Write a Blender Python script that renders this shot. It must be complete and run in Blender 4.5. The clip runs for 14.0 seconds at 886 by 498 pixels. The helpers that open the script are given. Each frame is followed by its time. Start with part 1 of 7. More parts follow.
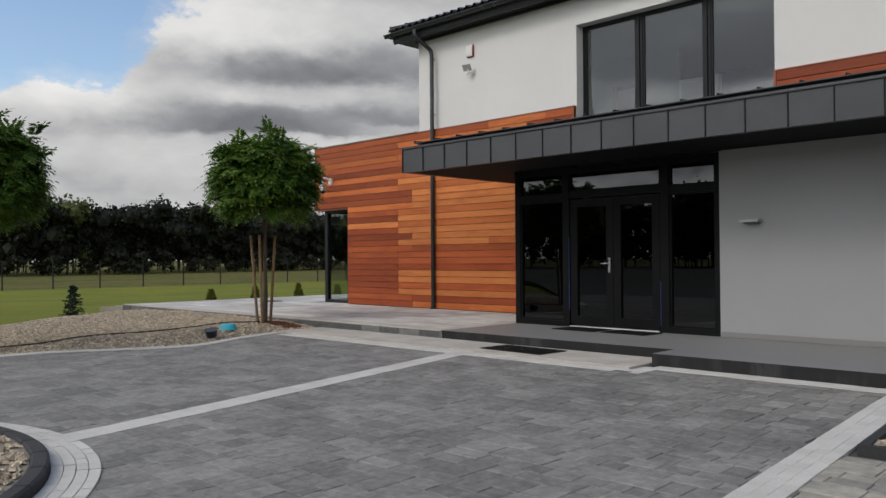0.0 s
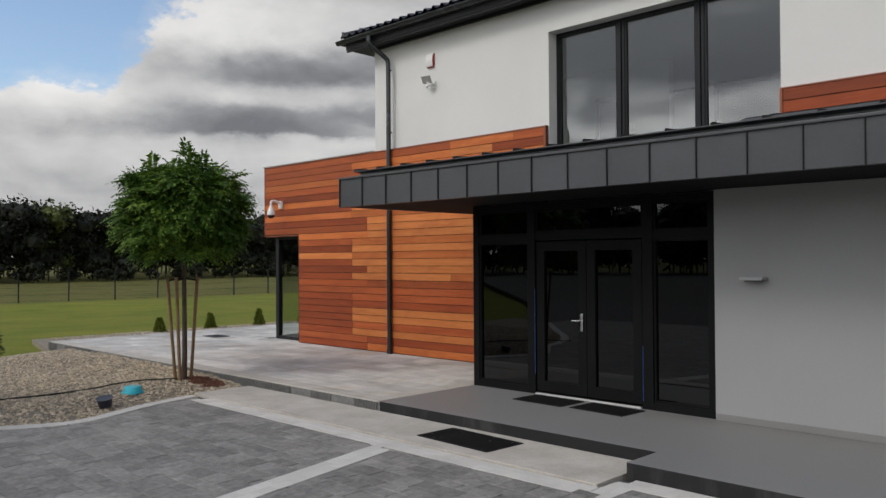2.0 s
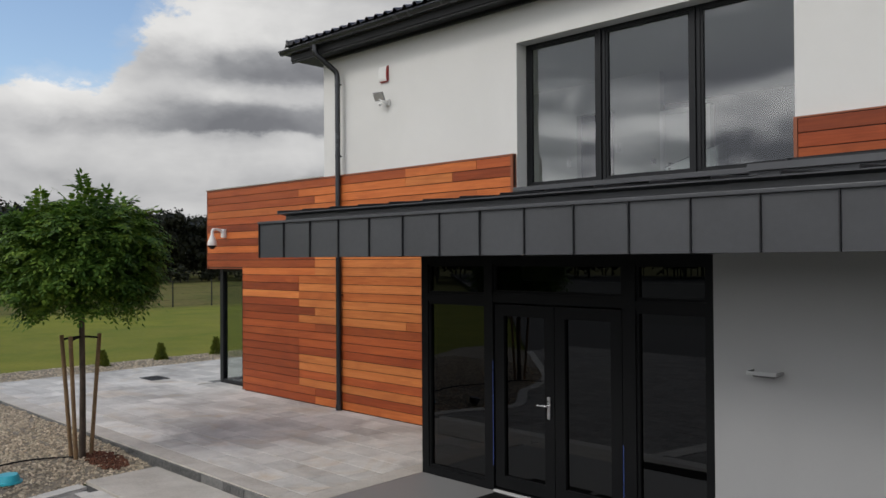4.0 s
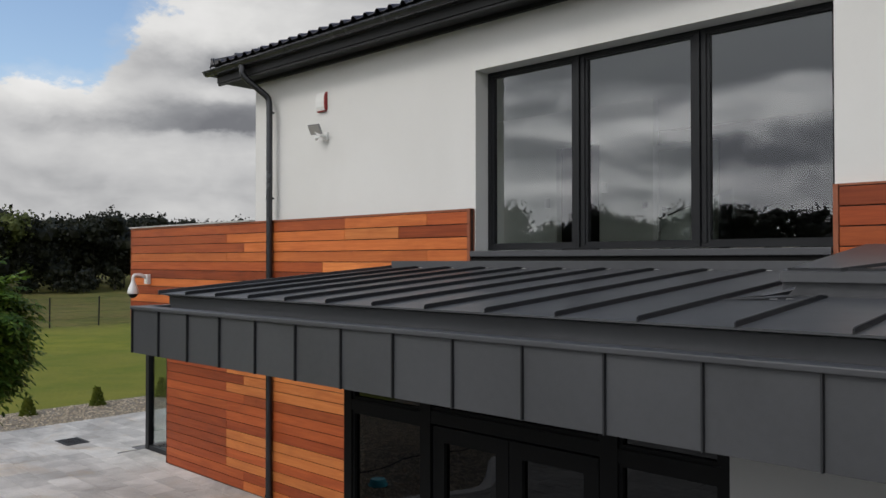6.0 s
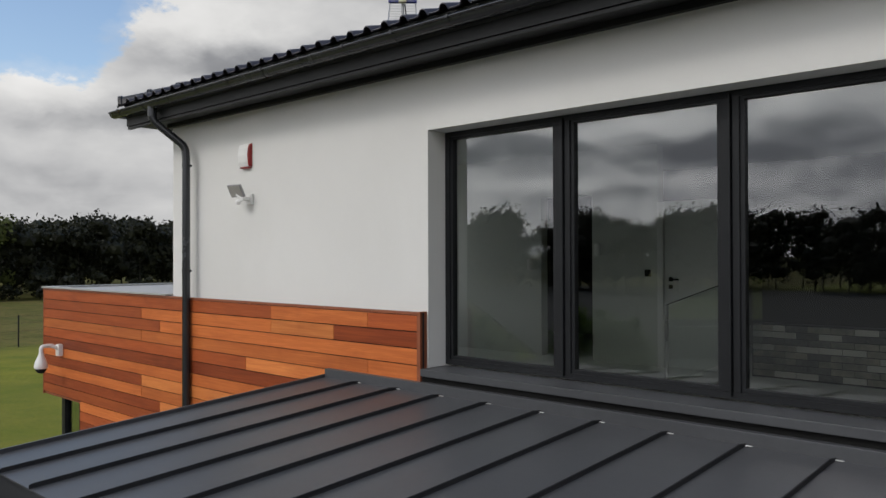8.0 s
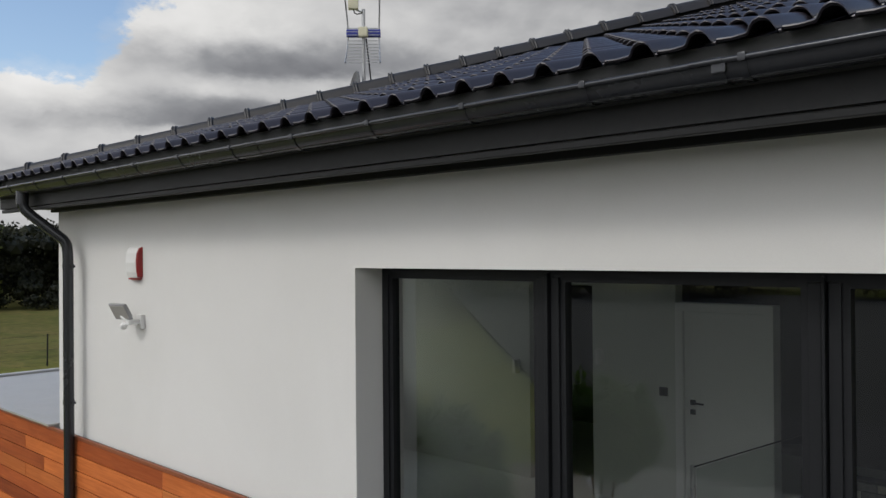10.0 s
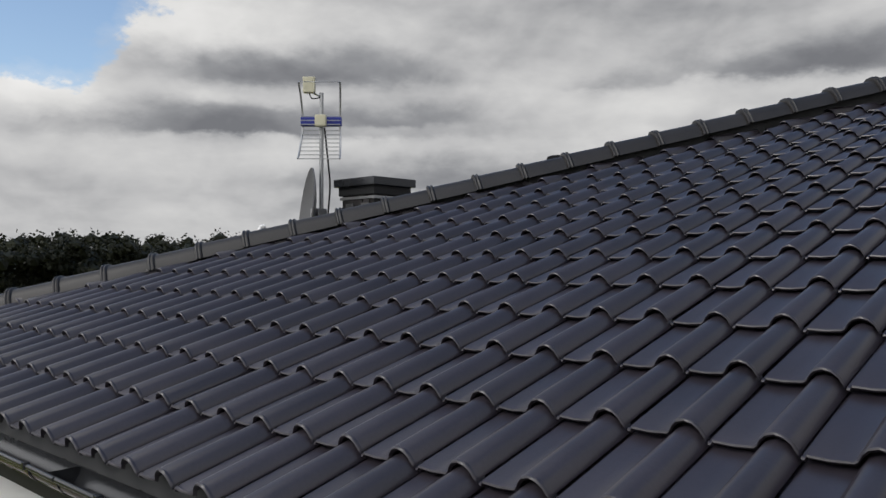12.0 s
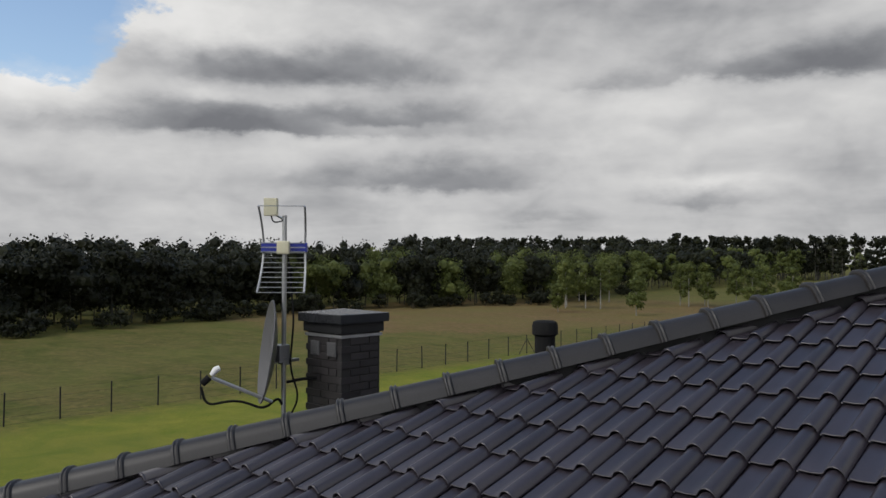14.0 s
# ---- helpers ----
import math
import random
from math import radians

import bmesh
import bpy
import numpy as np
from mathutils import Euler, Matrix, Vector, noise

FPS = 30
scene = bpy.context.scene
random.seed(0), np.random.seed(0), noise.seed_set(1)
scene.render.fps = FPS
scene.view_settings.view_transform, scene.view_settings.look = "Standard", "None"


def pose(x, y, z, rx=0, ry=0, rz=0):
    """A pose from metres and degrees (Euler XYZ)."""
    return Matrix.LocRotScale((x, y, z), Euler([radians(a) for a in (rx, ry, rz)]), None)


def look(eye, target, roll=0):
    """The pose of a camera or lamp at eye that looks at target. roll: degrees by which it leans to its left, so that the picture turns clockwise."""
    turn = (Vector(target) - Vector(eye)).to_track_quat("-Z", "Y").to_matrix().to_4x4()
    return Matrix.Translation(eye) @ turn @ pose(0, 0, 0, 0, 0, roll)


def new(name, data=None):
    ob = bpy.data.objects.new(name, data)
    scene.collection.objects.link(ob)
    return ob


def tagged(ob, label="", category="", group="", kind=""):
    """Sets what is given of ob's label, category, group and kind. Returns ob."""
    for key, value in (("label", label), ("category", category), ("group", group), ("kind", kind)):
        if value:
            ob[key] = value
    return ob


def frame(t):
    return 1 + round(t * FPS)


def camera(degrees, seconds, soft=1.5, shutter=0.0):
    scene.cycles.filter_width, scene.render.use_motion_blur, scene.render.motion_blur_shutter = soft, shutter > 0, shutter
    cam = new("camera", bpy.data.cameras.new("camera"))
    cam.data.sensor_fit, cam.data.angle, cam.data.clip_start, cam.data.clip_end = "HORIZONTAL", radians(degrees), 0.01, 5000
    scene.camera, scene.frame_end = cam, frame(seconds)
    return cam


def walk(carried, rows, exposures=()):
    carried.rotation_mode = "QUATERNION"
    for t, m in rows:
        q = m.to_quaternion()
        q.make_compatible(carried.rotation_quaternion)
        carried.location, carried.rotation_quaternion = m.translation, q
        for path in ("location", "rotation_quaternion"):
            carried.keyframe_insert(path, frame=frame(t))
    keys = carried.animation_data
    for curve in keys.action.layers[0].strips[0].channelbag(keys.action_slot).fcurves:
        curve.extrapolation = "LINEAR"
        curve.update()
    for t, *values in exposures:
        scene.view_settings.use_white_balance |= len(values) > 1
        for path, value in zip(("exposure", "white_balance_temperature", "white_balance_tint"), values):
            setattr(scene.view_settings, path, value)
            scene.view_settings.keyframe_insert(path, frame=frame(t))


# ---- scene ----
cam = camera(58.5, 14.0)
# seconds, eye in metres, turn in degrees
PATH = [
    (0.0, 1.825, -0.227, 1.417, 90.72, 0.40, 44.62),
    (0.5, 1.558, 0.318, 1.575, 90.83, 0.32, 44.56),
    (1.0, 1.292, 0.862, 1.776, 90.85, 0.39, 44.49),
    (1.5, 1.060, 1.367, 1.974, 90.75, 0.43, 44.35),
    (2.0, 0.842, 1.880, 2.151, 90.81, 0.36, 44.33),
    (2.5, 0.629, 2.405, 2.328, 90.78, 0.26, 44.23),
    (3.0, 0.377, 2.868, 2.513, 90.74, 0.37, 44.10),
    (5.5, -0.931, 5.356, 3.610, 90.71, 0.13, 43.57),
    (6.0, -1.241, 5.864, 3.837, 90.79, 0.05, 43.39),
    (6.5, -1.540, 6.330, 4.085, 90.81, 0.03, 43.28),
    (7.0, -1.805, 6.795, 4.384, 90.67, 0.13, 43.18),
    (7.5, -2.092, 7.285, 4.650, 90.59, 0.12, 43.10),
    (10.0, -3.562, 9.606, 6.116, 90.30, 0.46, 43.03),
    (10.5, -3.842, 10.071, 6.447, 90.47, 0.32, 42.97),
    (11.0, -4.143, 10.493, 6.794, 90.55, 0.30, 42.93),
    (11.5, -4.424, 10.846, 7.156, 90.68, 0.20, 42.86),
    (12.0, -4.577, 11.098, 7.537, 90.84, 0.10, 42.74),
    (12.5, -4.689, 11.291, 7.932, 90.88, 0.13, 42.75),
    (13.0, -4.753, 11.460, 8.299, 90.83, 0.03, 42.76),
    (13.5, -4.886, 11.646, 8.657, 90.84, -0.08, 42.66),
    (14.0, -5.027, 11.900, 8.998, 90.81, -0.23, 42.56),
]
walk(cam, [(t, pose(x, y, z, rx, ry, rz)) for t, x, y, z, rx, ry, rz in PATH])

# ---------------------------------------------------------------- world and light
SUN_EL, SUN_AZ = radians(43), radians(195)   # azimuth clockwise from +y
world = bpy.data.worlds.new("world")
scene.world = world
world.use_nodes = True


class Nodes:
    """A small writer of node trees."""

    def __init__(self, tree):
        self.t = tree
        tree.nodes.clear()

    def add(self, kind, **kw):
        n = self.t.nodes.new(kind)
        for k, v in kw.items():
            if k == "set":
                for i, val in v.items():
                    n.inputs[i].default_value = val
            elif k == "op":
                n.operation = v
            elif k == "blend":
                n.blend_type = v
        return n

    def link(self, a, b):
        self.t.links.new(a, b)

    def math(self, op, a, b=None, clamp=False):
        n = self.t.nodes.new("ShaderNodeMath")
        n.operation, n.use_clamp = op, clamp
        for i, v in enumerate((a, b)):
            if v is None:
                continue
            if isinstance(v, (int, float)):
                n.inputs[i].default_value = v
            else:
                self.link(v, n.inputs[i])
        return n.outputs[0]

    def mix(self, fac, a, b, blend="MIX"):
        n = self.t.nodes.new("ShaderNodeMix")
        n.data_type, n.blend_type = "RGBA", blend
        for i, v in ((0, fac), (6, a), (7, b)):
            if isinstance(v, (int, float)):
                n.inputs[i].default_value = v
            elif isinstance(v, tuple):
                n.inputs[i].default_value = (*v, 1) if len(v) == 3 else v
            else:
                self.link(v, n.inputs[i])
        return n.outputs[2]

    def noise(self, vec, scale, detail=4.0, rough=0.55, distort=0.0):
        n = self.t.nodes.new("ShaderNodeTexNoise")
        n.inputs["Scale"].default_value, n.inputs["Detail"].default_value = scale, detail
        n.inputs["Roughness"].default_value, n.inputs["Distortion"].default_value = rough, distort
        if vec is not None:
            self.link(vec, n.inputs["Vector"])
        return n.outputs[0]

    def ramp(self, fac, stops):
        n = self.t.nodes.new("ShaderNodeValToRGB")
        els = n.color_ramp.elements
        while len(els) < len(stops):
            els.new(0.5)
        for e, (p, c) in zip(els, stops):
            e.position = p
            e.color = (c, c, c, 1) if isinstance(c, (int, float)) else (*c, 1)
        self.link(fac, n.inputs[0])
        return n.outputs[0]

    def mapping(self, vec, scale=(1, 1, 1), rot=(0, 0, 0), loc=(0, 0, 0)):
        n = self.t.nodes.new("ShaderNodeMapping")
        n.inputs["Scale"].default_value, n.inputs["Rotation"].default_value, n.inputs["Location"].default_value = scale, rot, loc
        self.link(vec, n.inputs["Vector"])
        return n.outputs[0]


def make_sky():
    w = Nodes(world.node_tree)
    sky = w.add("ShaderNodeTexSky")
    sky.sky_type, sky.sun_disc = "NISHITA", False
    sky.sun_elevation, sky.sun_rotation = SUN_EL, SUN_AZ
    way = w.add("ShaderNodeTexCoord").outputs["Generated"]
    sep = w.add("ShaderNodeSeparateXYZ")
    w.link(way, sep.inputs[0])
    x, y, z = sep.outputs
    az = w.math("MULTIPLY", w.math("ARCTAN2", w.math("MULTIPLY", x, -1.0), y), 57.2958)
    el = w.math("MULTIPLY", w.math("ARCSINE", z), 57.2958)
    # cloud deck seen in perspective
    up = w.math("ADD", w.math("MAXIMUM", z, 0.0), 0.10)
    deck = w.add("ShaderNodeCombineXYZ")
    w.link(w.math("DIVIDE", x, up), deck.inputs[0])
    w.link(w.math("DIVIDE", y, up), deck.inputs[1])
    w.link(w.math("MULTIPLY", z, 2.0), deck.inputs[2])
    big = w.noise(deck.outputs[0], 0.75, 7.0, 0.55, 0.3)
    puff = w.noise(w.mapping(way, (9.0, 9.0, 22.0)), 1.0, 4.0, 0.50, 0.2)
    wob = w.math("SUBTRACT", w.noise(w.mapping(way, (9.0, 9.0, 16.0)), 1.0, 6.0, 0.6), 0.5)
    wob2 = w.math("SUBTRACT", w.noise(w.mapping(way, (10.0, 10.0, 20.0), (0, 0, 0), (4, 2, 9)), 1.0, 6.0, 0.6), 0.5)
    azw = w.math("ADD", az, w.math("MULTIPLY", wob, 7.0))
    elw = w.math("ADD", el, w.math("MULTIPLY", wob2, 2.8))

    azr = w.math("ADD", az, w.math("MULTIPLY", wob, 13.0))
    elr = w.math("ADD", el, w.math("MULTIPLY", wob2, 7.0))

    def blob(a, e, sa, se, down=None, azw=azw, elw=elw):
        """A soft spot; down gives its lower edge a spread of its own."""
        p = w.math("POWER", w.math("MULTIPLY", w.math("ABSOLUTE", w.math("SUBTRACT", azw, a)), 1 / sa), 2.0)
        d = w.math("SUBTRACT", elw, e)
        q = w.math("POWER", w.math("MULTIPLY", w.math("MAXIMUM", d, 0.0), 1 / se), 2.0)
        q2 = w.math("POWER", w.math("MULTIPLY", w.math("MAXIMUM", w.math("MULTIPLY", d, -1.0), 0.0), 1 / (down or se)), 2.0)
        return w.math("POWER", 2.71828, w.math("MULTIPLY", w.math("ADD", p, w.math("ADD", q, q2)), -1.0))

    soft = w.noise(w.mapping(way, (4.2, 4.2, 10.0), (0, 0, 0), (2.3, 0.7, 0.4)), 1.0, 3.5, 0.48, 0.2)
    # lit tops and shaded undersides of the heaps
    heap_a = w.noise(w.mapping(way, (9.0, 9.0, 15.0), (0, 0, 0), (0.0, 0.0, 0.0)), 1.0, 4.5, 0.50, 0.3)
    heap_b = w.noise(w.mapping(way, (9.0, 9.0, 15.0), (0, 0, 0), (-0.08, 0.03, 0.22)), 1.0, 4.5, 0.50, 0.3)
    heap = w.math("SUBTRACT", heap_a, heap_b)
    tone = w.math("ADD", w.math("MULTIPLY", w.math("SUBTRACT", soft, 0.5), 0.34), w.math("ADD", w.math("MULTIPLY", w.math("SUBTRACT", puff, 0.5), 0.20), w.math("ADD", w.math("MULTIPLY", w.math("SUBTRACT", big, 0.5), 0.16), 0.545)))
    tone = w.math("ADD", tone, w.math("MULTIPLY", heap, 0.24))
    for a, e, sa, se, down, k in SKY_TONES:
        tone = w.math("ADD", tone, w.math("MULTIPLY", blob(a, e, sa, se, down), k))
    # heaped clouds with strong relief behind the drive
    tone = w.math("ADD", tone, w.math("MULTIPLY", w.math("MULTIPLY", heap, blob(152, 8, 34, 9)), 0.9))
    # brighter, flatter haze low over the woods
    low = w.math("POWER", 2.71828, w.math("MULTIPLY", w.math("MAXIMUM", el, 0.0), -0.22))
    tone = w.math("ADD", tone, w.math("MULTIPLY", low, 0.03))
    cloud = w.ramp(tone, SKY_RAMP)
    # the cloud is brighter on the sun's side of the sky
    dot = w.add("ShaderNodeVectorMath", op="DOT_PRODUCT")
    w.link(way, dot.inputs[0])
    dot.inputs[1].default_value = (math.sin(SUN_AZ) * math.cos(SUN_EL), math.cos(SUN_AZ) * math.cos(SUN_EL), math.sin(SUN_EL))
    glow = w.math("POWER", w.math("MAXIMUM", dot.outputs["Value"], 0.0), 1.6)
    gain = w.add("ShaderNodeVectorMath", op="SCALE")
    w.link(cloud, gain.inputs[0])
    w.link(w.math("ADD", w.math("MULTIPLY", glow, SUN_SIDE), 1.0), gain.inputs["Scale"])
    cloud = gain.outputs[0]
    gap = w.ramp(w.noise(deck.outputs[0], 0.55, 6.0, 0.55, 0.2), [(0.40, 0.0), (0.60, 1.0)])
    high = w.ramp(w.math("MULTIPLY", el, 1 / 90), [(0.26, 0.0), (0.5, 1.0)])
    blue = w.math("MULTIPLY", gap, high)
    for a, e, sa, se, k in SKY_GAPS:
        blue = w.math("ADD", blue, w.math("MULTIPLY", blob(a, e, sa, se, None, azr, elr), k))
    blue = w.ramp(blue, [(0.29, 0.0), (0.36, 0.8), (0.50, 1.0)])
    b1, b2 = w.add("ShaderNodeBackground"), w.add("ShaderNodeBackground")
    w.link(cloud, b1.inputs[0])
    b1.inputs[1].default_value = CLOUD
    w.link(sky.outputs[0], b2.inputs[0])
    b2.inputs[1].default_value = 0.165
    m = w.add("ShaderNodeMixShader")
    w.link(blue, m.inputs[0])
    w.link(b1.outputs[0], m.inputs[1])
    w.link(b2.outputs[0], m.inputs[2])
    w.link(m.outputs[0], w.add("ShaderNodeOutputWorld").inputs[0])


CLOUD, SUN_SIDE = 0.98, 2.4
SKY_RAMP = [(0.28, (0.185, 0.19, 0.206)), (0.42, (0.305, 0.31, 0.325)), (0.56, (0.53, 0.53, 0.535)), (0.72, (0.74, 0.735, 0.725)), (0.86, (0.86, 0.85, 0.84))]
# azimuth left of +y and elevation in degrees, spreads to the side, up and down, strength
SKY_TONES = [(52, 13.0, 9.0, 1.9, 0.7, -0.25), (56.5, 9.1, 9.5, 1.7, 0.35, -0.26), (47.5, 10.2, 6.5, 1.2, 0.35, -0.16), (43.5, 5.6, 7.5, 1.4, 0.45, -0.19), (18.5, 12.6, 8.0, 1.6, 0.45, -0.27), (31, 12.4, 4.0, 0.8, 0.4, -0.10), (26, 17.2, 10.0, 2.2, 1.5, -0.09), (67, 8.6, 5, 0.5, 0.3, -0.07), (24.5, 4.1, 4.5, 0.5, 0.3, -0.10), (36, 3.0, 4, 0.5, 0.3, -0.07),
             (69.5, 10.8, 4.4, 2.0, 2.0, 0.21), (61.0, 15.6, 5.0, 3.0, 2.0, 0.27), (52, 16.2, 7, 2.0, 1.2, 0.10), (58, 11.3, 5, 0.6, 0.6, 0.10), (38, 12.5, 6, 1.6, 1.4, 0.07), (38, 8.2, 11, 0.9, 0.9, 0.09), (24.5, 5.4, 4.5, 0.6, 0.5, 0.12), (60, 6.8, 9, 1.2, 1.0, 0.07), (18, 33, 24, 14, 8, 0.15),
             (156, 13.0, 24, 9.0, 0.8, -0.38), (162, 10.2, 9, 1.0, 0.9, 0.26), (150, 9.0, 8, 0.7, 0.6, 0.30), (136, 9.4, 5, 0.7, 0.6, 0.26), (156, 7.0, 6, 1.1, 0.4, -0.24), (141, 7.4, 6, 1.3, 0.4, -0.24), (146, 5.2, 9, 0.6, 0.6, 0.16), (166, 5.6, 6, 0.7, 0.5, -0.12), (159, 9.0, 12, 5.0, 5.0, -0.10)]
SKY_GAPS = [(75.0, 18.6, 11.0, 6.9, 1.35), (25, 36, 25, 12.5, 1.4)]
make_sky()

sun = new("sun", bpy.data.lights.new("sun", "SUN"))
sun.data.energy, sun.data.angle, sun.data.color = 0.85, radians(14.0), (1.0, 0.96, 0.90)
sun.matrix_world = look((math.sin(SUN_AZ) * 40, math.cos(SUN_AZ) * 40, 40 * math.tan(SUN_EL)), (0, 0, 0))
scene.view_settings.exposure = 0.0


# ---------------------------------------------------------------- helpers for building
PLACE = {}


def thing(name, at, label, category, group="", kind=""):
    """An Empty at the base of a thing."""
    ob = new(name)
    ob.empty_display_size = 0.2
    ob.matrix_basis = Matrix.Translation(at)
    PLACE[ob] = Matrix.Translation(at)
    return tagged(ob, label, category, group, kind)


def mesh_of(name, bm, material, smooth=False):
    me = bpy.data.meshes.new(name)
    bm.normal_update()
    bm.to_mesh(me)
    bm.free()
    me.materials.append(material)
    if smooth:
        me.shade_smooth()
        me.set_sharp_from_angle(angle=radians(38))
    return me


def put(name, me, parent=None, world_pose=None, label="", category="", group="", kind=""):
    """An object on a mesh at a pose in the world, under a parent or at top level."""
    ob = new(name, me)
    m = world_pose or Matrix.Identity(4)
    if parent is not None:
        ob.parent = parent
        ob.matrix_parent_inverse = PLACE[parent].inverted()
    ob.matrix_basis = m
    PLACE[ob] = m
    return tagged(ob, label, category, group, kind)


def part(name, bm, material, parent, label="", smooth=False, kind=""):
    return put(name, mesh_of(name, bm, material, smooth), parent, None, label, kind=kind)


def pieces(name, sizes, material, parent, label="", bevel=0.0):
    """One part for each box."""
    return [part(name, boxes(s, bevel=bevel), material, parent, label) for s in sizes]


def solid(name, bm, material, label, category="", kind="", group="", smooth=False):
    return put(name, mesh_of(name, bm, material, smooth), None, None, label, category, group, kind)


def box(bm, x0, y0, z0, x1, y1, z1, bevel=0.0, m=None, steps=2):
    c = Matrix.Translation(((x0 + x1) / 2, (y0 + y1) / 2, (z0 + z1) / 2)) @ Matrix.Diagonal((x1 - x0, y1 - y0, z1 - z0, 1))
    r = bmesh.ops.create_cube(bm, size=1, matrix=(m @ c) if m else c)
    if bevel:
        es = list({e for v in r["verts"] for e in v.link_edges})
        bmesh.ops.bevel(bm, geom=es, offset=bevel, segments=steps, profile=0.6, affect="EDGES")
    return bm


def boxes(*lists, bevel=0.0):
    bm = bmesh.new()
    for b in lists:
        box(bm, *b, bevel=bevel)
    return bm


def ring_frame(x0, x1, z0, z1, wl, wr, wb, wt, y0, y1):
    """A rectangular frame in the plane of x and z, in one piece, from y0 to y1."""
    bm = bmesh.new()
    o = [(x0, z0), (x1, z0), (x1, z1), (x0, z1)]
    i = [(x0 + wl, z0 + wb), (x1 - wr, z0 + wb), (x1 - wr, z1 - wt), (x0 + wl, z1 - wt)]
    v = [[bm.verts.new((x, y, z)) for x, z in loop] for y in (y0, y1) for loop in (o, i)]
    for k in range(4):
        n = (k + 1) % 4
        bm.faces.new((v[0][k], v[0][n], v[1][n], v[1][k]))
        bm.faces.new((v[2][k], v[3][k], v[3][n], v[2][n]))
        bm.faces.new((v[0][k], v[2][k], v[2][n], v[0][n]))
        bm.faces.new((v[1][k], v[1][n], v[3][n], v[3][k]))
    bmesh.ops.recalc_face_normals(bm, faces=bm.faces)
    return bm


def tube(bm, pts, r, n=12, closed=True, radii=None):
    """A round tube along points."""
    pts = [Vector(p) for p in pts]
    rings = []
    side = None
    for i, p in enumerate(pts):
        d = (pts[min(i + 1, len(pts) - 1)] - pts[max(i - 1, 0)]).normalized()
        if side is None or abs(side.dot(d)) > 0.95:
            side = d.orthogonal().normalized()
        side = (side - d * side.dot(d)).normalized()
        up = d.cross(side)
        rr = radii[i] if radii else r
        rings.append([bm.verts.new(p + side * (rr * math.cos(a)) + up * (rr * math.sin(a))) for a in (2 * math.pi * k / n for k in range(n))])
    for a, b in zip(rings, rings[1:]):
        for k in range(n):
            bm.faces.new((a[k], a[(k + 1) % n], b[(k + 1) % n], b[k]))
    if closed:
        bm.faces.new(rings[0][::-1])
        bm.faces.new(rings[-1])
    return bm


def bend(pts, r=0.08, n=5):
    """Rounds the corners of a line."""
    pts = [Vector(p) for p in pts]
    out = [pts[0]]
    for a, b, c in zip(pts, pts[1:], pts[2:]):
        u, v = (a - b), (c - b)
        k = min(r, u.length * 0.45, v.length * 0.45)
        p, q = b + u.normalized() * k, b + v.normalized() * k
        for i in range(n + 1):
            t = i / n
            out.append(p * (1 - t) ** 2 + b * 2 * t * (1 - t) + q * t * t)
    return out + [pts[-1]]


def sweep(bm, profile, x0, x1):
    """A profile of (y, z) drawn along x."""
    a = [bm.verts.new((x0, y, z)) for y, z in profile]
    b = [bm.verts.new((x1, y, z)) for y, z in profile]
    n = len(profile)
    for i in range(n):
        bm.faces.new((a[i], a[(i + 1) % n], b[(i + 1) % n], b[i]))
    bm.faces.new(a[::-1])
    bm.faces.new(b)
    bmesh.ops.recalc_face_normals(bm, faces=bm.faces)
    return bm


def raw(name, verts, faces, material, smooth=False):
    me = bpy.data.meshes.new(name)
    me.from_pydata([tuple(v) for v in verts], [], [tuple(f) for f in faces])
    me.materials.append(material)
    me.update()
    if smooth:
        me.shade_smooth()
    return me


# ---------------------------------------------------------------- materials
def material(name, rough=0.5, metal=0.0, spec=0.5):
    m = bpy.data.materials.new(name)
    m.use_nodes = True
    w = Nodes(m.node_tree)
    b = w.add("ShaderNodeBsdfPrincipled")
    b.inputs["Roughness"].default_value, b.inputs["Metallic"].default_value = rough, metal
    b.inputs["Specular IOR Level"].default_value = spec
    w.link(b.outputs[0], w.add("ShaderNodeOutputMaterial").inputs[0])
    return m, w, b


def bump(w, b, height, strength, distance=0.01):
    n = w.add("ShaderNodeBump")
    n.inputs["Strength"].default_value, n.inputs["Distance"].default_value = strength, distance
    w.link(height, n.inputs["Height"])
    w.link(n.outputs[0], b.inputs["Normal"])


def here(w):
    return w.add("ShaderNodeNewGeometry").outputs["Position"]


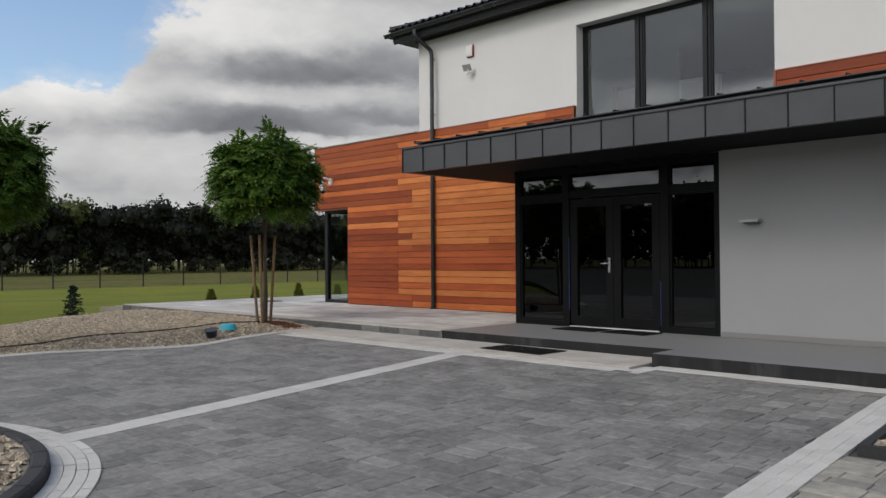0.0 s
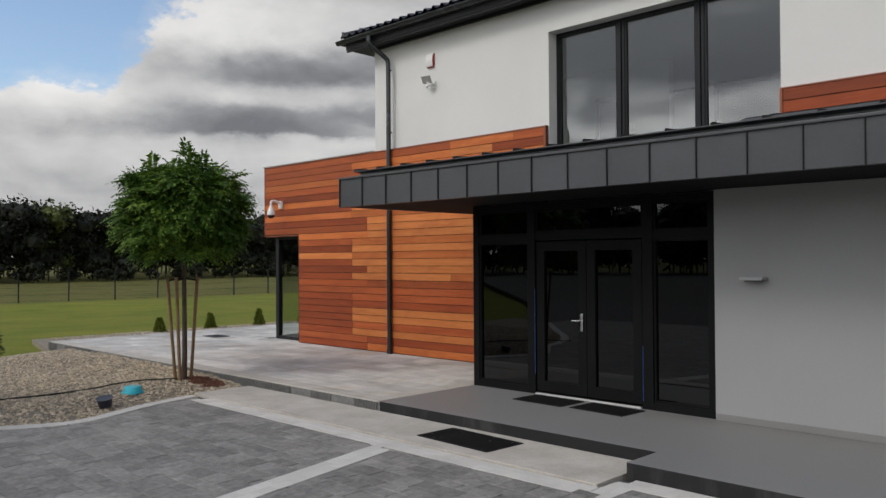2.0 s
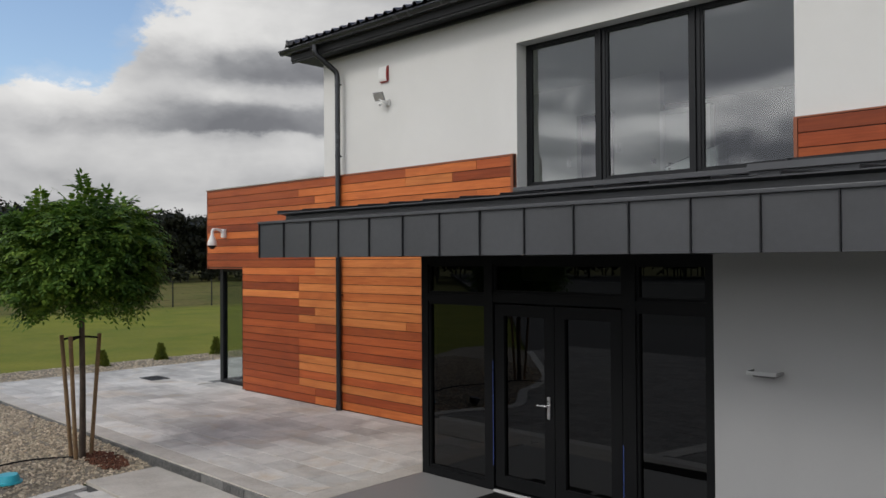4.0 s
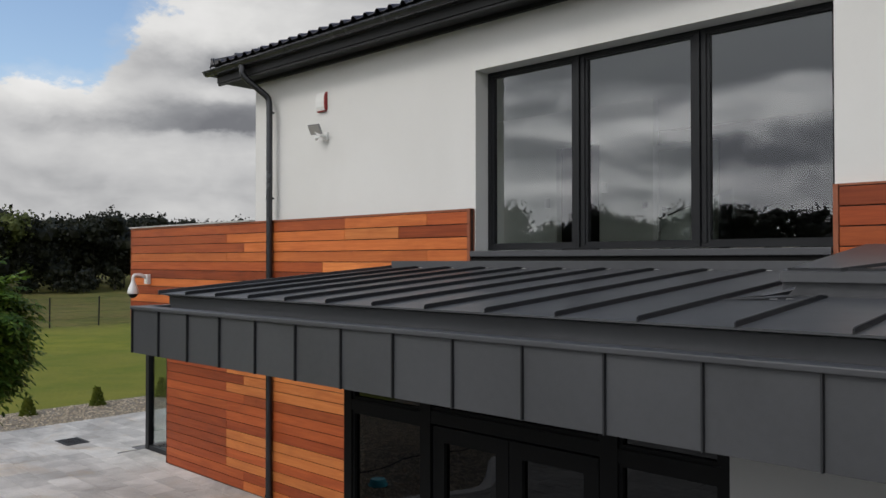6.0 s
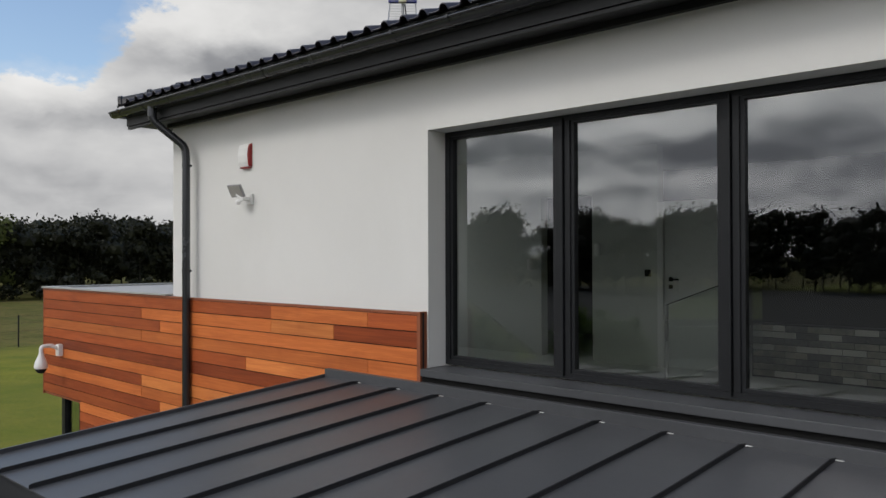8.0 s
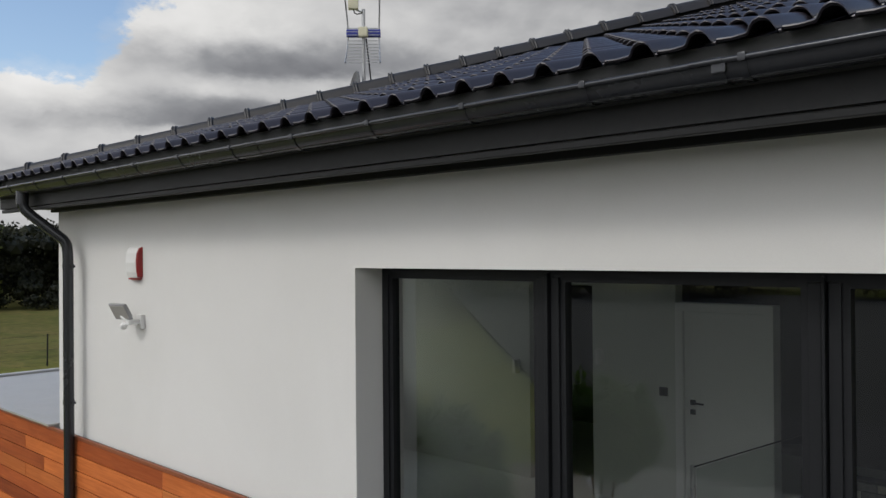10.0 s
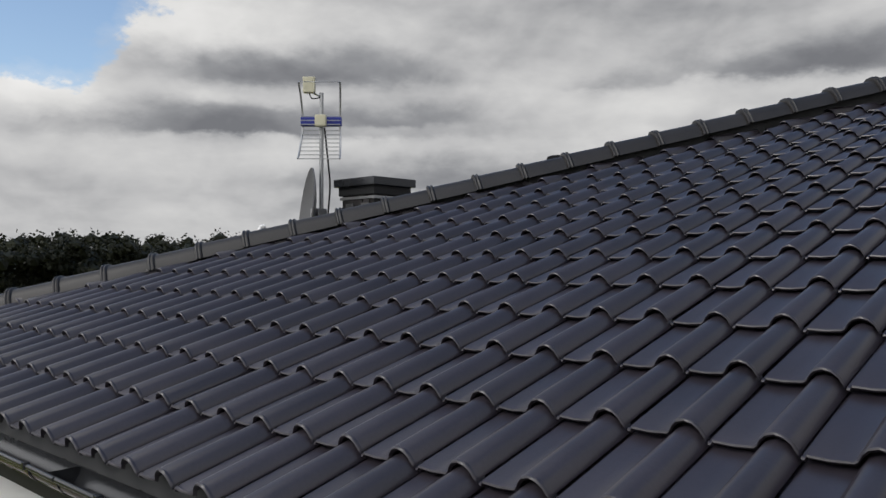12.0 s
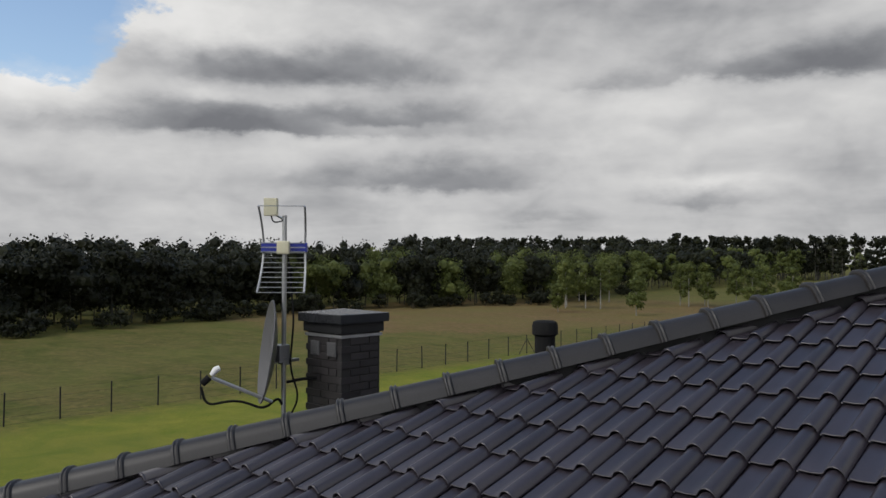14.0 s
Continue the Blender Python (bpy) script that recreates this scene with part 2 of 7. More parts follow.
def speckled(name, dark, light, rough=0.8, small=60.0, large=1.5, relief=0.25, share=0.5, metal=0.0, by_piece=0.0, spec=0.5, tint=None, dist=0.01):
    """Two colours, mixed by a fine and a broad noise, with a fine relief; by_piece varies each piece."""
    m, w, b = material(name, rough, metal, spec)
    p = here(w)
    f = w.noise(p, small, 5.0, 0.65)
    g = w.noise(p, large, 5.0, 0.6, 0.4)
    k = w.math("ADD", w.math("MULTIPLY", f, 1 - share), w.math("MULTIPLY", g, share))
    c = w.mix(w.ramp(k, [(0.32, 0.0), (0.68, 1.0)]), dark, light)
    if by_piece:
        info = w.add("ShaderNodeObjectInfo").outputs["Random"]
        isl = w.add("ShaderNodeNewGeometry").outputs["Random Per Island"]
        r = w.math("FRACT", w.math("ADD", info, isl))
        v = w.math("ADD", w.math("MULTIPLY", r, by_piece * 2), 1 - by_piece)
        hsv = w.add("ShaderNodeHueSaturation")
        w.link(c, hsv.inputs["Color"])
        w.link(v, hsv.inputs["Value"])
        c = hsv.outputs[0]
    w.link(c, b.inputs["Base Color"])
    rr = w.math("ADD", w.math("MULTIPLY", g, 0.2), rough - 0.1, True)
    w.link(rr, b.inputs["Roughness"])
    bump(w, b, f, relief, dist)
    return m


M_WHITE = speckled("white_plaster", (0.65, 0.645, 0.625), (0.72, 0.715, 0.70), 0.9, 260, 0.7, 0.25, 0.6, dist=0.004)
M_GREY = speckled("grey_plaster", (0.30, 0.302, 0.304), (0.335, 0.337, 0.339), 0.9, 260, 0.6, 0.25, 0.6, dist=0.004)
M_ZINC = speckled("anthracite_sheet", (0.055, 0.057, 0.062), (0.075, 0.078, 0.085), 0.40, 18, 0.9, 0.05, 0.7, 0.15, 0.04)
M_FRAME = speckled("anthracite_frame", (0.012, 0.013, 0.015), (0.017, 0.018, 0.020), 0.42, 90, 2.0, 0.04, 0.5, spec=0.25)
M_BLACKFRAME = speckled("black_entrance_frame", (0.006, 0.0063, 0.007), (0.009, 0.0094, 0.010), 0.55, 90, 2.0, 0.04, 0.5, spec=0.1)
M_SOFFIT = speckled("black_soffit", (0.008, 0.008, 0.008), (0.012, 0.012, 0.012), 0.8, 40, 1.5, 0.05, 0.5, spec=0.15)
M_DARK = speckled("dark_fascia", (0.013, 0.0135, 0.0145), (0.019, 0.0195, 0.021), 0.55, 40, 1.5, 0.05, 0.5, spec=0.3)
M_EAVES = speckled("eaves_sheet", (0.055, 0.056, 0.058), (0.070, 0.071, 0.074), 0.65, 30, 1.2, 0.03, 0.6, 0.1)
M_GUTTER = speckled("gutter_metal", (0.045, 0.047, 0.052), (0.062, 0.065, 0.071), 0.25, 30, 1.2, 0.03, 0.6, 0.6)
M_TILE = speckled("glazed_roof_tile", (0.0220, 0.0185, 0.0235), (0.0380, 0.0322, 0.0418), 0.36, 90, 2.5, 0.14, 0.5, 0.0, 0.15, 0.82, dist=0.003)
M_PLATE = speckled("beige_concrete", (0.36, 0.325, 0.28), (0.56, 0.52, 0.465), 0.85, 30, 2.2, 0.25, 0.65, dist=0.004)
M_PORCH = speckled("grey_coated_floor", (0.19, 0.186, 0.182), (0.225, 0.221, 0.217), 0.55, 80, 0.6, 0.08, 0.7, dist=0.003)
def riser(name):
    """Black paint on concrete, worn through in upright streaks."""
    m, w, b = material(name, 0.75, 0.0, 0.2)
    p = here(w)
    streak = w.noise(w.mapping(p, (5.0, 5.0, 0.8)), 1.0, 6.0, 0.65, 0.4)
    patch = w.noise(w.mapping(p, (0.55, 0.55, 0.3), (0, 0, 0), (3.1, 0, 0)), 1.0, 3.0, 0.5)
    k = w.math("MULTIPLY", w.ramp(streak, [(0.44, 0.0), (0.70, 1.0)]), w.ramp(patch, [(0.50, 0.02), (0.68, 1.0)]))
    w.link(w.mix(k, (0.020, 0.020, 0.021), (0.13, 0.127, 0.122)), b.inputs["Base Color"])
    bump(w, b, streak, 0.3, 0.006)
    return m


M_STEP = riser("worn_step_face")


def stained_slab(name):
    """Pale concrete slabs with ochre rust marks and grey damp patches running across the joints."""
    m, w, b = material(name, 0.85, 0.0, 0.35)
    p = here(w)
    fine = w.noise(p, 55.0, 5.0, 0.65)
    cloud = w.noise(p, 2.2, 5.0, 0.6, 0.5)
    damp = w.noise(w.mapping(p, (0.42, 0.75, 1.0), (0, 0, 0.3), (1.7, 0.4, 0)), 1.0, 6.0, 0.62, 0.9)
    rust = w.noise(w.mapping(p, (0.75, 1.0, 1.0), (0, 0, 0), (6.1, 2.2, 0)), 1.0, 6.0, 0.65, 1.1)
    k = w.math("ADD", w.math("MULTIPLY", fine, 0.45), w.math("MULTIPLY", cloud, 0.55))
    c = w.mix(w.ramp(k, [(0.34, 0.0), (0.66, 1.0)]), (0.44, 0.42, 0.39), (0.66, 0.63, 0.58))
    c = w.mix(w.ramp(damp, [(0.50, 0.0), (0.60, 0.45), (0.72, 0.75)]), c, (0.262, 0.243, 0.218))
    c = w.mix(w.ramp(rust, [(0.54, 0.0), (0.74, 0.55)]), c, (0.46, 0.34, 0.21))
    r = w.math("FRACT", w.math("ADD", w.add("ShaderNodeObjectInfo").outputs["Random"], w.add("ShaderNodeNewGeometry").outputs["Random Per Island"]))
    hsv = w.add("ShaderNodeHueSaturation")
    w.link(c, hsv.inputs["Color"])
    w.link(w.math("ADD", w.math("MULTIPLY", r, 0.34), 0.83), hsv.inputs["Value"])
    w.link(hsv.outputs[0], b.inputs["Base Color"])
    w.link(w.ramp(damp, [(0.45, 0.9), (0.72, 0.62)]), b.inputs["Roughness"])
    bump(w, b, fine, 0.2, 0.004)
    return m


M_TERRACE = stained_slab("pale_concrete_slab")
M_ALU = speckled("pale_aluminium", (0.62, 0.62, 0.61), (0.72, 0.72, 0.71), 0.4, 60, 5, 0.05, 0.5, 0.3)
# darker copy of the sheet: the seams' shaded sides are put into the colour
M_SEAMSHADE = speckled("shaded_seam_sheet", (0.022, 0.023, 0.025), (0.032, 0.033, 0.036), 0.5, 40, 2, 0.04, 0.5, spec=0.2)
M_KERB = speckled("weathered_kerb", (0.085, 0.085, 0.083), (0.23, 0.225, 0.215), 0.9, 30, 3.0, 0.4, 0.4, dist=0.006)
M_PAVER = speckled("grey_paver", (0.105, 0.099, 0.091), (0.300, 0.284, 0.260), 0.78, 14, 1.4, 0.25, 0.45, 0.0, 0.21, dist=0.004)
M_JOINT = speckled("joint_sand", (0.055, 0.054, 0.051), (0.095, 0.092, 0.087), 0.95, 80, 3, 0.3, dist=0.004)
M_PALE = speckled("white_paver", (0.49, 0.465, 0.425), (0.63, 0.60, 0.555), 0.85, 70, 2.0, 0.25, 0.5, 0.0, 0.06, dist=0.004)
M_MIXED = speckled("mixed_beige_slab", (0.12, 0.12, 0.122), (0.46, 0.42, 0.34), 0.85, 12, 1.8, 0.2, 0.6, 0.0, 0.1, dist=0.004)
M_STONE = speckled("gravel_stone", (0.26, 0.21, 0.150), (0.64, 0.54, 0.40), 0.9, 40, 6.0, 0.2, 0.5, 0.0, 0.38, dist=0.004)
M_SOIL = speckled("gravel_bed", (0.15, 0.122, 0.088), (0.30, 0.26, 0.20), 0.95, 70, 4.0, 0.6, 0.5, dist=0.01)
M_BARKCHIP = speckled("bark_mulch", (0.06, 0.022, 0.012), (0.16, 0.06, 0.03), 0.95, 40, 6, 0.6, 0.4, 0, 0.3)
M_EDGING = speckled("black_kerb_block", (0.022, 0.022, 0.023), (0.045, 0.045, 0.046), 0.85, 50, 4, 0.4, 0.4, 0, 0.1, dist=0.006)
M_BLACK = speckled("black_rubber", (0.008, 0.008, 0.008), (0.016, 0.016, 0.016), 0.9, 120, 6, 0.5, spec=0.2)
M_PILE = speckled("black_pile", (0.005, 0.005, 0.005), (0.016, 0.0155, 0.015), 0.95, 150, 30, 0.8, 0.2, spec=0.08)
M_PLASTIC = speckled("white_plastic", (0.72, 0.72, 0.70), (0.78, 0.78, 0.77), 0.35, 80, 6, 0.03)
M_GREYPL = speckled("grey_plastic", (0.28, 0.28, 0.285), (0.34, 0.34, 0.345), 0.4, 80, 6, 0.03)
M_RED = speckled("red_plastic", (0.24, 0.009, 0.009), (0.30, 0.013, 0.012), 0.3, 80, 6, 0.03)
M_STEEL = speckled("brushed_steel", (0.55, 0.55, 0.56), (0.66, 0.66, 0.67), 0.28, 160, 4, 0.05, 0.4, 1.0)
M_GALV = speckled("galvanised_steel", (0.36, 0.365, 0.37), (0.50, 0.505, 0.51), 0.42, 60, 6, 0.08, 0.5, 0.8)
M_TURQ = speckled("turquoise_plastic", (0.03, 0.42, 0.52), (0.05, 0.52, 0.62), 0.4, 60, 6, 0.05)
M_NAVY = speckled("dark_blue_plastic", (0.018, 0.02, 0.035), (0.03, 0.033, 0.05), 0.45, 60, 6, 0.05)
M_VENT = speckled("vent_grey", (0.09, 0.09, 0.092), (0.12, 0.12, 0.122), 0.5, 80, 6, 0.03)
M_FILM = speckled("blue_film", (0.03, 0.06, 0.24), (0.06, 0.11, 0.34), 0.3, 60, 9, 0.05)
M_CAP = speckled("hip_cap_glaze", (0.018, 0.0168, 0.017), (0.031, 0.029, 0.0295), 0.45, 70, 2.5, 0.14, 0.5, 0.0, 0.12, 0.4, dist=0.003)
M_BLUE = speckled("blue_plastic", (0.018, 0.03, 0.26), (0.025, 0.04, 0.34), 0.4, 60, 6, 0.05)
M_CREAM = speckled("cream_plastic", (0.60, 0.57, 0.40), (0.68, 0.65, 0.48), 0.45, 60, 6, 0.05)
M_STAKE = speckled("weathered_stake", (0.13, 0.080, 0.040), (0.28, 0.18, 0.095), 0.9, 30, 4, 0.3)
M_BARK = speckled("tree_bark", (0.045, 0.032, 0.024), (0.12, 0.09, 0.07), 0.95, 60, 8, 0.6)
M_CHIMNEY = speckled("dark_clinker", (0.016, 0.014, 0.015), (0.034, 0.030, 0.031), 0.6, 60, 5, 0.3, 0.5, 0, 0.25, dist=0.004)
M_MORTAR = speckled("dark_mortar", (0.022, 0.021, 0.021), (0.036, 0.035, 0.034), 0.95, 90, 5, 0.3)
M_FLASH = speckled("pale_flashing", (0.42, 0.41, 0.39), (0.52, 0.51, 0.49), 0.5, 50, 3, 0.05, 0.5, 0.4)
M_DISH = speckled("dish_grey", (0.075, 0.075, 0.08), (0.10, 0.10, 0.105), 0.45, 60, 4, 0.04)
M_ROOM = speckled("room_wall", (0.62, 0.64, 0.60), (0.68, 0.70, 0.66), 0.9, 120, 1, 0.05)
# near-black colour that stands in for the gloom of the rooms
M_ROOMUNLIT = speckled("unlit_room_surface", (0.035, 0.034, 0.032), (0.045, 0.044, 0.042), 0.9, 60, 1, 0.05)
M_DOORWHITE = speckled("white_door_paint", (0.82, 0.82, 0.81), (0.86, 0.86, 0.85), 0.4, 80, 2, 0.03)


def wood(name, pale, deep, rough=0.5):
    """Oiled hardwood boards, each a little of its own tone, grain along x."""
    m, w, b = material(name, rough, 0.0, 0.3)
    p = here(w)
    info = w.add("ShaderNodeObjectInfo").outputs["Random"]
    off = w.add("ShaderNodeCombineXYZ")
    w.link(w.math("MULTIPLY", info, 37.0), off.inputs[0])
    w.link(w.math("MULTIPLY", info, 91.0), off.inputs[2])
    v = w.add("ShaderNodeVectorMath")
    w.link(p, v.inputs[0])
    w.link(off.outputs[0], v.inputs[1])
    grain = w.noise(w.mapping(v.outputs[0], (1.5, 30, 46)), 1.0, 6.0, 0.62, 1.4)
    figure = w.noise(w.mapping(v.outputs[0], (0.55, 6, 9)), 1.0, 4.0, 0.6, 1.6)
    stain = w.noise(w.mapping(v.outputs[0], (1.3, 1, 3.0)), 1.0, 4.0, 0.6, 0.6)
    c = w.mix(w.ramp(grain, [(0.36, 0.0), (0.72, 0.75)]), pale, deep)
    c = w.mix(w.ramp(figure, [(0.42, 0.0), (0.66, 0.55)]), c, deep)
    c = w.mix(w.ramp(stain, [(0.50, 0.0), (0.78, 0.45)]), c, (deep[0] * 0.6, deep[1] * 0.5, deep[2] * 0.5))
    hsv = w.add("ShaderNodeHueSaturation")
    w.link(c, hsv.inputs["Color"])
    w.link(w.math("ADD", w.math("MULTIPLY", info, 0.34), 0.83), hsv.inputs["Value"])
    w.link(hsv.outputs[0], b.inputs["Base Color"])
    w.link(w.math("ADD", w.math("MULTIPLY", grain, 0.25), rough - 0.1), b.inputs["Roughness"])
    bump(w, b, grain, 0.2, 0.003)
    return m


M_WOOD = [wood("dark_cladding_board", (0.325, 0.067, 0.017), (0.180, 0.031, 0.009)),
          wood("brown_cladding_board", (0.42, 0.098, 0.025), (0.25, 0.048, 0.013)),
          wood("orange_cladding_board", (0.58, 0.170, 0.043), (0.38, 0.088, 0.021)),
          wood("golden_cladding_board", (0.67, 0.235, 0.063), (0.48, 0.130, 0.034))]
M_WOODEDGE = speckled("cladding_edge_trim", (0.20, 0.055, 0.022), (0.30, 0.09, 0.036), 0.55, 30, 3, 0.2)


def glass(name, tint, ior):
    m = bpy.data.materials.new(name)
    m.use_nodes = True
    w = Nodes(m.node_tree)
    fr = w.add("ShaderNodeFresnel", set={0: ior})
    tr = w.add("ShaderNodeBsdfTransparent", set={0: (*tint, 1)})
    gl = w.add("ShaderNodeBsdfGlossy", set={0: (0.95, 0.97, 1.0, 1), 1: 0.0})
    mx = w.add("ShaderNodeMixShader")
    w.link(fr.outputs[0], mx.inputs[0])
    w.link(tr.outputs[0], mx.inputs[1])
    w.link(gl.outputs[0], mx.inputs[2])
    w.link(mx.outputs[0], w.add("ShaderNodeOutputMaterial").inputs[0])
    return m


M_GLASS = glass("window_glass", (0.76, 0.80, 0.77), 2.2)
M_GLASSDARK = glass("dark_entrance_glass", (0.05, 0.053, 0.053), 1.58)


def leaves(name, a, b_, c_, trans=0.3, broad=0.25):
    m = bpy.data.materials.new(name)
    m.use_nodes = True
    w = Nodes(m.node_tree)
    p = here(w)
    isl = w.add("ShaderNodeNewGeometry").outputs["Random Per Island"]
    g = w.noise(p, broad, 3.0, 0.6)
    k = w.math("ADD", w.math("MULTIPLY", isl, 0.5), w.math("MULTIPLY", w.ramp(g, [(0.3, 0.0), (0.7, 1.0)]), 0.5))
    col = w.ramp(k, [(0.0, a), (0.5, b_), (1.0, c_)])
    d = w.add("ShaderNodeBsdfPrincipled")
    d.inputs["Roughness"].default_value = 0.6
    d.inputs["Specular IOR Level"].default_value = 0.25
    w.link(col, d.inputs["Base Color"])
    t = w.add("ShaderNodeBsdfTranslucent")
    w.link(col, t.inputs[0])
    mx = w.add("ShaderNodeMixShader", set={0: trans})
    w.link(d.outputs[0], mx.inputs[1])
    w.link(t.outputs[0], mx.inputs[2])
    w.link(mx.outputs[0], w.add("ShaderNodeOutputMaterial").inputs[0])
    return m


M_LEAF = leaves("robinia_leaf", (0.022, 0.052, 0.008), (0.068, 0.140, 0.018), (0.225, 0.325, 0.044), 0.35, 1.8)
# far darker than real leaves: the shade inside the crowns is in these greens
M_PINE = leaves("shaded_far_wood_leaf", (0.0054, 0.0068, 0.0026), (0.0110, 0.0134, 0.0046), (0.027, 0.030, 0.0085), 0.08, 0.06)
M_BIRCH = leaves("light_birch_leaf", (0.048, 0.062, 0.016), (0.088, 0.108, 0.028), (0.16, 0.18, 0.048), 0.25, 0.2)
M_THUJA = leaves("thuja_leaf", (0.085, 0.120, 0.018), (0.15, 0.19, 0.030), (0.25, 0.26, 0.045), 0.2, 3)
M_SPRUCE = leaves("blue_spruce_needle", (0.008, 0.020, 0.018), (0.016, 0.036, 0.030), (0.03, 0.058, 0.048), 0.1, 3)
M_BIRCHBARK = speckled("birch_bark", (0.14, 0.13, 0.115), (0.34, 0.33, 0.30), 0.9, 5, 1.5, 0.1)
M_TRUNKFAR = speckled("far_trunk", (0.03, 0.027, 0.022), (0.10, 0.095, 0.08), 0.95, 6, 2, 0.1)

# ---------------------------------------------------------------- ground
TERR = 0.26          # terrace level
WALL_Y = 12.76       # white upper wall


def paving_level(y):
    return 0.11 * min(max((y - 2.4) / 5.2, 0.0), 1.0)


def land(x, y):
    """Height of the grass: level by the house, falling a little towards the fence, rolling far off."""
    d = math.hypot(x + 6, y - 12)
    z = -0.10 - 0.30 * min(max((d - 18) / 30, 0), 1)
    if d > 70:
        z += 1.2 * noise.noise((x * 0.006, y * 0.006, 3.0)) * min((d - 70) / 120, 1)
    return z


def make_ground():
    m, w, b = material("grass_and_field", 0.95, 0, 0.1)
    p = here(w)
    sep = w.add("ShaderNodeSeparateXYZ")
    w.link(p, sep.inputs[0])
    fine = w.noise(p, 9.0, 6.0, 0.7)
    mid = w.noise(p, 0.35, 5.0, 0.6, 0.4)
    wide = w.noise(p, 0.06, 4.0, 0.6, 0.6)
    lawn = w.mix(w.ramp(mid, [(0.3, 0.0), (0.7, 1.0)]), (0.145, 0.190, 0.020), (0.290, 0.280, 0.044))
    mead = w.mix(w.ramp(mid, [(0.3, 0.0), (0.7, 1.0)]), (0.072, 0.094, 0.014), (0.190, 0.170, 0.050))
    # beyond the fence the grass is rough and drier
    out = w.math("ADD", w.math("MULTIPLY", sep.outputs[0], -1.0), w.math("MULTIPLY", mid, 1.2))
    c = w.mix(w.ramp(w.math("MULTIPLY", w.math("SUBTRACT", out, 52.0), 0.25), [(0.0, 0.0), (1.0, 1.0)]), lawn, mead)
    # ploughed, bare field with a ragged border
    q = w.add("ShaderNodeVectorMath", op="SUBTRACT")
    w.link(p, q.inputs[0])
    q.inputs[1].default_value = (-98, 138, 0)
    ln = w.add("ShaderNodeVectorMath", op="LENGTH")
    w.link(w.mapping(q.outputs[0], (1.0, 0.62, 0), (0, 0, -0.35)), ln.inputs[0])
    near = w.math("SUBTRACT", 52.0, w.math("ADD", ln.outputs["Value"], w.math("MULTIPLY", wide, 22.0)))
    bare = w.mix(w.ramp(w.noise(p, 0.5, 5, 0.65), [(0.3, 0.0), (0.75, 1.0)]), (0.23, 0.130, 0.066), (0.35, 0.205, 0.108))
    c = w.mix(w.ramp(w.math("MULTIPLY", near, 0.2), [(-0.0, 0.0), (1.0, 1.0)]), c, bare)
    tuft = w.noise(p, 1.6, 5.0, 0.7, 0.3)
    dry = w.noise(w.mapping(p, (0.10, 0.30, 0.3), (0, 0, 0.6)), 1.0, 6.0, 0.65, 0.6)
    rough_grass = w.mix(w.ramp(dry, [(0.38, 0.0), (0.58, 0.8)]), c, (0.23, 0.165, 0.065))
    rough_grass = w.mix(w.ramp(tuft, [(0.40, 0.55), (0.62, 0.0)]), rough_grass, (0.045, 0.060, 0.014))
    c = w.mix(w.ramp(w.math("MULTIPLY", w.math("SUBTRACT", out, 50.0), 0.25), [(0.0, 0.06), (1.0, 0.9)]), c, rough_grass)
    c = w.mix(w.ramp(fine, [(0.3, 0.45), (0.75, 0.0)]), c, (0.03, 0.045, 0.008))
    c = w.mix(w.ramp(wide, [(0.42, 0.0), (0.75, 0.5)]), c, (0.15, 0.15, 0.04))
    w.link(c, b.inputs["Base Color"])
    bump(w, b, fine, 0.6, 0.05)
    xs = sorted({*np.linspace(-3000, -200, 12), *np.linspace(-200, -60, 30), *np.linspace(-60, 30, 46), *np.linspace(30, 200, 16), *np.linspace(200, 3000, 12)})
    ys = sorted({*np.linspace(-3000, -200, 12), *np.linspace(-200, -30, 20), *np.linspace(-30, 60, 46), *np.linspace(60, 260, 34), *np.linspace(260, 3000, 12)})
    nx = len(xs)
    vs = [(x, y, land(x, y)) for y in ys for x in xs]
    fs = [(j * nx + i, j * nx + i + 1, (j + 1) * nx + i + 1, (j + 1) * nx + i) for j in range(len(ys) - 1) for i in range(nx - 1)]
    put("ground", raw("ground", vs, fs, m, True), None, None, "green mown lawn running into dry meadow and bare field", "ground", kind="structure")


make_ground()


def sheet(name, outline, z_of, thick, material, label, category, kind="structure"):
    """A slab with an outline in plan, its top at z_of(x, y)."""
    bm = bmesh.new()
    top = [bm.verts.new((x, y, z_of(x, y))) for x, y in outline]
    low = [bm.verts.new((x, y, z_of(x, y) - thick)) for x, y in outline]
    n = len(outline)
    bm.faces.new(top)
    for i in range(n):
        bm.faces.new((low[i], low[(i + 1) % n], top[(i + 1) % n], top[i]))
    bmesh.ops.recalc_face_normals(bm, faces=bm.faces)
    return solid(name, bm, material, label, category, kind)


# edges of the drive in plan
STRIP_L0, STRIP_L1 = (-5.70, 7.66), (-4.775, 2.05)      # pale band across the paving (middle line)
ISLE, ISLE_R = (-4.75, -0.75), 2.95                    # round bed, outer radius of its pale ring


EDGE_PTS = [(-10.50, 8.88), (-10.38, 7.83), (-10.2, 6.93), (-9.86, 5.95), (-10.25, 5.18), (-10.97, 4.2), (-11.2, 3.5), (-12.0, 2.0), (-13.6, 0.2), (-15.6, -2.0)]     # pebble bed along the drive


def between(pts, y):
    for (xa, ya), (xb, yb) in zip(pts, pts[1:]):
        if yb <= y <= ya:
            t = (ya - y) / (ya - yb)
            return xa + (xb - xa) * t
    return pts[-1][0] if y < pts[-1][1] else pts[0][0]


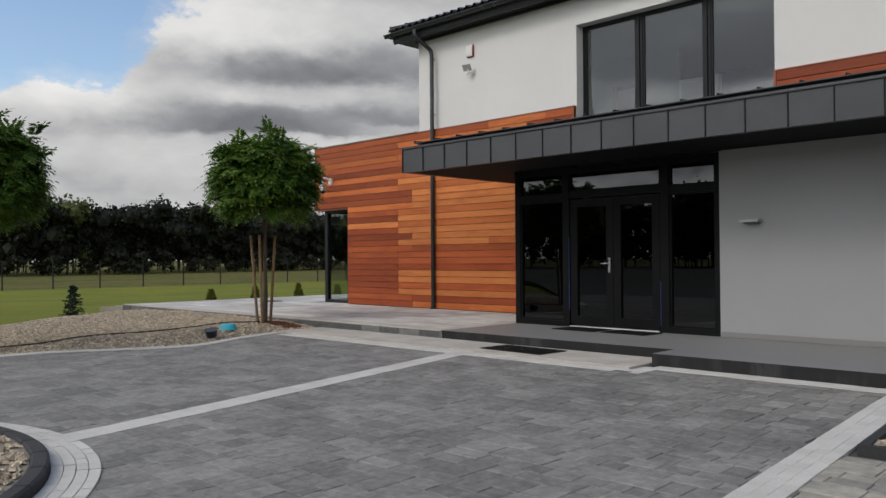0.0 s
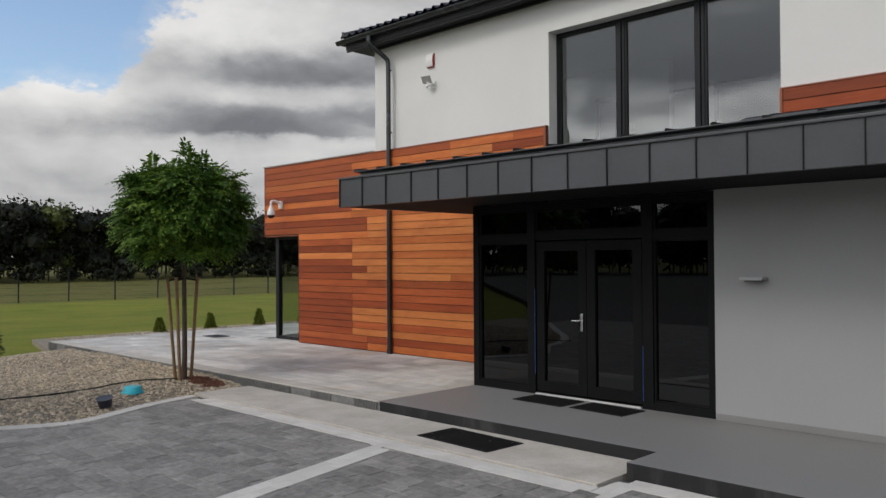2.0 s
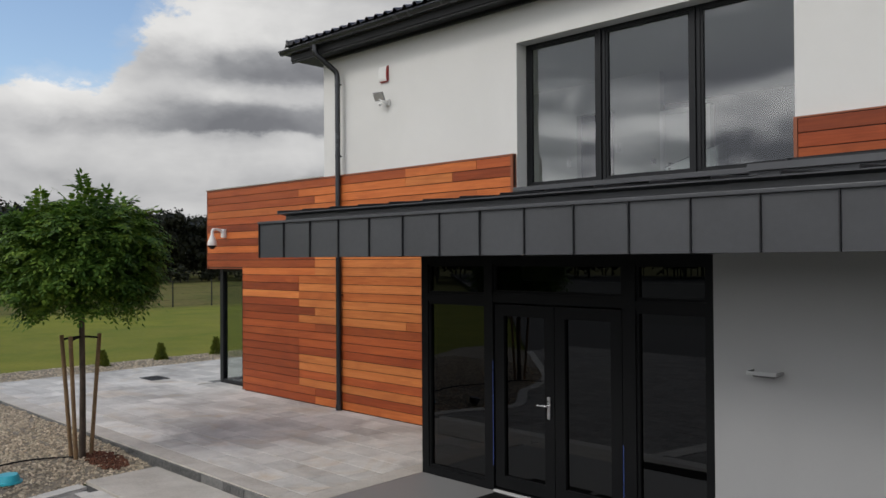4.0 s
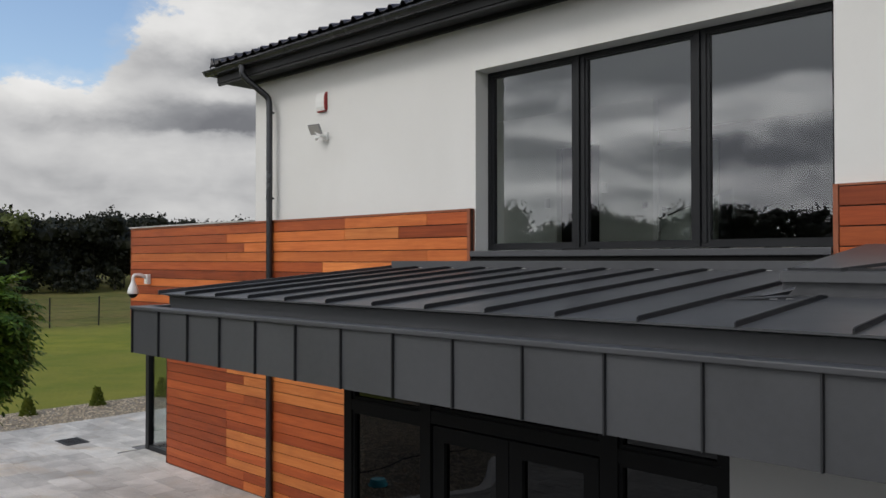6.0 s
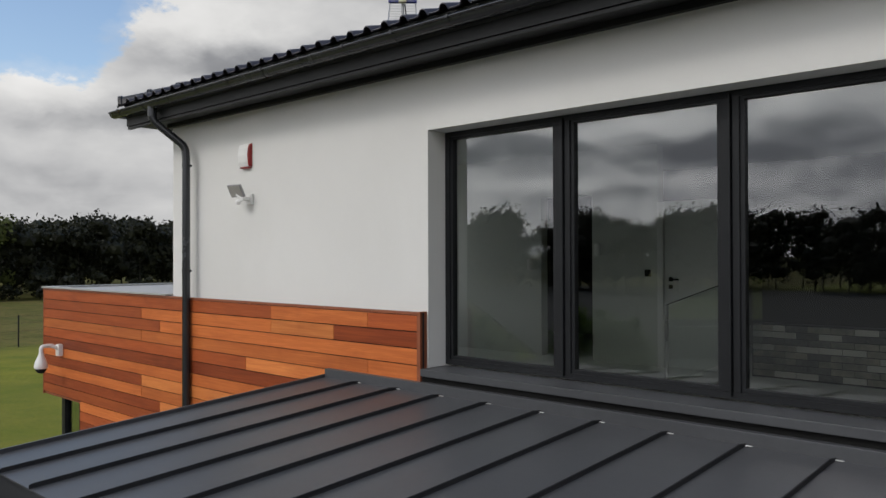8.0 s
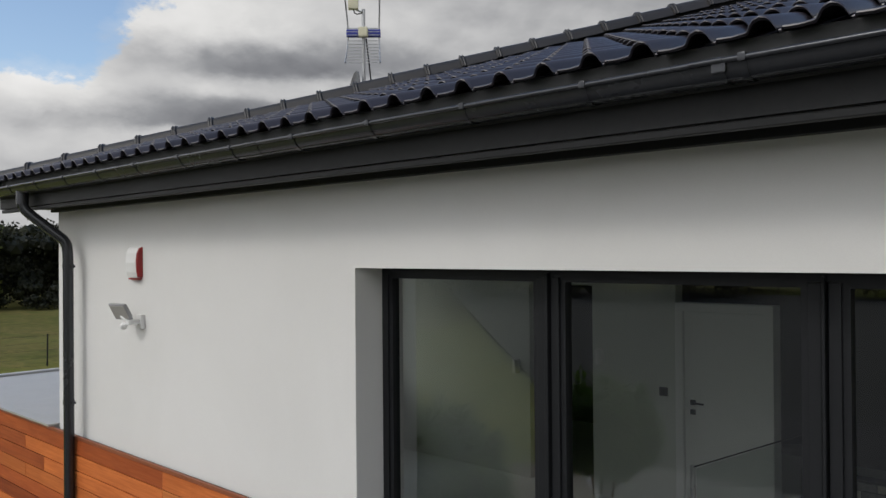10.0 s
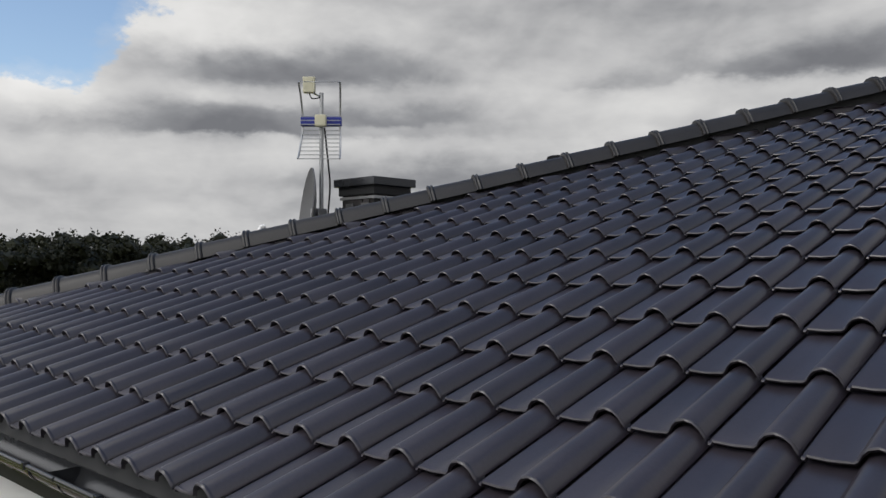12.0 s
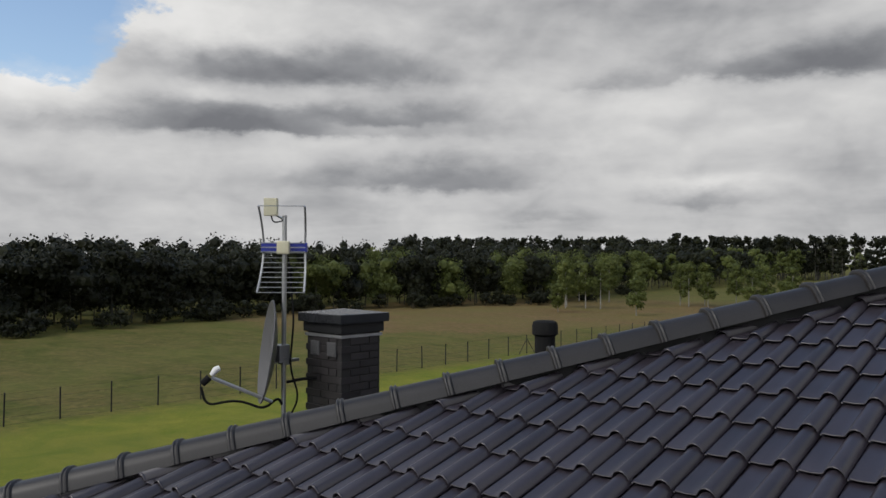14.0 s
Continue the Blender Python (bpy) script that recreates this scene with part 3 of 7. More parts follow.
bm_ = bmesh.new()
rows_ = []
for y in (-14.0, -2.0, 0.2, 2.0, 2.4, 3.5, 4.2, 5.18, 5.95, 6.93, 7.6, 8.34):
    z = paving_level(y) - 0.024
    rows_.append([bm_.verts.new((between(EDGE_PTS, y) if y > -10 else -12 + y, y, z)), bm_.verts.new((9.0, y, z))])
for a_, b_ in zip(rows_, rows_[1:]):
    bm_.faces.new((a_[0], a_[1], b_[1], b_[0]))
bed_sand = solid("pavement", bm_, M_JOINT, "sand-jointed grey block paving of a wide drive", "pavement", "structure")

# ground out of view, added dark to keep the glazing's reflections dark
M_FARGROUND = speckled("dark_far_ground", (0.055, 0.056, 0.050), (0.090, 0.090, 0.080), 0.9, 60, 1.2, 0.3, 0.5, spec=0.2, dist=0.004)
sheet("road", [(-26.0, -14.004), (-107.0, -95.0), (9.0, -95.0), (9.0, -14.004)], lambda x, y: -0.03, 0.2, M_FARGROUND, "added dark ground beyond the drive that darkens reflections in the glass", "road")

# ---------------------------------------------------------------- terrace and porch
terrace = sheet("terrace", [(-19.3, 8.9), (-7.22, 8.9), (-7.22, 10.70), (-7.22, 12.9), (-14.4, 12.9), (-14.4, 13.2), (-15.5, 13.2), (-15.5, 26), (-19.3, 26)],
                lambda x, y: TERR - 0.012, 0.36, M_KERB, "pale grey concrete slab terrace with a weathered edge", "terrace")
porch = sheet("porch_floor", [(-7.215, 8.9), (-3.1, 8.9), (-3.1, 8.35), (7.5, 8.35), (7.5, 10.9), (-7.215, 10.9)],
              lambda x, y: TERR, 0.36, M_PORCH, "smooth grey coated porch floor in front of the entrance", "porch")
for x0, x1, y in ((-7.215, -3.1, 8.9), (-3.102, 7.5, 8.35)):
    part("step_face", boxes((x0, y - 0.006, TERR - 0.2, x1, y - 0.001, TERR - 0.002)), M_STEP, porch, "dark painted riser with worn patches")
part("step_face", boxes((-3.108, 8.352, TERR - 0.2, -3.101, 8.896, TERR - 0.002)), M_STEP, porch)
plate = solid("step_slab", boxes((-10.42, 7.93, -0.05, -3.16, 8.89, 0.135), bevel=0.008), M_PLATE, "long beige concrete slab along the terrace edge", "step", "structure")

# ---------------------------------------------------------------- the house
house = thing("house", (-7.0, 14.0, TERR), "two-storey white rendered house with wood cladding and black hip roof", "house")
WX0, WX1, WZ0, WZ1 = -7.24, -3.35, 3.95, 6.03     # upper window opening
part("wall", ring_frame(-11.75, 7.0, 2.6, 6.66, WX0 + 11.75, 7.0 - WX1, WZ0 - 0.02 - 2.6, 6.66 - WZ1, WALL_Y, WALL_Y + 0.4), M_WHITE, house, "smooth white rendered upper front wall")
# unseen side wall; its opening is added to brighten the upper room
side = ring_frame(-26.2, -WALL_Y - 0.4, 2.6, 6.62, 9.4, 1.0, 1.85, 0.45, -11.75, -11.35)
side.transform(Matrix(((0, 1, 0, 0), (-1, 0, 0, 0), (0, 0, 1, 0), (0, 0, 0, 1))))
part("wall", side, M_WHITE, house, "white rendered side wall with an added opening that lets daylight in")
part("wall", boxes((6.6, WALL_Y + 0.4, 0, 7.0, 26.2, 6.62)), M_WHITE, house, "white rendered side wall")
part("wall", boxes((-11.35, 25.8, 0, 6.6, 26.2, 6.62)), M_WHITE, house, "white rendered back wall")
part("wall", boxes((-3.375, 10.76, TERR, 7.0, 11.1, 2.96)), M_GREY, house, "light grey rendered porch wall")
part("wall", boxes((6.6, 11.1, 0, 7.0, 12.76, 3.6)), M_GREY, house, "light grey rendered porch wall")
part("base_trim", boxes((-3.36, 10.742, TERR + 0.002, 7.0, 10.758, TERR + 0.078), bevel=0.003), M_PORCH, house, "thin grey base strip")
# ground storey behind the cladding, single-storey wing to its side
pieces("wall", ((-14.38, 12.72, 0.0, -7.262, 13.05, 4.40), (-15.78, 12.72, 2.76, -14.38, 13.05, 4.40)), M_DARK, house, "backing wall of the wood cladding")
pieces("wall", ((-15.78, 13.05, 2.76, -15.45, 24.0, 4.40), (-15.78, 16.5, 0.0, -15.45, 24.0, 2.76), (-15.45, 23.7, 0.0, -11.75, 24.0, 4.40)), M_WHITE, house, "white rendered wing wall")
part("wall", boxes((-7.20, 10.95, TERR, -7.10, 12.68, 2.97)), M_DARK, house, "dark side cheek of the entrance")
part("wing_roof", boxes((-15.78, 12.70, 4.402, -11.76, 24.0, 4.425)), M_FLASH, house, "flat pale grey roof of the wing")
pieces("parapet_cap", ((-15.83, 12.655, 4.43, -11.76, 12.80, 4.455), (-15.83, 12.80, 4.43, -15.70, 24.0, 4.455)), M_FLASH, house, "pale metal parapet cap", 0.004)
# floors and partitions inside
part("floor", boxes((-11.35, 13.16, 3.30, 6.6, 25.8, 3.50)), M_ROOM, house, "inner floor slab")
# floors and back walls here carry the indoor gloom in their colour
pieces("floor", ((-15.45, 13.05, 0.1, 6.6, 25.8, TERR - 0.003), (-7.1, 11.1, 0.1, 6.6, 13.05, TERR - 0.003)), M_ROOMUNLIT, house, "inner floor coloured near-black as an unlit room")
part("ceiling", boxes((-11.35, 13.16, 6.35, 6.6, 25.8, 6.45)), M_ROOM, house, "pale inner ceiling")
part("wall", boxes((-7.1, 15.5, TERR, 6.6, 15.6, 3.29)), M_ROOMUNLIT, house, "back wall of the hall, coloured near-black as unlit depth")
part("wall", boxes((-11.35, 17.0, TERR, -7.1, 17.1, 3.29)), M_ROOMUNLIT, house, "back wall of the living room, coloured near-black as unlit depth")


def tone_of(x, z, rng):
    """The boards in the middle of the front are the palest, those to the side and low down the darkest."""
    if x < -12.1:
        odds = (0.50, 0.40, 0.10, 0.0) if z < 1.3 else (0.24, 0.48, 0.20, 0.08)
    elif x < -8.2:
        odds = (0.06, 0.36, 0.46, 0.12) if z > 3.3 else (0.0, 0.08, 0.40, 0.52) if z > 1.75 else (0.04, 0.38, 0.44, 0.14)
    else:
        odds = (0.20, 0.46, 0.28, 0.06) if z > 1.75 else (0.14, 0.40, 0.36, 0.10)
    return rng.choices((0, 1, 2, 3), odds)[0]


def boards(parent, x0, x1, z0, z1, y, rng, pairs, skip=None):
    """Rows of horizontal boards; in each row the butt joint falls on one line of each pair."""
    n = round((z1 - z0) / 0.1475)
    h = (z1 - z0) / n
    for r in range(n):
        zm = z0 + (r + 0.5) * h
        xa = skip[0] if skip and zm + h / 2 < skip[1] + 0.05 else x0
        cut = [xa] + [x for x in (rng.choice(p[:2]) for p in pairs if rng.random() < (p[2] if zm < 3.3 else 0.75)) if xa + 0.3 < x < x1 - 0.3] + [x1]
        for a, b in zip(cut, cut[1:]):
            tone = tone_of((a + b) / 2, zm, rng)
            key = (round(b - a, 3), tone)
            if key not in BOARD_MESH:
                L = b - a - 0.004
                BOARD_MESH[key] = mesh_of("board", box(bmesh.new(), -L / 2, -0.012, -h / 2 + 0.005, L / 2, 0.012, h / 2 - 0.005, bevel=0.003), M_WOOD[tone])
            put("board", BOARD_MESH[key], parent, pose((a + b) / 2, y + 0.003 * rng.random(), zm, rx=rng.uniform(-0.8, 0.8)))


BOARD_MESH = {}
rng = random.Random(11)
LATTICE = [(-12.44, -11.94, 1.0), (-9.98, -9.5, 0.12), (-8.45, -7.95, 1.0)]     # two joint lines, and how often a row has one
clad = part("cladding", boxes((-14.38, 12.70, TERR + 0.01, -7.25, 12.718, 4.42), (-15.78, 12.70, 2.77, -14.38, 12.718, 4.42)), M_DARK, house, "red-brown oiled hardwood boards laid horizontally in mixed tones")
boards(clad, -15.78, -7.30, TERR + 0.012, 4.40, 12.688, rng, LATTICE, skip=(-14.39, 2.74))
part("corner_trim", boxes((-15.80, 12.674, 2.74, -15.782, 13.3, 4.43), (-15.78, 12.674, 4.402, -7.26, 12.70, 4.428)), M_WOODEDGE, clad, "thin wood edge strip")
part("corner_trim", boxes((-7.298, 12.672, 3.70, -7.255, 12.758, 4.43)), M_WOODEDGE, clad, "thin wood edge strip")
part("soffit_board", boxes((-15.78, 12.70, 2.742, -14.39, 12.95, 2.765)), M_WOODEDGE, clad)
part("corner_trim", boxes((-14.398, 12.674, TERR + 0.01, -14.383, 12.74, 2.742)), M_DARK, clad)
clad_r = part("cladding", boxes((-3.34, 12.72, 3.60, 6.98, 12.758, 4.43)), M_DARK, house, "red-brown oiled hardwood boards beside the upper window")
boards(clad_r, -3.30, 6.95, 3.62, 4.43, 12.706, rng, [(-1.2, 0.1, 0.8), (1.5, 2.6, 0.8), (4.0, 5.2, 0.8)])
part("corner_trim", boxes((-3.345, 12.69, 3.62, -3.305, 12.757, 4.45), (-3.30, 12.69, 4.432, 6.95, 12.757, 4.45)), M_WOODEDGE, clad_r, "thin wood edge strip")

# ---------------------------------------------------------------- canopy and porch roof
CX0, CX1, CY, CZ0, CZ1, PITCH = -8.594, 6.84, 9.329, 2.955, 3.40, 0.52
RY0, RZ0, RY1, RZ1 = 9.56, 3.515, 12.70, 3.745     # sheet-metal roof from its front edge to the wall
canopy = part("canopy", boxes((CX0 + 0.01, CY + 0.012, CZ0 + 0.003, CX1, CY + 0.10, CZ1 - 0.03), (CX0 + 0.01, CY + 0.10, CZ0 + 0.003, CX0 + 0.09, 12.66, CZ1 - 0.03)), M_ZINC, house, "anthracite sheet-metal canopy with standing seams")
part("soffit", boxes((CX0 + 0.09, CY + 0.10, CZ0 + 0.006, -7.23, 12.66, CZ0 + 0.04), (-7.23, CY + 0.10, CZ0 + 0.006, CX1, 10.755, CZ0 + 0.04)), M_SOFFIT, canopy, "dark flat soffit")
panel_me = mesh_of("fascia_panel", box(bmesh.new(), 0.006, 0, 0.0, PITCH - 0.006, 0.010, CZ1 - CZ0 - 0.035, bevel=0.002), M_ZINC)
seam_me = mesh_of("fascia_seam", box(bmesh.new(), -0.005, -0.020, 0.0, 0.005, 0.012, CZ1 - CZ0 - 0.03, bevel=0.002), M_SEAMSHADE)
k = 0
while CX0 + k * PITCH < CX1 - 0.1:
    put("fascia_panel", panel_me, canopy, pose(CX0 + k * PITCH, CY, CZ0, rx=rng.uniform(-0.35, 0.35), rz=rng.uniform(-0.25, 0.25)))
    put("fascia_seam", seam_me, canopy, pose(CX0 + k * PITCH, CY, CZ0))
    k += 1
for j in range(6):
    put("fascia_seam", seam_me, canopy, pose(CX0 + 0.002, CY + 0.03 + j * PITCH, CZ0, rz=-90))
part("fascia_cap", boxes((CX0 - 0.018, CY - 0.026, CZ1 - 0.032, CX1, CY + 0.115, CZ1), (CX0 - 0.018, CY + 0.115, CZ1 - 0.032, CX0 + 0.10, 12.66, CZ1), bevel=0.006), M_ZINC, canopy, "folded sheet-metal edge cap")
part("box_gutter", boxes((CX0 + 0.1, CY + 0.10, CZ1 - 0.22, CX1, RY0 + 0.12, CZ1 - 0.20)), M_SOFFIT, canopy)
roof_bm = bmesh.new()
sweep(roof_bm, [(RY0, RZ0), (RY1, RZ1), (RY1, RZ1 - 0.28), (RY0 + 0.10, RZ0 - 0.30), (RY0 + 0.10, RZ0 - 0.03), (RY0, RZ0 - 0.012)], CX0 + 0.075, CX1)
part("sheet_roof", roof_bm, M_ZINC, canopy, "low-pitched dark grey standing-seam metal roof")
slope = math.atan2(RZ1 - RZ0, RY1 - RY0)
rib_len = math.hypot(RY1 - RY0, RZ1 - RZ0)


def seam_profile(length):
    """A folded upright seam: a thin fin with its top edge rolled over and the upper end pressed flat."""
    bm = bmesh.new()
    prof = [(-0.006, -0.003), (-0.0035, 0.004), (-0.0035, 0.027), (0.0, 0.030), (0.0045, 0.027), (0.0045, 0.019), (0.0035, 0.004), (0.006, -0.003)]
    rings = [[bm.verts.new((u * k, y, v * h)) for u, v in prof] for y, k, h in ((0.0, 1.0, 0.80), (0.02, 1.0, 1.0), (length - 0.10, 1.0, 1.0), (length - 0.02, 2.2, 0.55), (length, 2.6, 0.35))]
    for a, b in zip(rings, rings[1:]):
        for i in range(len(prof) - 1):
            bm.faces.new((a[i], b[i], b[i + 1], a[i + 1]))
    bm.faces.new(rings[0])
    bm.faces.new(rings[-1][::-1])
    bmesh.ops.recalc_face_normals(bm, faces=bm.faces)
    return bm


rib_me = mesh_of("roof_seam", seam_profile(rib_len - 0.06), M_SEAMSHADE)
rib_short = mesh_of("roof_seam", seam_profile(1.30), M_SEAMSHADE)
SEAMS = [-8.02 + 0.52 * i for i in range(28)]
for i, x in enumerate(SEAMS):
    if x < CX1 - 0.1:
        put("roof_seam", rib_me if x < -3.2 else rib_short, canopy, pose(x, RY0 - 0.004, RZ0 + 0.001, rx=math.degrees(slope) + 0.0))
part("verge", boxes((CX0 + 0.055, RY0 - 0.01, 0, CX0 + 0.075, RY0 + rib_len - 0.02, 0.045)), M_ZINC, canopy).data.transform(
    Matrix.Translation((0, RY0, RZ0 - 0.015)) @ Matrix.Rotation(slope, 4, "X") @ Matrix.Translation((0, -RY0, 0)))
# raised roof over the inner room beside it
HX, HY = -3.10, 10.88
hi_bm = bmesh.new()
sweep(hi_bm, [(HY, 3.765), (12.70, 3.96), (12.70, 3.5), (HY + 0.04, 3.5), (HY + 0.04, 3.70), (HY - 0.004, 3.70)], HX, CX1)
part("raised_roof", hi_bm, M_ZINC, canopy, "raised anthracite sheet-metal roof step")
hs = math.atan2(0.195, 12.70 - HY)
hi_rib = mesh_of("roof_seam", box(bmesh.new(), -0.005, 0.0, 0, 0.005, 1.80, 0.022, bevel=0.003), M_SEAMSHADE)
for i in range(4):
    put("roof_seam", hi_rib, canopy, pose(HX + 0.35 + i * 0.9, HY + 0.01, 3.766, rx=math.degrees(hs), rz=-34 if i < 1 else 0))
# lifted sheet corner at the end of one seam
fl = bmesh.new()
pts = [(-0.33, -0.26, 0.0), (-0.10, -0.20, 0.03), (0.02, -0.04, 0.06), (0.0, 0.06, 0.075), (-0.03, 0.02, 0.03)]
vs = [fl.verts.new(p) for p in pts]
fl.faces.new(vs)
r = bmesh.ops.extrude_face_region(fl, geom=list(fl.faces))
bmesh.ops.translate(fl, verts=[v for v in r["geom"] if isinstance(v, bmesh.types.BMVert)], vec=(0, 0, 0.004))
put("lifted_flashing", mesh_of("lifted_flashing", fl, M_ZINC), canopy, Matrix.Translation((-3.005, 10.82, 3.592)), "bent-up flashing corner with a pale edge")
part("wall_flashing", boxes((CX0 + 0.07, 12.625, 3.70, HX, 12.688, 3.825), bevel=0.004), M_ZINC, canopy)

part("flashing_edge", tube(bmesh.new(), [(-3.105, 10.62, 3.624), (-3.03, 10.69, 3.640), (-2.985, 10.78, 3.655), (-3.004, 10.87, 3.668)], 0.0018, 5), M_GREYPL, canopy, "pale cut edge of the flashing")
for x, y, z, turn in ((-3.05, 10.64, 3.600, 30), (-2.97, 10.68, 3.602, 70)):
    put("sealant_scrap", mesh_of("sealant_scrap", box(bmesh.new(), -0.022, -0.007, 0, 0.022, 0.007, 0.004, bevel=0.0015), M_GREYPL), canopy, pose(x, y, z, rz=turn), "small pale scrap of sealant")
part("edge_seam", boxes((HX + 0.03, HY + 0.045, 3.769, CX1, HY + 0.053, 3.786)), M_SEAMSHADE, canopy)
end_me = mesh_of("seam_end", box(bmesh.new(), 0.008, -0.012, 0.002, 0.055, 0.004, 0.006, bevel=0.002), M_ALU)
for x in SEAMS:
    if x < -3.2:
        put("seam_end", end_me, canopy, pose(x, RY1 - 0.085, RZ1 - 0.004, rx=math.degrees(slope), rz=rng.uniform(-12, 4)))

# ---------------------------------------------------------------- upper window
FY = 12.98
window = part("window", ring_frame(WX0 + 0.002, WX1 - 0.002, WZ0 + 0.002, WZ1 - 0.002, 0.052, 0.052, 0.045, 0.042, FY, FY + 0.08), M_FRAME, house, "wide three-part anthracite framed window reflecting clouds")
MULL = [(-6.04, -5.90), (-4.68, -4.55)]
SASH = 0.03
for a, b in MULL:
    part("mullion", boxes((a, FY - 0.004, WZ0 + 0.046, a + 0.054, FY + 0.084, WZ1 - 0.043), (a + 0.060, FY - 0.026, WZ0 + 0.02, b - 0.056, FY + 0.086, WZ1 - 0.02), (b - 0.050, FY - 0.004, WZ0 + 0.046, b, FY + 0.084, WZ1 - 0.043), bevel=0.005), M_FRAME, window)
for a, b in ((WX0 + 0.054, MULL[0][0]), (MULL[0][1], MULL[1][0]), (MULL[1][1], WX1 - 0.054)):
    za, zb = WZ0 + 0.047, WZ1 - 0.044
    part("sash", ring_frame(a, b, za, zb, SASH, SASH, SASH, SASH - 0.006, FY + 0.012, FY + 0.07), M_FRAME, window)
    pane = raw("pane", [(a + SASH, FY + 0.04, za + SASH), (b - SASH, FY + 0.04, za + SASH), (b - SASH, FY + 0.04, zb - SASH + 0.006), (a + SASH, FY + 0.04, zb - SASH + 0.006)], [(0, 1, 2, 3)], M_GLASS)
    put("pane", pane, window, None, "clear reflecting glass").visible_shadow = False
part("window_sill", boxes((WX0 - 0.0, 12.665, WZ0 - 0.055, WX1, FY, WZ0 - 0.012), (WX0, 12.655, WZ0 - 0.075, WX1, 12.68, WZ0 - 0.012), bevel=0.004), M_ZINC, house, "projecting anthracite metal window sill")
part("sill_upstand", boxes((WX0 - 0.02, 12.69, 3.70, WX1 + 0.0, 12.755, WZ0 - 0.076)), M_SOFFIT, house, "dark sheet-metal apron under the sill")

# ---------------------------------------------------------------- entrance
GY, GX0, GX1, GZ1 = 10.79, -7.22, -3.38, 2.955
entrance = part("entrance", ring_frame(GX0, GX1, TERR, GZ1, 0.11, 0.07, 0.03, 0.09, GY, GY + 0.12), M_BLACKFRAME, house, "black framed glazed entrance front with side lights and fanlights")
pieces("post", ((-6.17, GY - 0.004, TERR + 0.03, -6.05, GY + 0.124, GZ1 - 0.09), (-4.345, GY - 0.004, TERR + 0.03, -4.20, GY + 0.124, GZ1 - 0.09)), M_BLACKFRAME, entrance)
pieces("transom", ((GX0 + 0.11, GY + 0.002, 2.40, -6.17, GY + 0.118, 2.50), (-6.05, GY + 0.002, 2.42, -4.345, GY + 0.118, 2.53), (-4.20, GY + 0.002, 2.40, GX1 - 0.07, GY + 0.118, 2.50)), M_BLACKFRAME, entrance)
pieces("bottom_rail", ((GX0 + 0.11, GY + 0.002, TERR + 0.03, -6.17, GY + 0.118, TERR + 0.09), (-4.20, GY + 0.002, TERR + 0.03, GX1 - 0.07, GY + 0.118, TERR + 0.09)), M_BLACKFRAME, entrance)
for a, b, za, zb in ((GX0 + 0.11, -6.17, TERR + 0.09, 2.40), (GX0 + 0.11, -6.17, 2.50, GZ1 - 0.09), (-6.05, -4.345, 2.53, GZ1 - 0.09), (-4.20, GX1 - 0.07, TERR + 0.09, 2.40), (-4.20, GX1 - 0.07, 2.50, GZ1 - 0.09)):
    part("glazing_bead", ring_frame(a, b, za, zb, 0.03, 0.03, 0.03, 0.03, GY + 0.02, GY + 0.09), M_BLACKFRAME, entrance)
    put("pane", raw("pane", [(a + 0.03, GY + 0.05, za + 0.03), (b - 0.03, GY + 0.05, za + 0.03), (b - 0.03, GY + 0.05, zb - 0.03), (a + 0.03, GY + 0.05, zb - 0.03)], [(0, 1, 2, 3)], M_GLASSDARK), entrance, None, "dark reflecting glass").visible_shadow = False
DZ0, DZ1 = TERR + 0.05, 2.40
for i, (a, b) in enumerate(((-6.03, -5.20), (-5.19, -4.365))):
    door = part("door", ring_frame(a, b, DZ0, DZ1, 0.13, 0.13, 0.14, 0.13, GY + 0.015, GY + 0.085), M_BLACKFRAME, house, "black framed glass leaf of a double door, closed")
    put("pane", raw("pane", [(a + 0.13, GY + 0.05, DZ0 + 0.14), (b - 0.13, GY + 0.05, DZ0 + 0.14), (b - 0.13, GY + 0.05, DZ1 - 0.13), (a + 0.13, GY + 0.05, DZ1 - 0.13)], [(0, 1, 2, 3)], M_GLASSDARK), door, None, "dark reflecting glass").visible_shadow = False
    if i == 0:
        part("handle", boxes((-5.285, GY - 0.004, 1.18, -5.245, GY + 0.014, 1.42), bevel=0.006), M_STEEL, door, "brushed steel handle plate")
        part("handle", tube(bmesh.new(), bend([(-5.265, GY + 0.0, 1.325), (-5.265, GY - 0.05, 1.325), (-5.385, GY - 0.055, 1.325)], 0.02), 0.011, 10), M_STEEL, door, "steel lever handle", True)
for x, z0, z1 in ((-6.050, 0.55, 1.75), (-4.345, 0.36, 1.05)):
    part("protective_film", boxes((x, GY - 0.008, z0, x + 0.006, GY - 0.0045, z1)), M_FILM, entrance, "thin blue strip of protective film")
part("threshold", boxes((-6.03, GY - 0.035, TERR + 0.001, -4.365, GY + 0.10, TERR + 0.024), bevel=0.004), M_ALU, house, "bright metal door threshold")

# ---------------------------------------------------------------- corner window of the wing
cw = part("corner_window", boxes((-15.70, 12.93, TERR, -15.58, 13.05, 2.74), (-15.58, 12.94, TERR, -14.40, 13.02, TERR + 0.08), (-15.58, 12.94, 2.68, -14.40, 13.02, 2.74), (-14.46, 12.94, TERR + 0.08, -14.40, 13.02, 2.68),
                                 (-15.69, 13.05, TERR, -15.60, 16.5, TERR + 0.08), (-15.69, 13.05, 2.68, -15.60, 16.5, 2.74)), M_FRAME, house, "dark framed glazed corner of the wing")
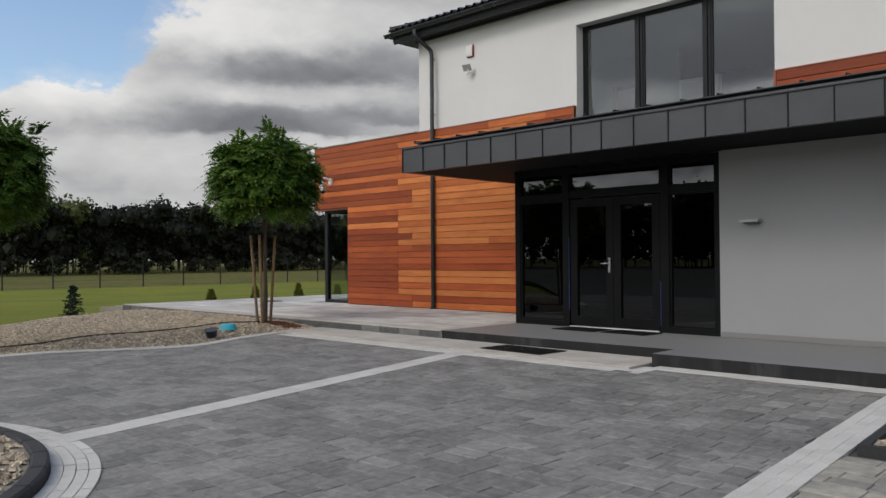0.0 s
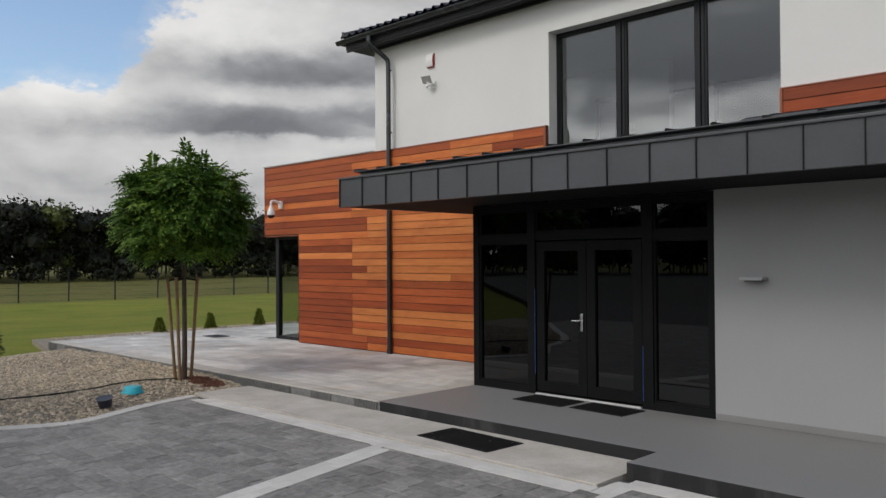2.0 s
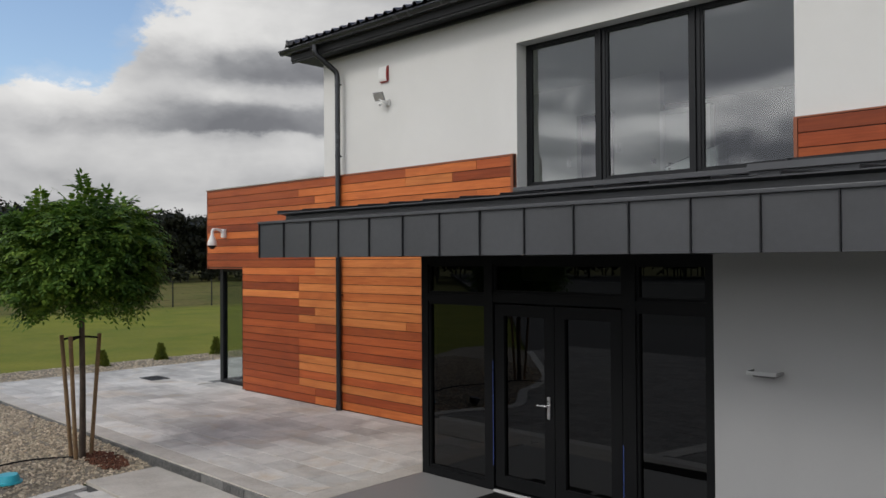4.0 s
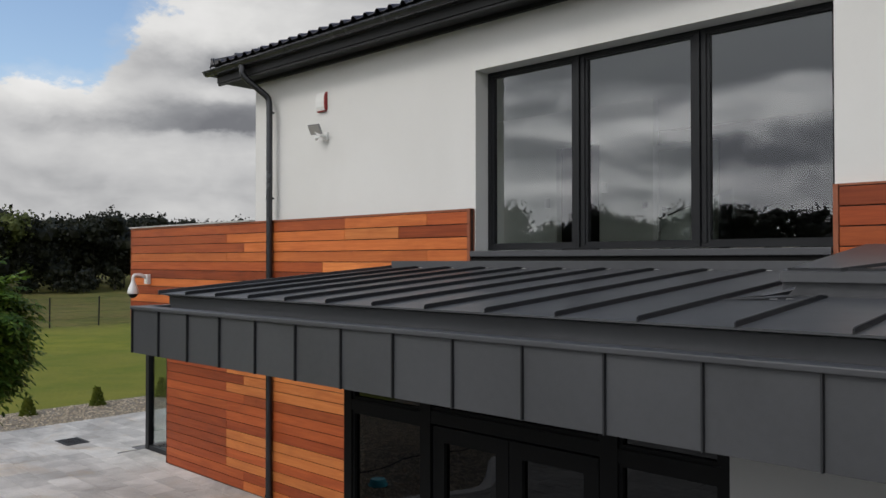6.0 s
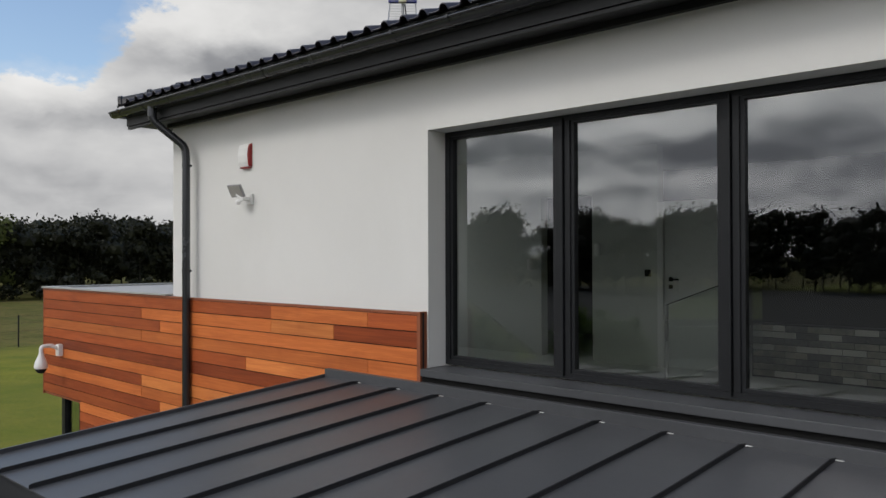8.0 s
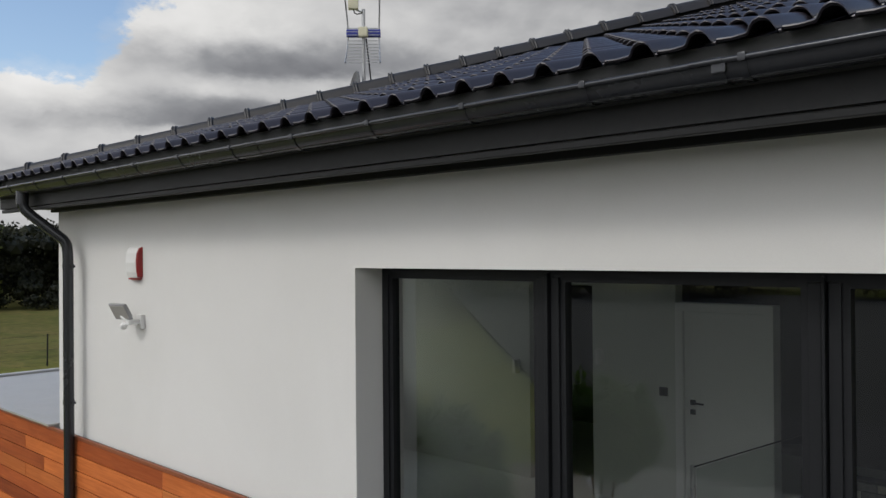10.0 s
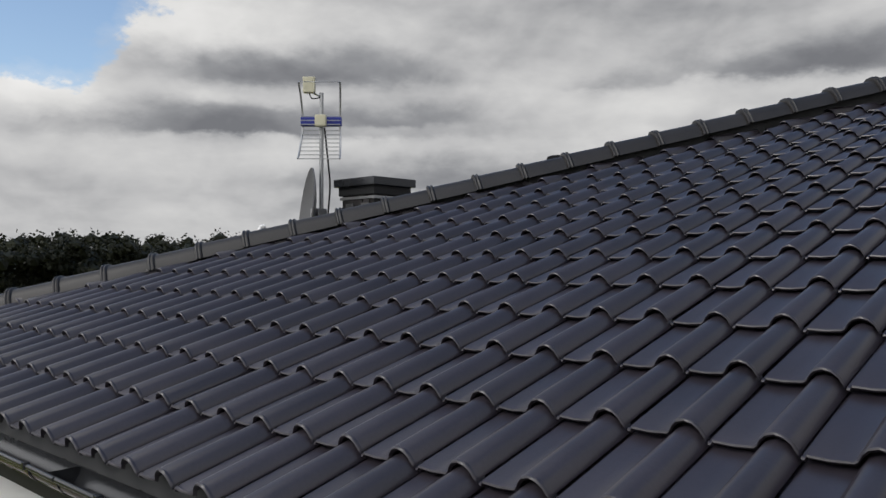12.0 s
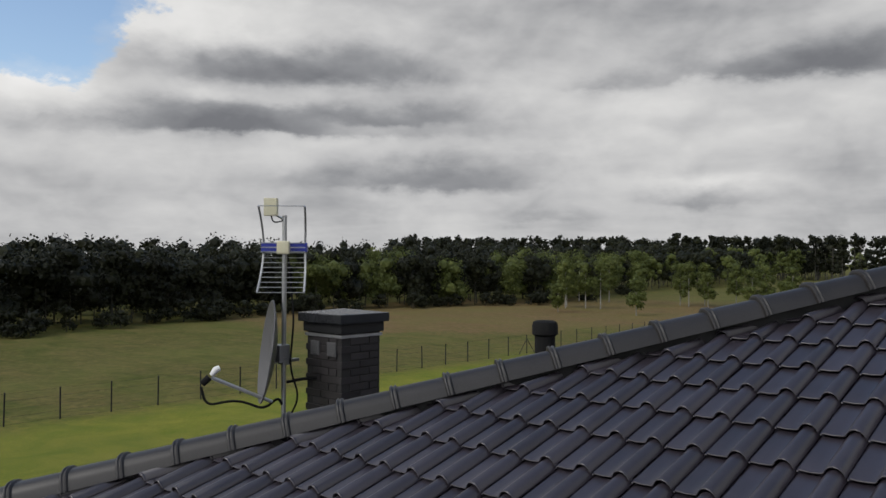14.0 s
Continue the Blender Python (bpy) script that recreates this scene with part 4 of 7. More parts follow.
put("pane", raw("pane", [(-15.58, 12.98, TERR + 0.08), (-14.46, 12.98, TERR + 0.08), (-14.46, 12.98, 2.68), (-15.58, 12.98, 2.68)], [(0, 1, 2, 3)], M_GLASS), cw).visible_shadow = False
put("pane", raw("pane", [(-15.645, 13.05, TERR + 0.08), (-15.645, 16.5, TERR + 0.08), (-15.645, 16.5, 2.68), (-15.645, 13.05, 2.68)], [(0, 1, 2, 3)], M_GLASS), cw).visible_shadow = False

# ---------------------------------------------------------------- tiled hip roof
M_SL, TW, EXP, EAVE_Y = 0.33, 0.225, 0.3505, 12.30
ANG = math.atan(M_SL)
HIPC = -24.617                     # hip line x = y + HIPC
RIDGE_Y = 19.65
EAVE_X = EAVE_Y + HIPC
CREST = 0.075 * math.cos(ANG)


def roof_z(y):
    """The plane on which the tiles lie, on the front slope."""
    return 7.598 + M_SL * (y - 14.392) - CREST


E1 = EXP / math.cos(ANG)
PROFILE = [(0.0, -0.009), (0.008, -0.009), (0.013, 0.0), (0.062, -0.003), (0.114, 0.001), (0.123, 0.008), (0.132, 0.025), (0.145, 0.039), (0.167, 0.046), (0.189, 0.040), (0.204, 0.026), (0.213, 0.008), (0.2175, 0.002), (0.219, -0.006)]
ROWS_V = [(0.0, -0.006), (0.003, -0.0015), (0.009, 0.0005), (0.013, -0.0030), (0.0165, -0.0030), (0.021, 0.0), (E1 + 0.045, 0.0)]


def tile_points():
    vs, fs = [], []
    n = len(PROFILE)
    for v, dn in ROWS_V:
        tilt = 0.027 * (1 - v / E1)
        for u, h in PROFILE:
            vs.append((u, v, h + dn + tilt))
    for j in range(len(ROWS_V) - 1):
        for i in range(n - 1):
            fs.append((j * n + i, j * n + i + 1, (j + 1) * n + i + 1, (j + 1) * n + i))
    base = len(vs)
    for u, h in PROFILE:
        vs.append((u, 0.010, h + 0.027 - 0.016))
    for i in range(n - 1):
        fs.append((base + i, base + i + 1, i + 1, i))
    return vs, fs


TV, TF = tile_points()
tile_me = raw("roof_tile", TV, TF, M_TILE, True)
tile_me.set_sharp_from_angle(angle=radians(36))
roof = part("roof", boxes((EAVE_X + 0.3, EAVE_Y + 0.18, 6.66, 6.9, 26.4, 6.70)), M_DARK, house, "hip roof of glossy black interlocking tiles")
deck_bm = bmesh.new()
RX1 = 7.4
apex0 = (RIDGE_Y + HIPC, RIDGE_Y, roof_z(RIDGE_Y) - 0.02)
apex1 = (RX1 - (RIDGE_Y - EAVE_Y), RIDGE_Y, apex0[2])
BACK_Y = 2 * RIDGE_Y - EAVE_Y
low = roof_z(EAVE_Y + 0.1) - 0.02
c = [deck_bm.verts.new(p) for p in ((EAVE_X + 0.1, EAVE_Y + 0.1, low), (RX1 - 0.1, EAVE_Y + 0.1, low), (RX1 - 0.1, BACK_Y - 0.1, low), (EAVE_X + 0.1, BACK_Y - 0.1, low), apex0, apex1)]
for f in ((0, 1, 5, 4), (1, 2, 5), (2, 3, 4, 5), (3, 0, 4)):
    deck_bm.faces.new([c[i] for i in f])
part("roof_deck", deck_bm, M_TILE, roof)
TILT = Matrix.Rotation(ANG, 4, "X")
rest_v, rest_f = [], []
n_row = int((RIDGE_Y - EAVE_Y) / EXP) + 1
X_PHASE = -5.945 - 0.166
singles = 0
for r in range(n_row):
    y = EAVE_Y + r * EXP
    for q in range(-30, 62):
        x = X_PHASE + q * TW
        if x + TW < y + HIPC or x > RX1 - (y - EAVE_Y):
            continue
        jx, jz, jr = rng.uniform(-0.002, 0.002), rng.uniform(-0.0015, 0.002), rng.uniform(-0.35, 0.35)
        m = Matrix.Translation((x + jx, y, roof_z(y) + jz)) @ TILT @ Matrix.Rotation(radians(jr * 0.6), 4, "Z")
        inside = x > y + EXP + HIPC + 0.06 and y + EXP < RIDGE_Y
        if inside and -7.6 < x < -4.4 and y < 16.9 and singles < 300:
            put("roof_tile", tile_me, roof, m)
            singles += 1
            continue
        base = len(rest_v)
        for v in TV:
            p = m @ Vector(v)
            if p.x < p.y + HIPC:
                p.x = p.y + HIPC
                p.z -= 0.02
            rest_v.append(p)
        rest_f += [tuple(i + base for i in f) for f in TF]
# the slope on the wing's side
SIDE = Matrix(((0, 1, 0, HIPC), (1, 0, 0, -HIPC), (0, 0, 1, 0), (0, 0, 0, 1)))   # mirrors the front slope across the hip
for r in range(n_row):
    y = EAVE_Y + r * EXP
    for q in range(-30, 40):
        x = X_PHASE + q * TW
        if x + TW < y + HIPC or x > RX1 - 6 - (y - EAVE_Y):
            continue
        m = Matrix.Translation((x, y, roof_z(y))) @ TILT
        base = len(rest_v)
        for v in TV:
            p = m @ Vector(v)
            if p.x < p.y + HIPC:
                p.x = p.y + HIPC
                p.z -= 0.02
            rest_v.append(SIDE @ p)
        rest_f += [tuple(i + base for i in f)[::-1] for f in TF]
field_me = raw("roof_tile_field", rest_v, rest_f, M_TILE, True)
field_me.set_sharp_from_angle(angle=radians(36))
put("roof_tile_field", field_me, roof, None, kind="stuff")

# hip caps: tapered half-round pieces with a raised collar
def cap_mesh(length):
    bm = bmesh.new()
    prof = [(-0.128, -0.088), (-0.106, -0.032), (-0.080, 0.010), (-0.040, 0.028), (0.0, 0.031), (0.040, 0.028), (0.080, 0.010), (0.106, -0.032), (0.128, -0.088)]
    secs = [(-0.010, 1.08, 0.010), (-0.004, 1.13, 0.018), (0.006, 1.14, 0.020), (0.014, 1.10, 0.012), (0.022, 1.10, 0.012), (0.030, 1.13, 0.018), (0.036, 1.12, 0.016), (0.044, 1.01, 0.004), (length + 0.03, 0.95, -0.006)]
    rings = [[bm.verts.new((u * k, v, h * k + dz)) for u, h in prof] for v, k, dz in secs]
    for a, b in zip(rings, rings[1:]):
        for i in range(len(prof) - 1):
            bm.faces.new((a[i], a[i + 1], b[i + 1], b[i]))
    low = [bm.verts.new((u * 0.9, -0.010, h * 0.86 - 0.01)) for u, h in prof]
    for i in range(len(prof) - 1):
        bm.faces.new((low[i], low[i + 1], rings[0][i + 1], rings[0][i]))
    return mesh_of("hip_cap", bm, M_CAP, True)


CAP = Vector((0.2564, 0.2564, 0.0895))
cap_me = cap_mesh(CAP.length)
hip_el = math.atan2(CAP.z, math.hypot(CAP.x, CAP.y))
for k in range(-16, 13):
    p = Vector((-8.183, 16.434, 8.389 - 0.038)) + CAP * k
    put("hip_cap", cap_me, roof, Matrix.Translation(p) @ Matrix.Rotation(radians(-45), 4, "Z") @ Matrix.Rotation(hip_el, 4, "X") @ Matrix.Rotation(radians(rng.uniform(-1, 1)), 4, "Y"))
bt = boxes((-0.05, -0.1, -0.16, 0.05, 9.9, 0.0))
bt.transform(Matrix.Translation(Vector((-8.183, 16.434, 8.33)) + CAP * -15.6) @ Matrix.Rotation(radians(-45), 4, "Z") @ Matrix.Rotation(hip_el, 4, "X"))
part("hip_batten", bt, M_DARK, roof)
ridge_z = roof_z(RIDGE_Y) + 0.10
for k in range(20):
    x = apex0[0] + 0.2 + k * 0.37
    if x < apex1[0]:
        put("ridge_cap", cap_me, roof, Matrix.Translation((x, RIDGE_Y, ridge_z)) @ Matrix.Rotation(radians(-90), 4, "Z"))

# ---------------------------------------------------------------- eaves, gutter, downpipe
part("eaves_flashing", sweep(bmesh.new(), [(12.375, 6.70), (12.375, 6.862), (12.48, 6.862), (12.48, 6.70)], EAVE_X + 0.07, RX1 - 0.1), M_EAVES, house, "dark sheet-metal eaves flashing")
part("fascia_board", boxes((EAVE_X + 0.07, 12.385, 6.588, RX1 - 0.1, 12.44, 6.70)), M_DARK, house, "dark fascia board")
part("soffit", boxes((EAVE_X + 0.07, 12.44, 6.600, RX1 - 0.1, WALL_Y, 6.625), (EAVE_X + 0.07, WALL_Y, 6.600, -11.75, 26.9, 6.625)), M_DARK, house, "dark boarded soffit")
part("soffit_trim", boxes((-11.80, 12.70, 6.552, RX1 - 0.4, WALL_Y - 0.001, 6.599), (EAVE_X + 0.075, 12.398, 6.550, RX1 - 0.1, 12.438, 6.583), bevel=0.006), M_DARK, house, "dark trim where soffit meets wall")
part("fascia_board", boxes((EAVE_X + 0.065, 12.445, 6.60, EAVE_X + 0.115, 26.9, 6.86)), M_DARK, house, "dark fascia board")


def trough(bm, length, r=0.068):
    prof = []
    for i in range(13):
        a = math.pi + math.pi * i / 12
        prof.append((r * math.cos(a), r * math.sin(a)))
    outer = prof
    inner = [(p[0] * 0.95, p[1] * 0.95) for p in prof[::-1]]
    ring = outer + inner
    a = [bm.verts.new((0, u, v)) for u, v in ring]
    b = [bm.verts.new((length, u, v)) for u, v in ring]
    n = len(ring)
    for i in range(n):
        bm.faces.new((a[i], a[(i + 1) % n], b[(i + 1) % n], b[i]))
    bm.faces.new(a[:13])
    tube(bm, [(0, -r - 0.004, 0.0), (length, -r - 0.004, 0.0)], 0.011, 10)
    tube(bm, [(0, -r * 0.50, -r * 0.87), (length, -r * 0.50, -r * 0.87)], 0.004, 6)
    bmesh.ops.recalc_face_normals(bm, faces=bm.faces)
    return bm


GUT_Y, GUT_Z = 12.302, 6.765
gut_x0 = EAVE_X - 0.10
gut = trough(bmesh.new(), RX1 - gut_x0)
bmesh.ops.translate(gut, verts=gut.verts, vec=(gut_x0, GUT_Y, GUT_Z))
gutter = part("gutter", gut, M_GUTTER, house, "half-round anthracite metal gutter", True)
gs = trough(bmesh.new(), 14)
bmesh.ops.rotate(gs, verts=gs.verts, cent=(0, 0, 0), matrix=Matrix.Rotation(radians(-90), 3, "Z"))
bmesh.ops.translate(gs, verts=gs.verts, vec=(EAVE_X - 0.015, 12.3 + 14, GUT_Z))
part("gutter", gs, M_GUTTER, house, "half-round anthracite metal gutter", True)


def bracket_mesh():
    bm = bmesh.new()
    rr = 0.073
    prof = [(rr * math.cos(math.pi + math.pi * i / 12), rr * math.sin(math.pi + math.pi * i / 12)) for i in range(13)]
    x0, x1 = -0.013, 0.013
    a = [bm.verts.new((x0, u, v)) for u, v in prof]
    b = [bm.verts.new((x1, u, v)) for u, v in prof]
    a2 = [bm.verts.new((x0, u * 0.96, v * 0.96)) for u, v in prof]
    b2 = [bm.verts.new((x1, u * 0.96, v * 0.96)) for u, v in prof]
    for i in range(12):
        bm.faces.new((a[i], a[i + 1], b[i + 1], b[i]))
        bm.faces.new((a2[i], a2[i + 1], a[i + 1], a[i]))
        bm.faces.new((b[i], b[i + 1], b2[i + 1], b2[i]))
    box(bm, -0.014, -0.086, -0.014, 0.014, -0.060, 0.016, bevel=0.004)
    bmesh.ops.recalc_face_normals(bm, faces=bm.faces)
    return mesh_of("gutter_bracket", bm, M_GUTTER, True)


br_me = bracket_mesh()
for i in range(-8, 6):
    put("gutter_bracket", br_me, gutter, Matrix.Translation((-7.143 + 0.628 * i, GUT_Y, GUT_Z)))
for x in (-7.55, -4.76, -11.2):
    jb = bmesh.new()
    trough(jb, 0.12, 0.0715)
    bmesh.ops.translate(jb, verts=jb.verts, vec=(x - 0.06, GUT_Y, GUT_Z + 0.001))
    part("gutter_joint", jb, M_GUTTER, gutter, "gutter joint sleeve", True)
jp = boxes((-4.740, GUT_Y - 0.0765, GUT_Z - 0.040, -4.690, GUT_Y - 0.060, GUT_Z - 0.004), bevel=0.003)
for x, z in ((-4.730, -0.012), (-4.715, -0.010), (-4.700, -0.012)):
    box(jp, x - 0.003, GUT_Y - 0.079, GUT_Z + z - 0.003, x + 0.003, GUT_Y - 0.075, GUT_Z + z + 0.003)
part("joint_clip", jp, M_GUTTER, gutter, "flat joint clip with rivets")
PIPE = [(-11.40, 12.302, 6.72), (-11.40, 12.302, 6.56), (-11.19, 12.615, 6.25), (-11.183, 12.625, 6.12), (-11.183, 12.625, TERR + 0.06)]
pipe = part("downpipe", tube(bmesh.new(), bend(PIPE, 0.10, 6), 0.047, 16), M_GUTTER, house, "anthracite metal downpipe with a swan neck", True)
for z in (6.02, 4.75, 2.3):
    pb = tube(bmesh.new(), [(-11.183, 12.625, z - 0.02), (-11.183, 12.625, z + 0.02)], 0.051, 16)
    box(pb, -11.125, 12.62, z - 0.012, -11.105, 12.66, z + 0.012)
    part("pipe_clip", pb, M_GUTTER, pipe, "", True)
part("pipe_shoe", tube(bmesh.new(), [(-11.183, 12.625, TERR), (-11.183, 12.625, TERR + 0.10)], 0.058, 16), M_GUTTER, pipe, "", True)
part("pipe_outlet", tube(bmesh.new(), [(-11.40, 12.302, 6.735), (-11.40, 12.302, 6.60)], 0.054, 16), M_GUTTER, pipe, "", True)

# ---------------------------------------------------------------- rooms behind the glass
pieces("wall", ((-11.3, 17.0, 3.50, -9.1, 17.15, 6.35), (-8.25, 17.0, 3.50, -7.28, 17.15, 6.35), (-9.1, 17.0, 5.75, -8.25, 17.15, 6.35)), M_ROOM, house, "plain grey-white inner wall")
# near-black so that the passage looks unlit
part("wall", boxes((-11.3, 20.0, 3.50, 6.5, 20.1, 6.35)), M_ROOMUNLIT, house, "inner back wall, its dimness put into a near-black colour")
part("door_frame", boxes((-7.28, 16.985, 3.50, -7.20, 17.16, 5.60), (-6.39, 16.985, 3.50, -6.31, 17.16, 5.60), (-7.20, 16.985, 5.52, -6.39, 17.16, 5.60)), M_DOORWHITE, house, "white inner door frame")
inner = part("inner_door", boxes((-7.195, 17.02, 3.51, -6.395, 17.06, 5.515), bevel=0.004), M_DOORWHITE, house, "plain white inner door, closed")
part("handle", tube(bmesh.new(), bend([(-7.11, 17.02, 4.62), (-7.11, 16.97, 4.62), (-6.98, 16.965, 4.62)], 0.02), 0.010, 8), M_BLACK, inner, "black lever handle", True)
part("handle", boxes((-7.135, 17.008, 4.595, -7.085, 17.022, 4.645), (-7.135, 17.008, 4.50, -7.085, 17.022, 4.55)), M_BLACK, inner)
part("light_switch", boxes((-7.46, 16.988, 4.65, -7.37, 17.0, 4.74), bevel=0.003), M_BLACK, house, "small black light switch")
for x, z in ((-9.22, 4.72), (-8.1, 4.92)):
    wl = tube(bmesh.new(), [(x, 16.90, z), (x, 16.90, z + 0.005), (x, 16.90, z + 0.155), (x, 16.90, z + 0.16)], 0.045, 16, True, [0.040, 0.045, 0.045, 0.040])
    box(wl, x - 0.10, 16.955, z + 0.06, x - 0.02, 16.998, z + 0.14, bevel=0.006)
    box(wl, x - 0.06, 16.90, z + 0.085, x - 0.03, 16.96, z + 0.11)
    part("wall_lamp", wl, M_DOORWHITE, house, "small white cylinder wall lamp", True)
low_wall = part("low_wall", boxes((-6.1, 17.05, 3.50, -1.0, 17.2, 4.13)), M_DARK, house, "low inner wall faced with pale and grey brick slips")
slip_me = {n: mesh_of("brick_slip", box(bmesh.new(), 0, 0, 0, 0.236, 0.018, 0.066, bevel=0.003), m) for n, m in (("p", M_PALE), ("g", M_MIXED), ("d", M_KERB))}
for r in range(8):
    for q in range(21):
        put("brick_slip", slip_me[rng.choice("ppggd")], low_wall, Matrix.Translation((-6.08 + 0.244 * q - 0.12 * (r % 2) + (0.12 if q == 0 and r % 2 else 0), 17.03, 3.52 + 0.075 * r)))
rail = part("balustrade", tube(bmesh.new(), [(-6.44, 15.6, 3.50), (-6.44, 15.6, 4.40)], 0.022, 10), M_STEEL, house, "steel post of a glass stair balustrade", True)
put("pane", raw("pane", [(-6.41, 15.6, 3.55), (-5.55, 15.94, 3.95), (-5.55, 15.94, 4.76), (-6.41, 15.6, 4.38)], [(0, 1, 2, 3)], M_GLASS), rail).visible_shadow = False
part("handrail", tube(bmesh.new(), [(-6.43, 15.59, 4.39), (-5.55, 15.94, 4.77)], 0.006, 8), M_DARK, rail, "thin dark edge strip on the glass", True)

# ---------------------------------------------------------------- things on the front wall
siren = thing("alarm_siren", (-10.05, WALL_Y, 5.92), "white wall siren with a red side, fixed under the eaves", "siren")
sb = bmesh.new()
pf = [(0.0, 0.0), (-0.038, 0.006), (-0.050, 0.05), (-0.055, 0.13), (-0.048, 0.21), (-0.03, 0.255), (0.0, 0.265)]
a = [sb.verts.new((-10.18, WALL_Y + u, 5.925 + v)) for u, v in pf]
b = [sb.verts.new((-9.995, WALL_Y + u, 5.925 + v)) for u, v in pf]
for i in range(len(pf)):
    sb.faces.new((a[i], a[(i + 1) % len(pf)], b[(i + 1) % len(pf)], b[i]))
sb.faces.new(a[::-1]), sb.faces.new(b)
bmesh.ops.recalc_face_normals(sb, faces=sb.faces)
part("body", sb, M_PLASTIC, siren)
rb = bmesh.new()
a = [rb.verts.new((-9.992, WALL_Y + u * 0.99, 5.927 + v * 0.99)) for u, v in pf]
b = [rb.verts.new((-9.975, WALL_Y + u * 0.86, 5.932 + v * 0.97)) for u, v in pf]
for i in range(len(pf)):
    rb.faces.new((a[i], a[(i + 1) % len(pf)], b[(i + 1) % len(pf)], b[i]))
rb.faces.new(a[::-1]), rb.faces.new(b)
bmesh.ops.recalc_face_normals(rb, faces=rb.faces)
part("lens", rb, M_RED, siren, "red light cover")
part("base", boxes((-10.16, WALL_Y - 0.04, 5.912, -9.985, WALL_Y - 0.001, 5.924), bevel=0.004), M_RED, siren, "red bottom edge")

lamp = thing("floodlight", (-9.99, WALL_Y, 5.53), "grey floodlight with a white round sensor on the wall", "floodlight")
part("mount", boxes((-10.03, WALL_Y - 0.035, 5.50, -9.94, WALL_Y - 0.001, 5.62), (-10.01, WALL_Y - 0.13, 5.54, -9.97, WALL_Y - 0.03, 5.58), bevel=0.008), M_PLASTIC, lamp, "white mount")
hd = bmesh.new()
HEADM = Matrix.Translation((-10.05, WALL_Y - 0.16, 5.65)) @ Matrix.Rotation(radians(12), 4, "Z") @ Matrix.Rotation(radians(30), 4, "X")
box(hd, -0.10, -0.012, -0.075, 0.10, 0.012, 0.075, bevel=0.006, m=None)
for i in range(7):
    box(hd, -0.09 + i * 0.028, 0.012, -0.06, -0.084 + i * 0.028, 0.026, 0.06)
hd.transform(HEADM)
part("head", hd, M_GREYPL, lamp, "grey finned lamp head")
gl_ = boxes((-0.088, -0.016, -0.062, 0.088, -0.0125, 0.062))
gl_.transform(HEADM)
part("lens", gl_, M_FLASH, lamp, "pale lamp glass")
part("arm", tube(bmesh.new(), [(-10.0, WALL_Y - 0.12, 5.56), (-10.06, WALL_Y - 0.15, 5.61)], 0.014, 8), M_PLASTIC, lamp, "", True)
ss = bmesh.new()
bmesh.ops.create_uvsphere(ss, u_segments=14, v_segments=10, radius=0.030, matrix=Matrix.Translation((-10.06, WALL_Y - 0.13, 5.525)))
tube(ss, [(-10.06, WALL_Y - 0.13, 5.53), (-10.0, WALL_Y - 0.10, 5.555)], 0.016, 8)
part("sensor", ss, M_PLASTIC, lamp, "white round sensor", True)

dome = thing("dome_camera", (-15.05, 12.674, 3.4), "white dome security camera on a curved wall arm", "camera")
DX, DY = -15.05, 12.37
part("wall_plate", boxes((DX - 0.06, 12.60, 3.40, DX + 0.06, 12.675, 3.58), bevel=0.014), M_PLASTIC, dome)
part("arm", tube(bmesh.new(), bend([(DX, 12.61, 3.52), (DX, 12.52, 3.57), (DX, DY, 3.57), (DX, DY, 3.44)], 0.10, 7), 0.030, 12), M_PLASTIC, dome, "", True)
part("housing", tube(bmesh.new(), [(DX, DY, z) for z in (3.47, 3.43, 3.38, 3.33, 3.28, 3.245, 3.235)], 0.05, 20, True, [0.034, 0.042, 0.064, 0.084, 0.096, 0.097, 0.090]), M_PLASTIC, dome, "", True)
dl = bmesh.new()
bmesh.ops.create_uvsphere(dl, u_segments=18, v_segments=10, radius=0.080, matrix=Matrix.Translation((DX, DY, 3.238)))
bmesh.ops.delete(dl, geom=[v for v in dl.verts if v.co.z > 3.239], context="VERTS")
part("lens", dl, M_BLACK, dome, "dark camera dome", True)

shelf = thing("wall_ashtray", (-2.9, 10.76, 1.9), "small brushed steel shelf fixed to the grey wall", "shelf")
SX = -2.88
sh = boxes((SX - 0.13, 10.60, 1.905, SX + 0.13, 10.757, 1.913), (SX - 0.13, 10.60, 1.913, SX + 0.13, 10.606, 1.937), (SX - 0.13, 10.606, 1.913, SX - 0.124, 10.757, 1.937), (SX + 0.124, 10.606, 1.913, SX + 0.13, 10.757, 1.937))
part("tray", sh, M_GALV, shelf)
part("bracket", boxes((SX - 0.09, 10.64, 1.885, SX + 0.09, 10.757, 1.904), bevel=0.004), M_VENT, shelf)

# ---------------------------------------------------------------- mats and covers
def mat(cx, cy, w, d, z, turn):
    ob = thing("door_mat", (cx, cy, z), "black rubber door mat lying on the pavement", "door mat", "door mats")
    bm = box(bmesh.new(), -w / 2, -d / 2, 0.0, w / 2, d / 2, 0.010, bevel=0.004)
    bm.transform(pose(cx, cy, z, rz=turn))
    part("backing", bm, M_BLACK, ob)
    bm = box(bmesh.new(), -w / 2 + 0.03, -d / 2 + 0.03, 0.009, w / 2 - 0.03, d / 2 - 0.03, 0.016, bevel=0.003)
    bm.transform(pose(cx, cy, z, rz=turn))
    part("carpet", bm, M_PILE, ob, "black fibre pile with pale grit")
    return ob


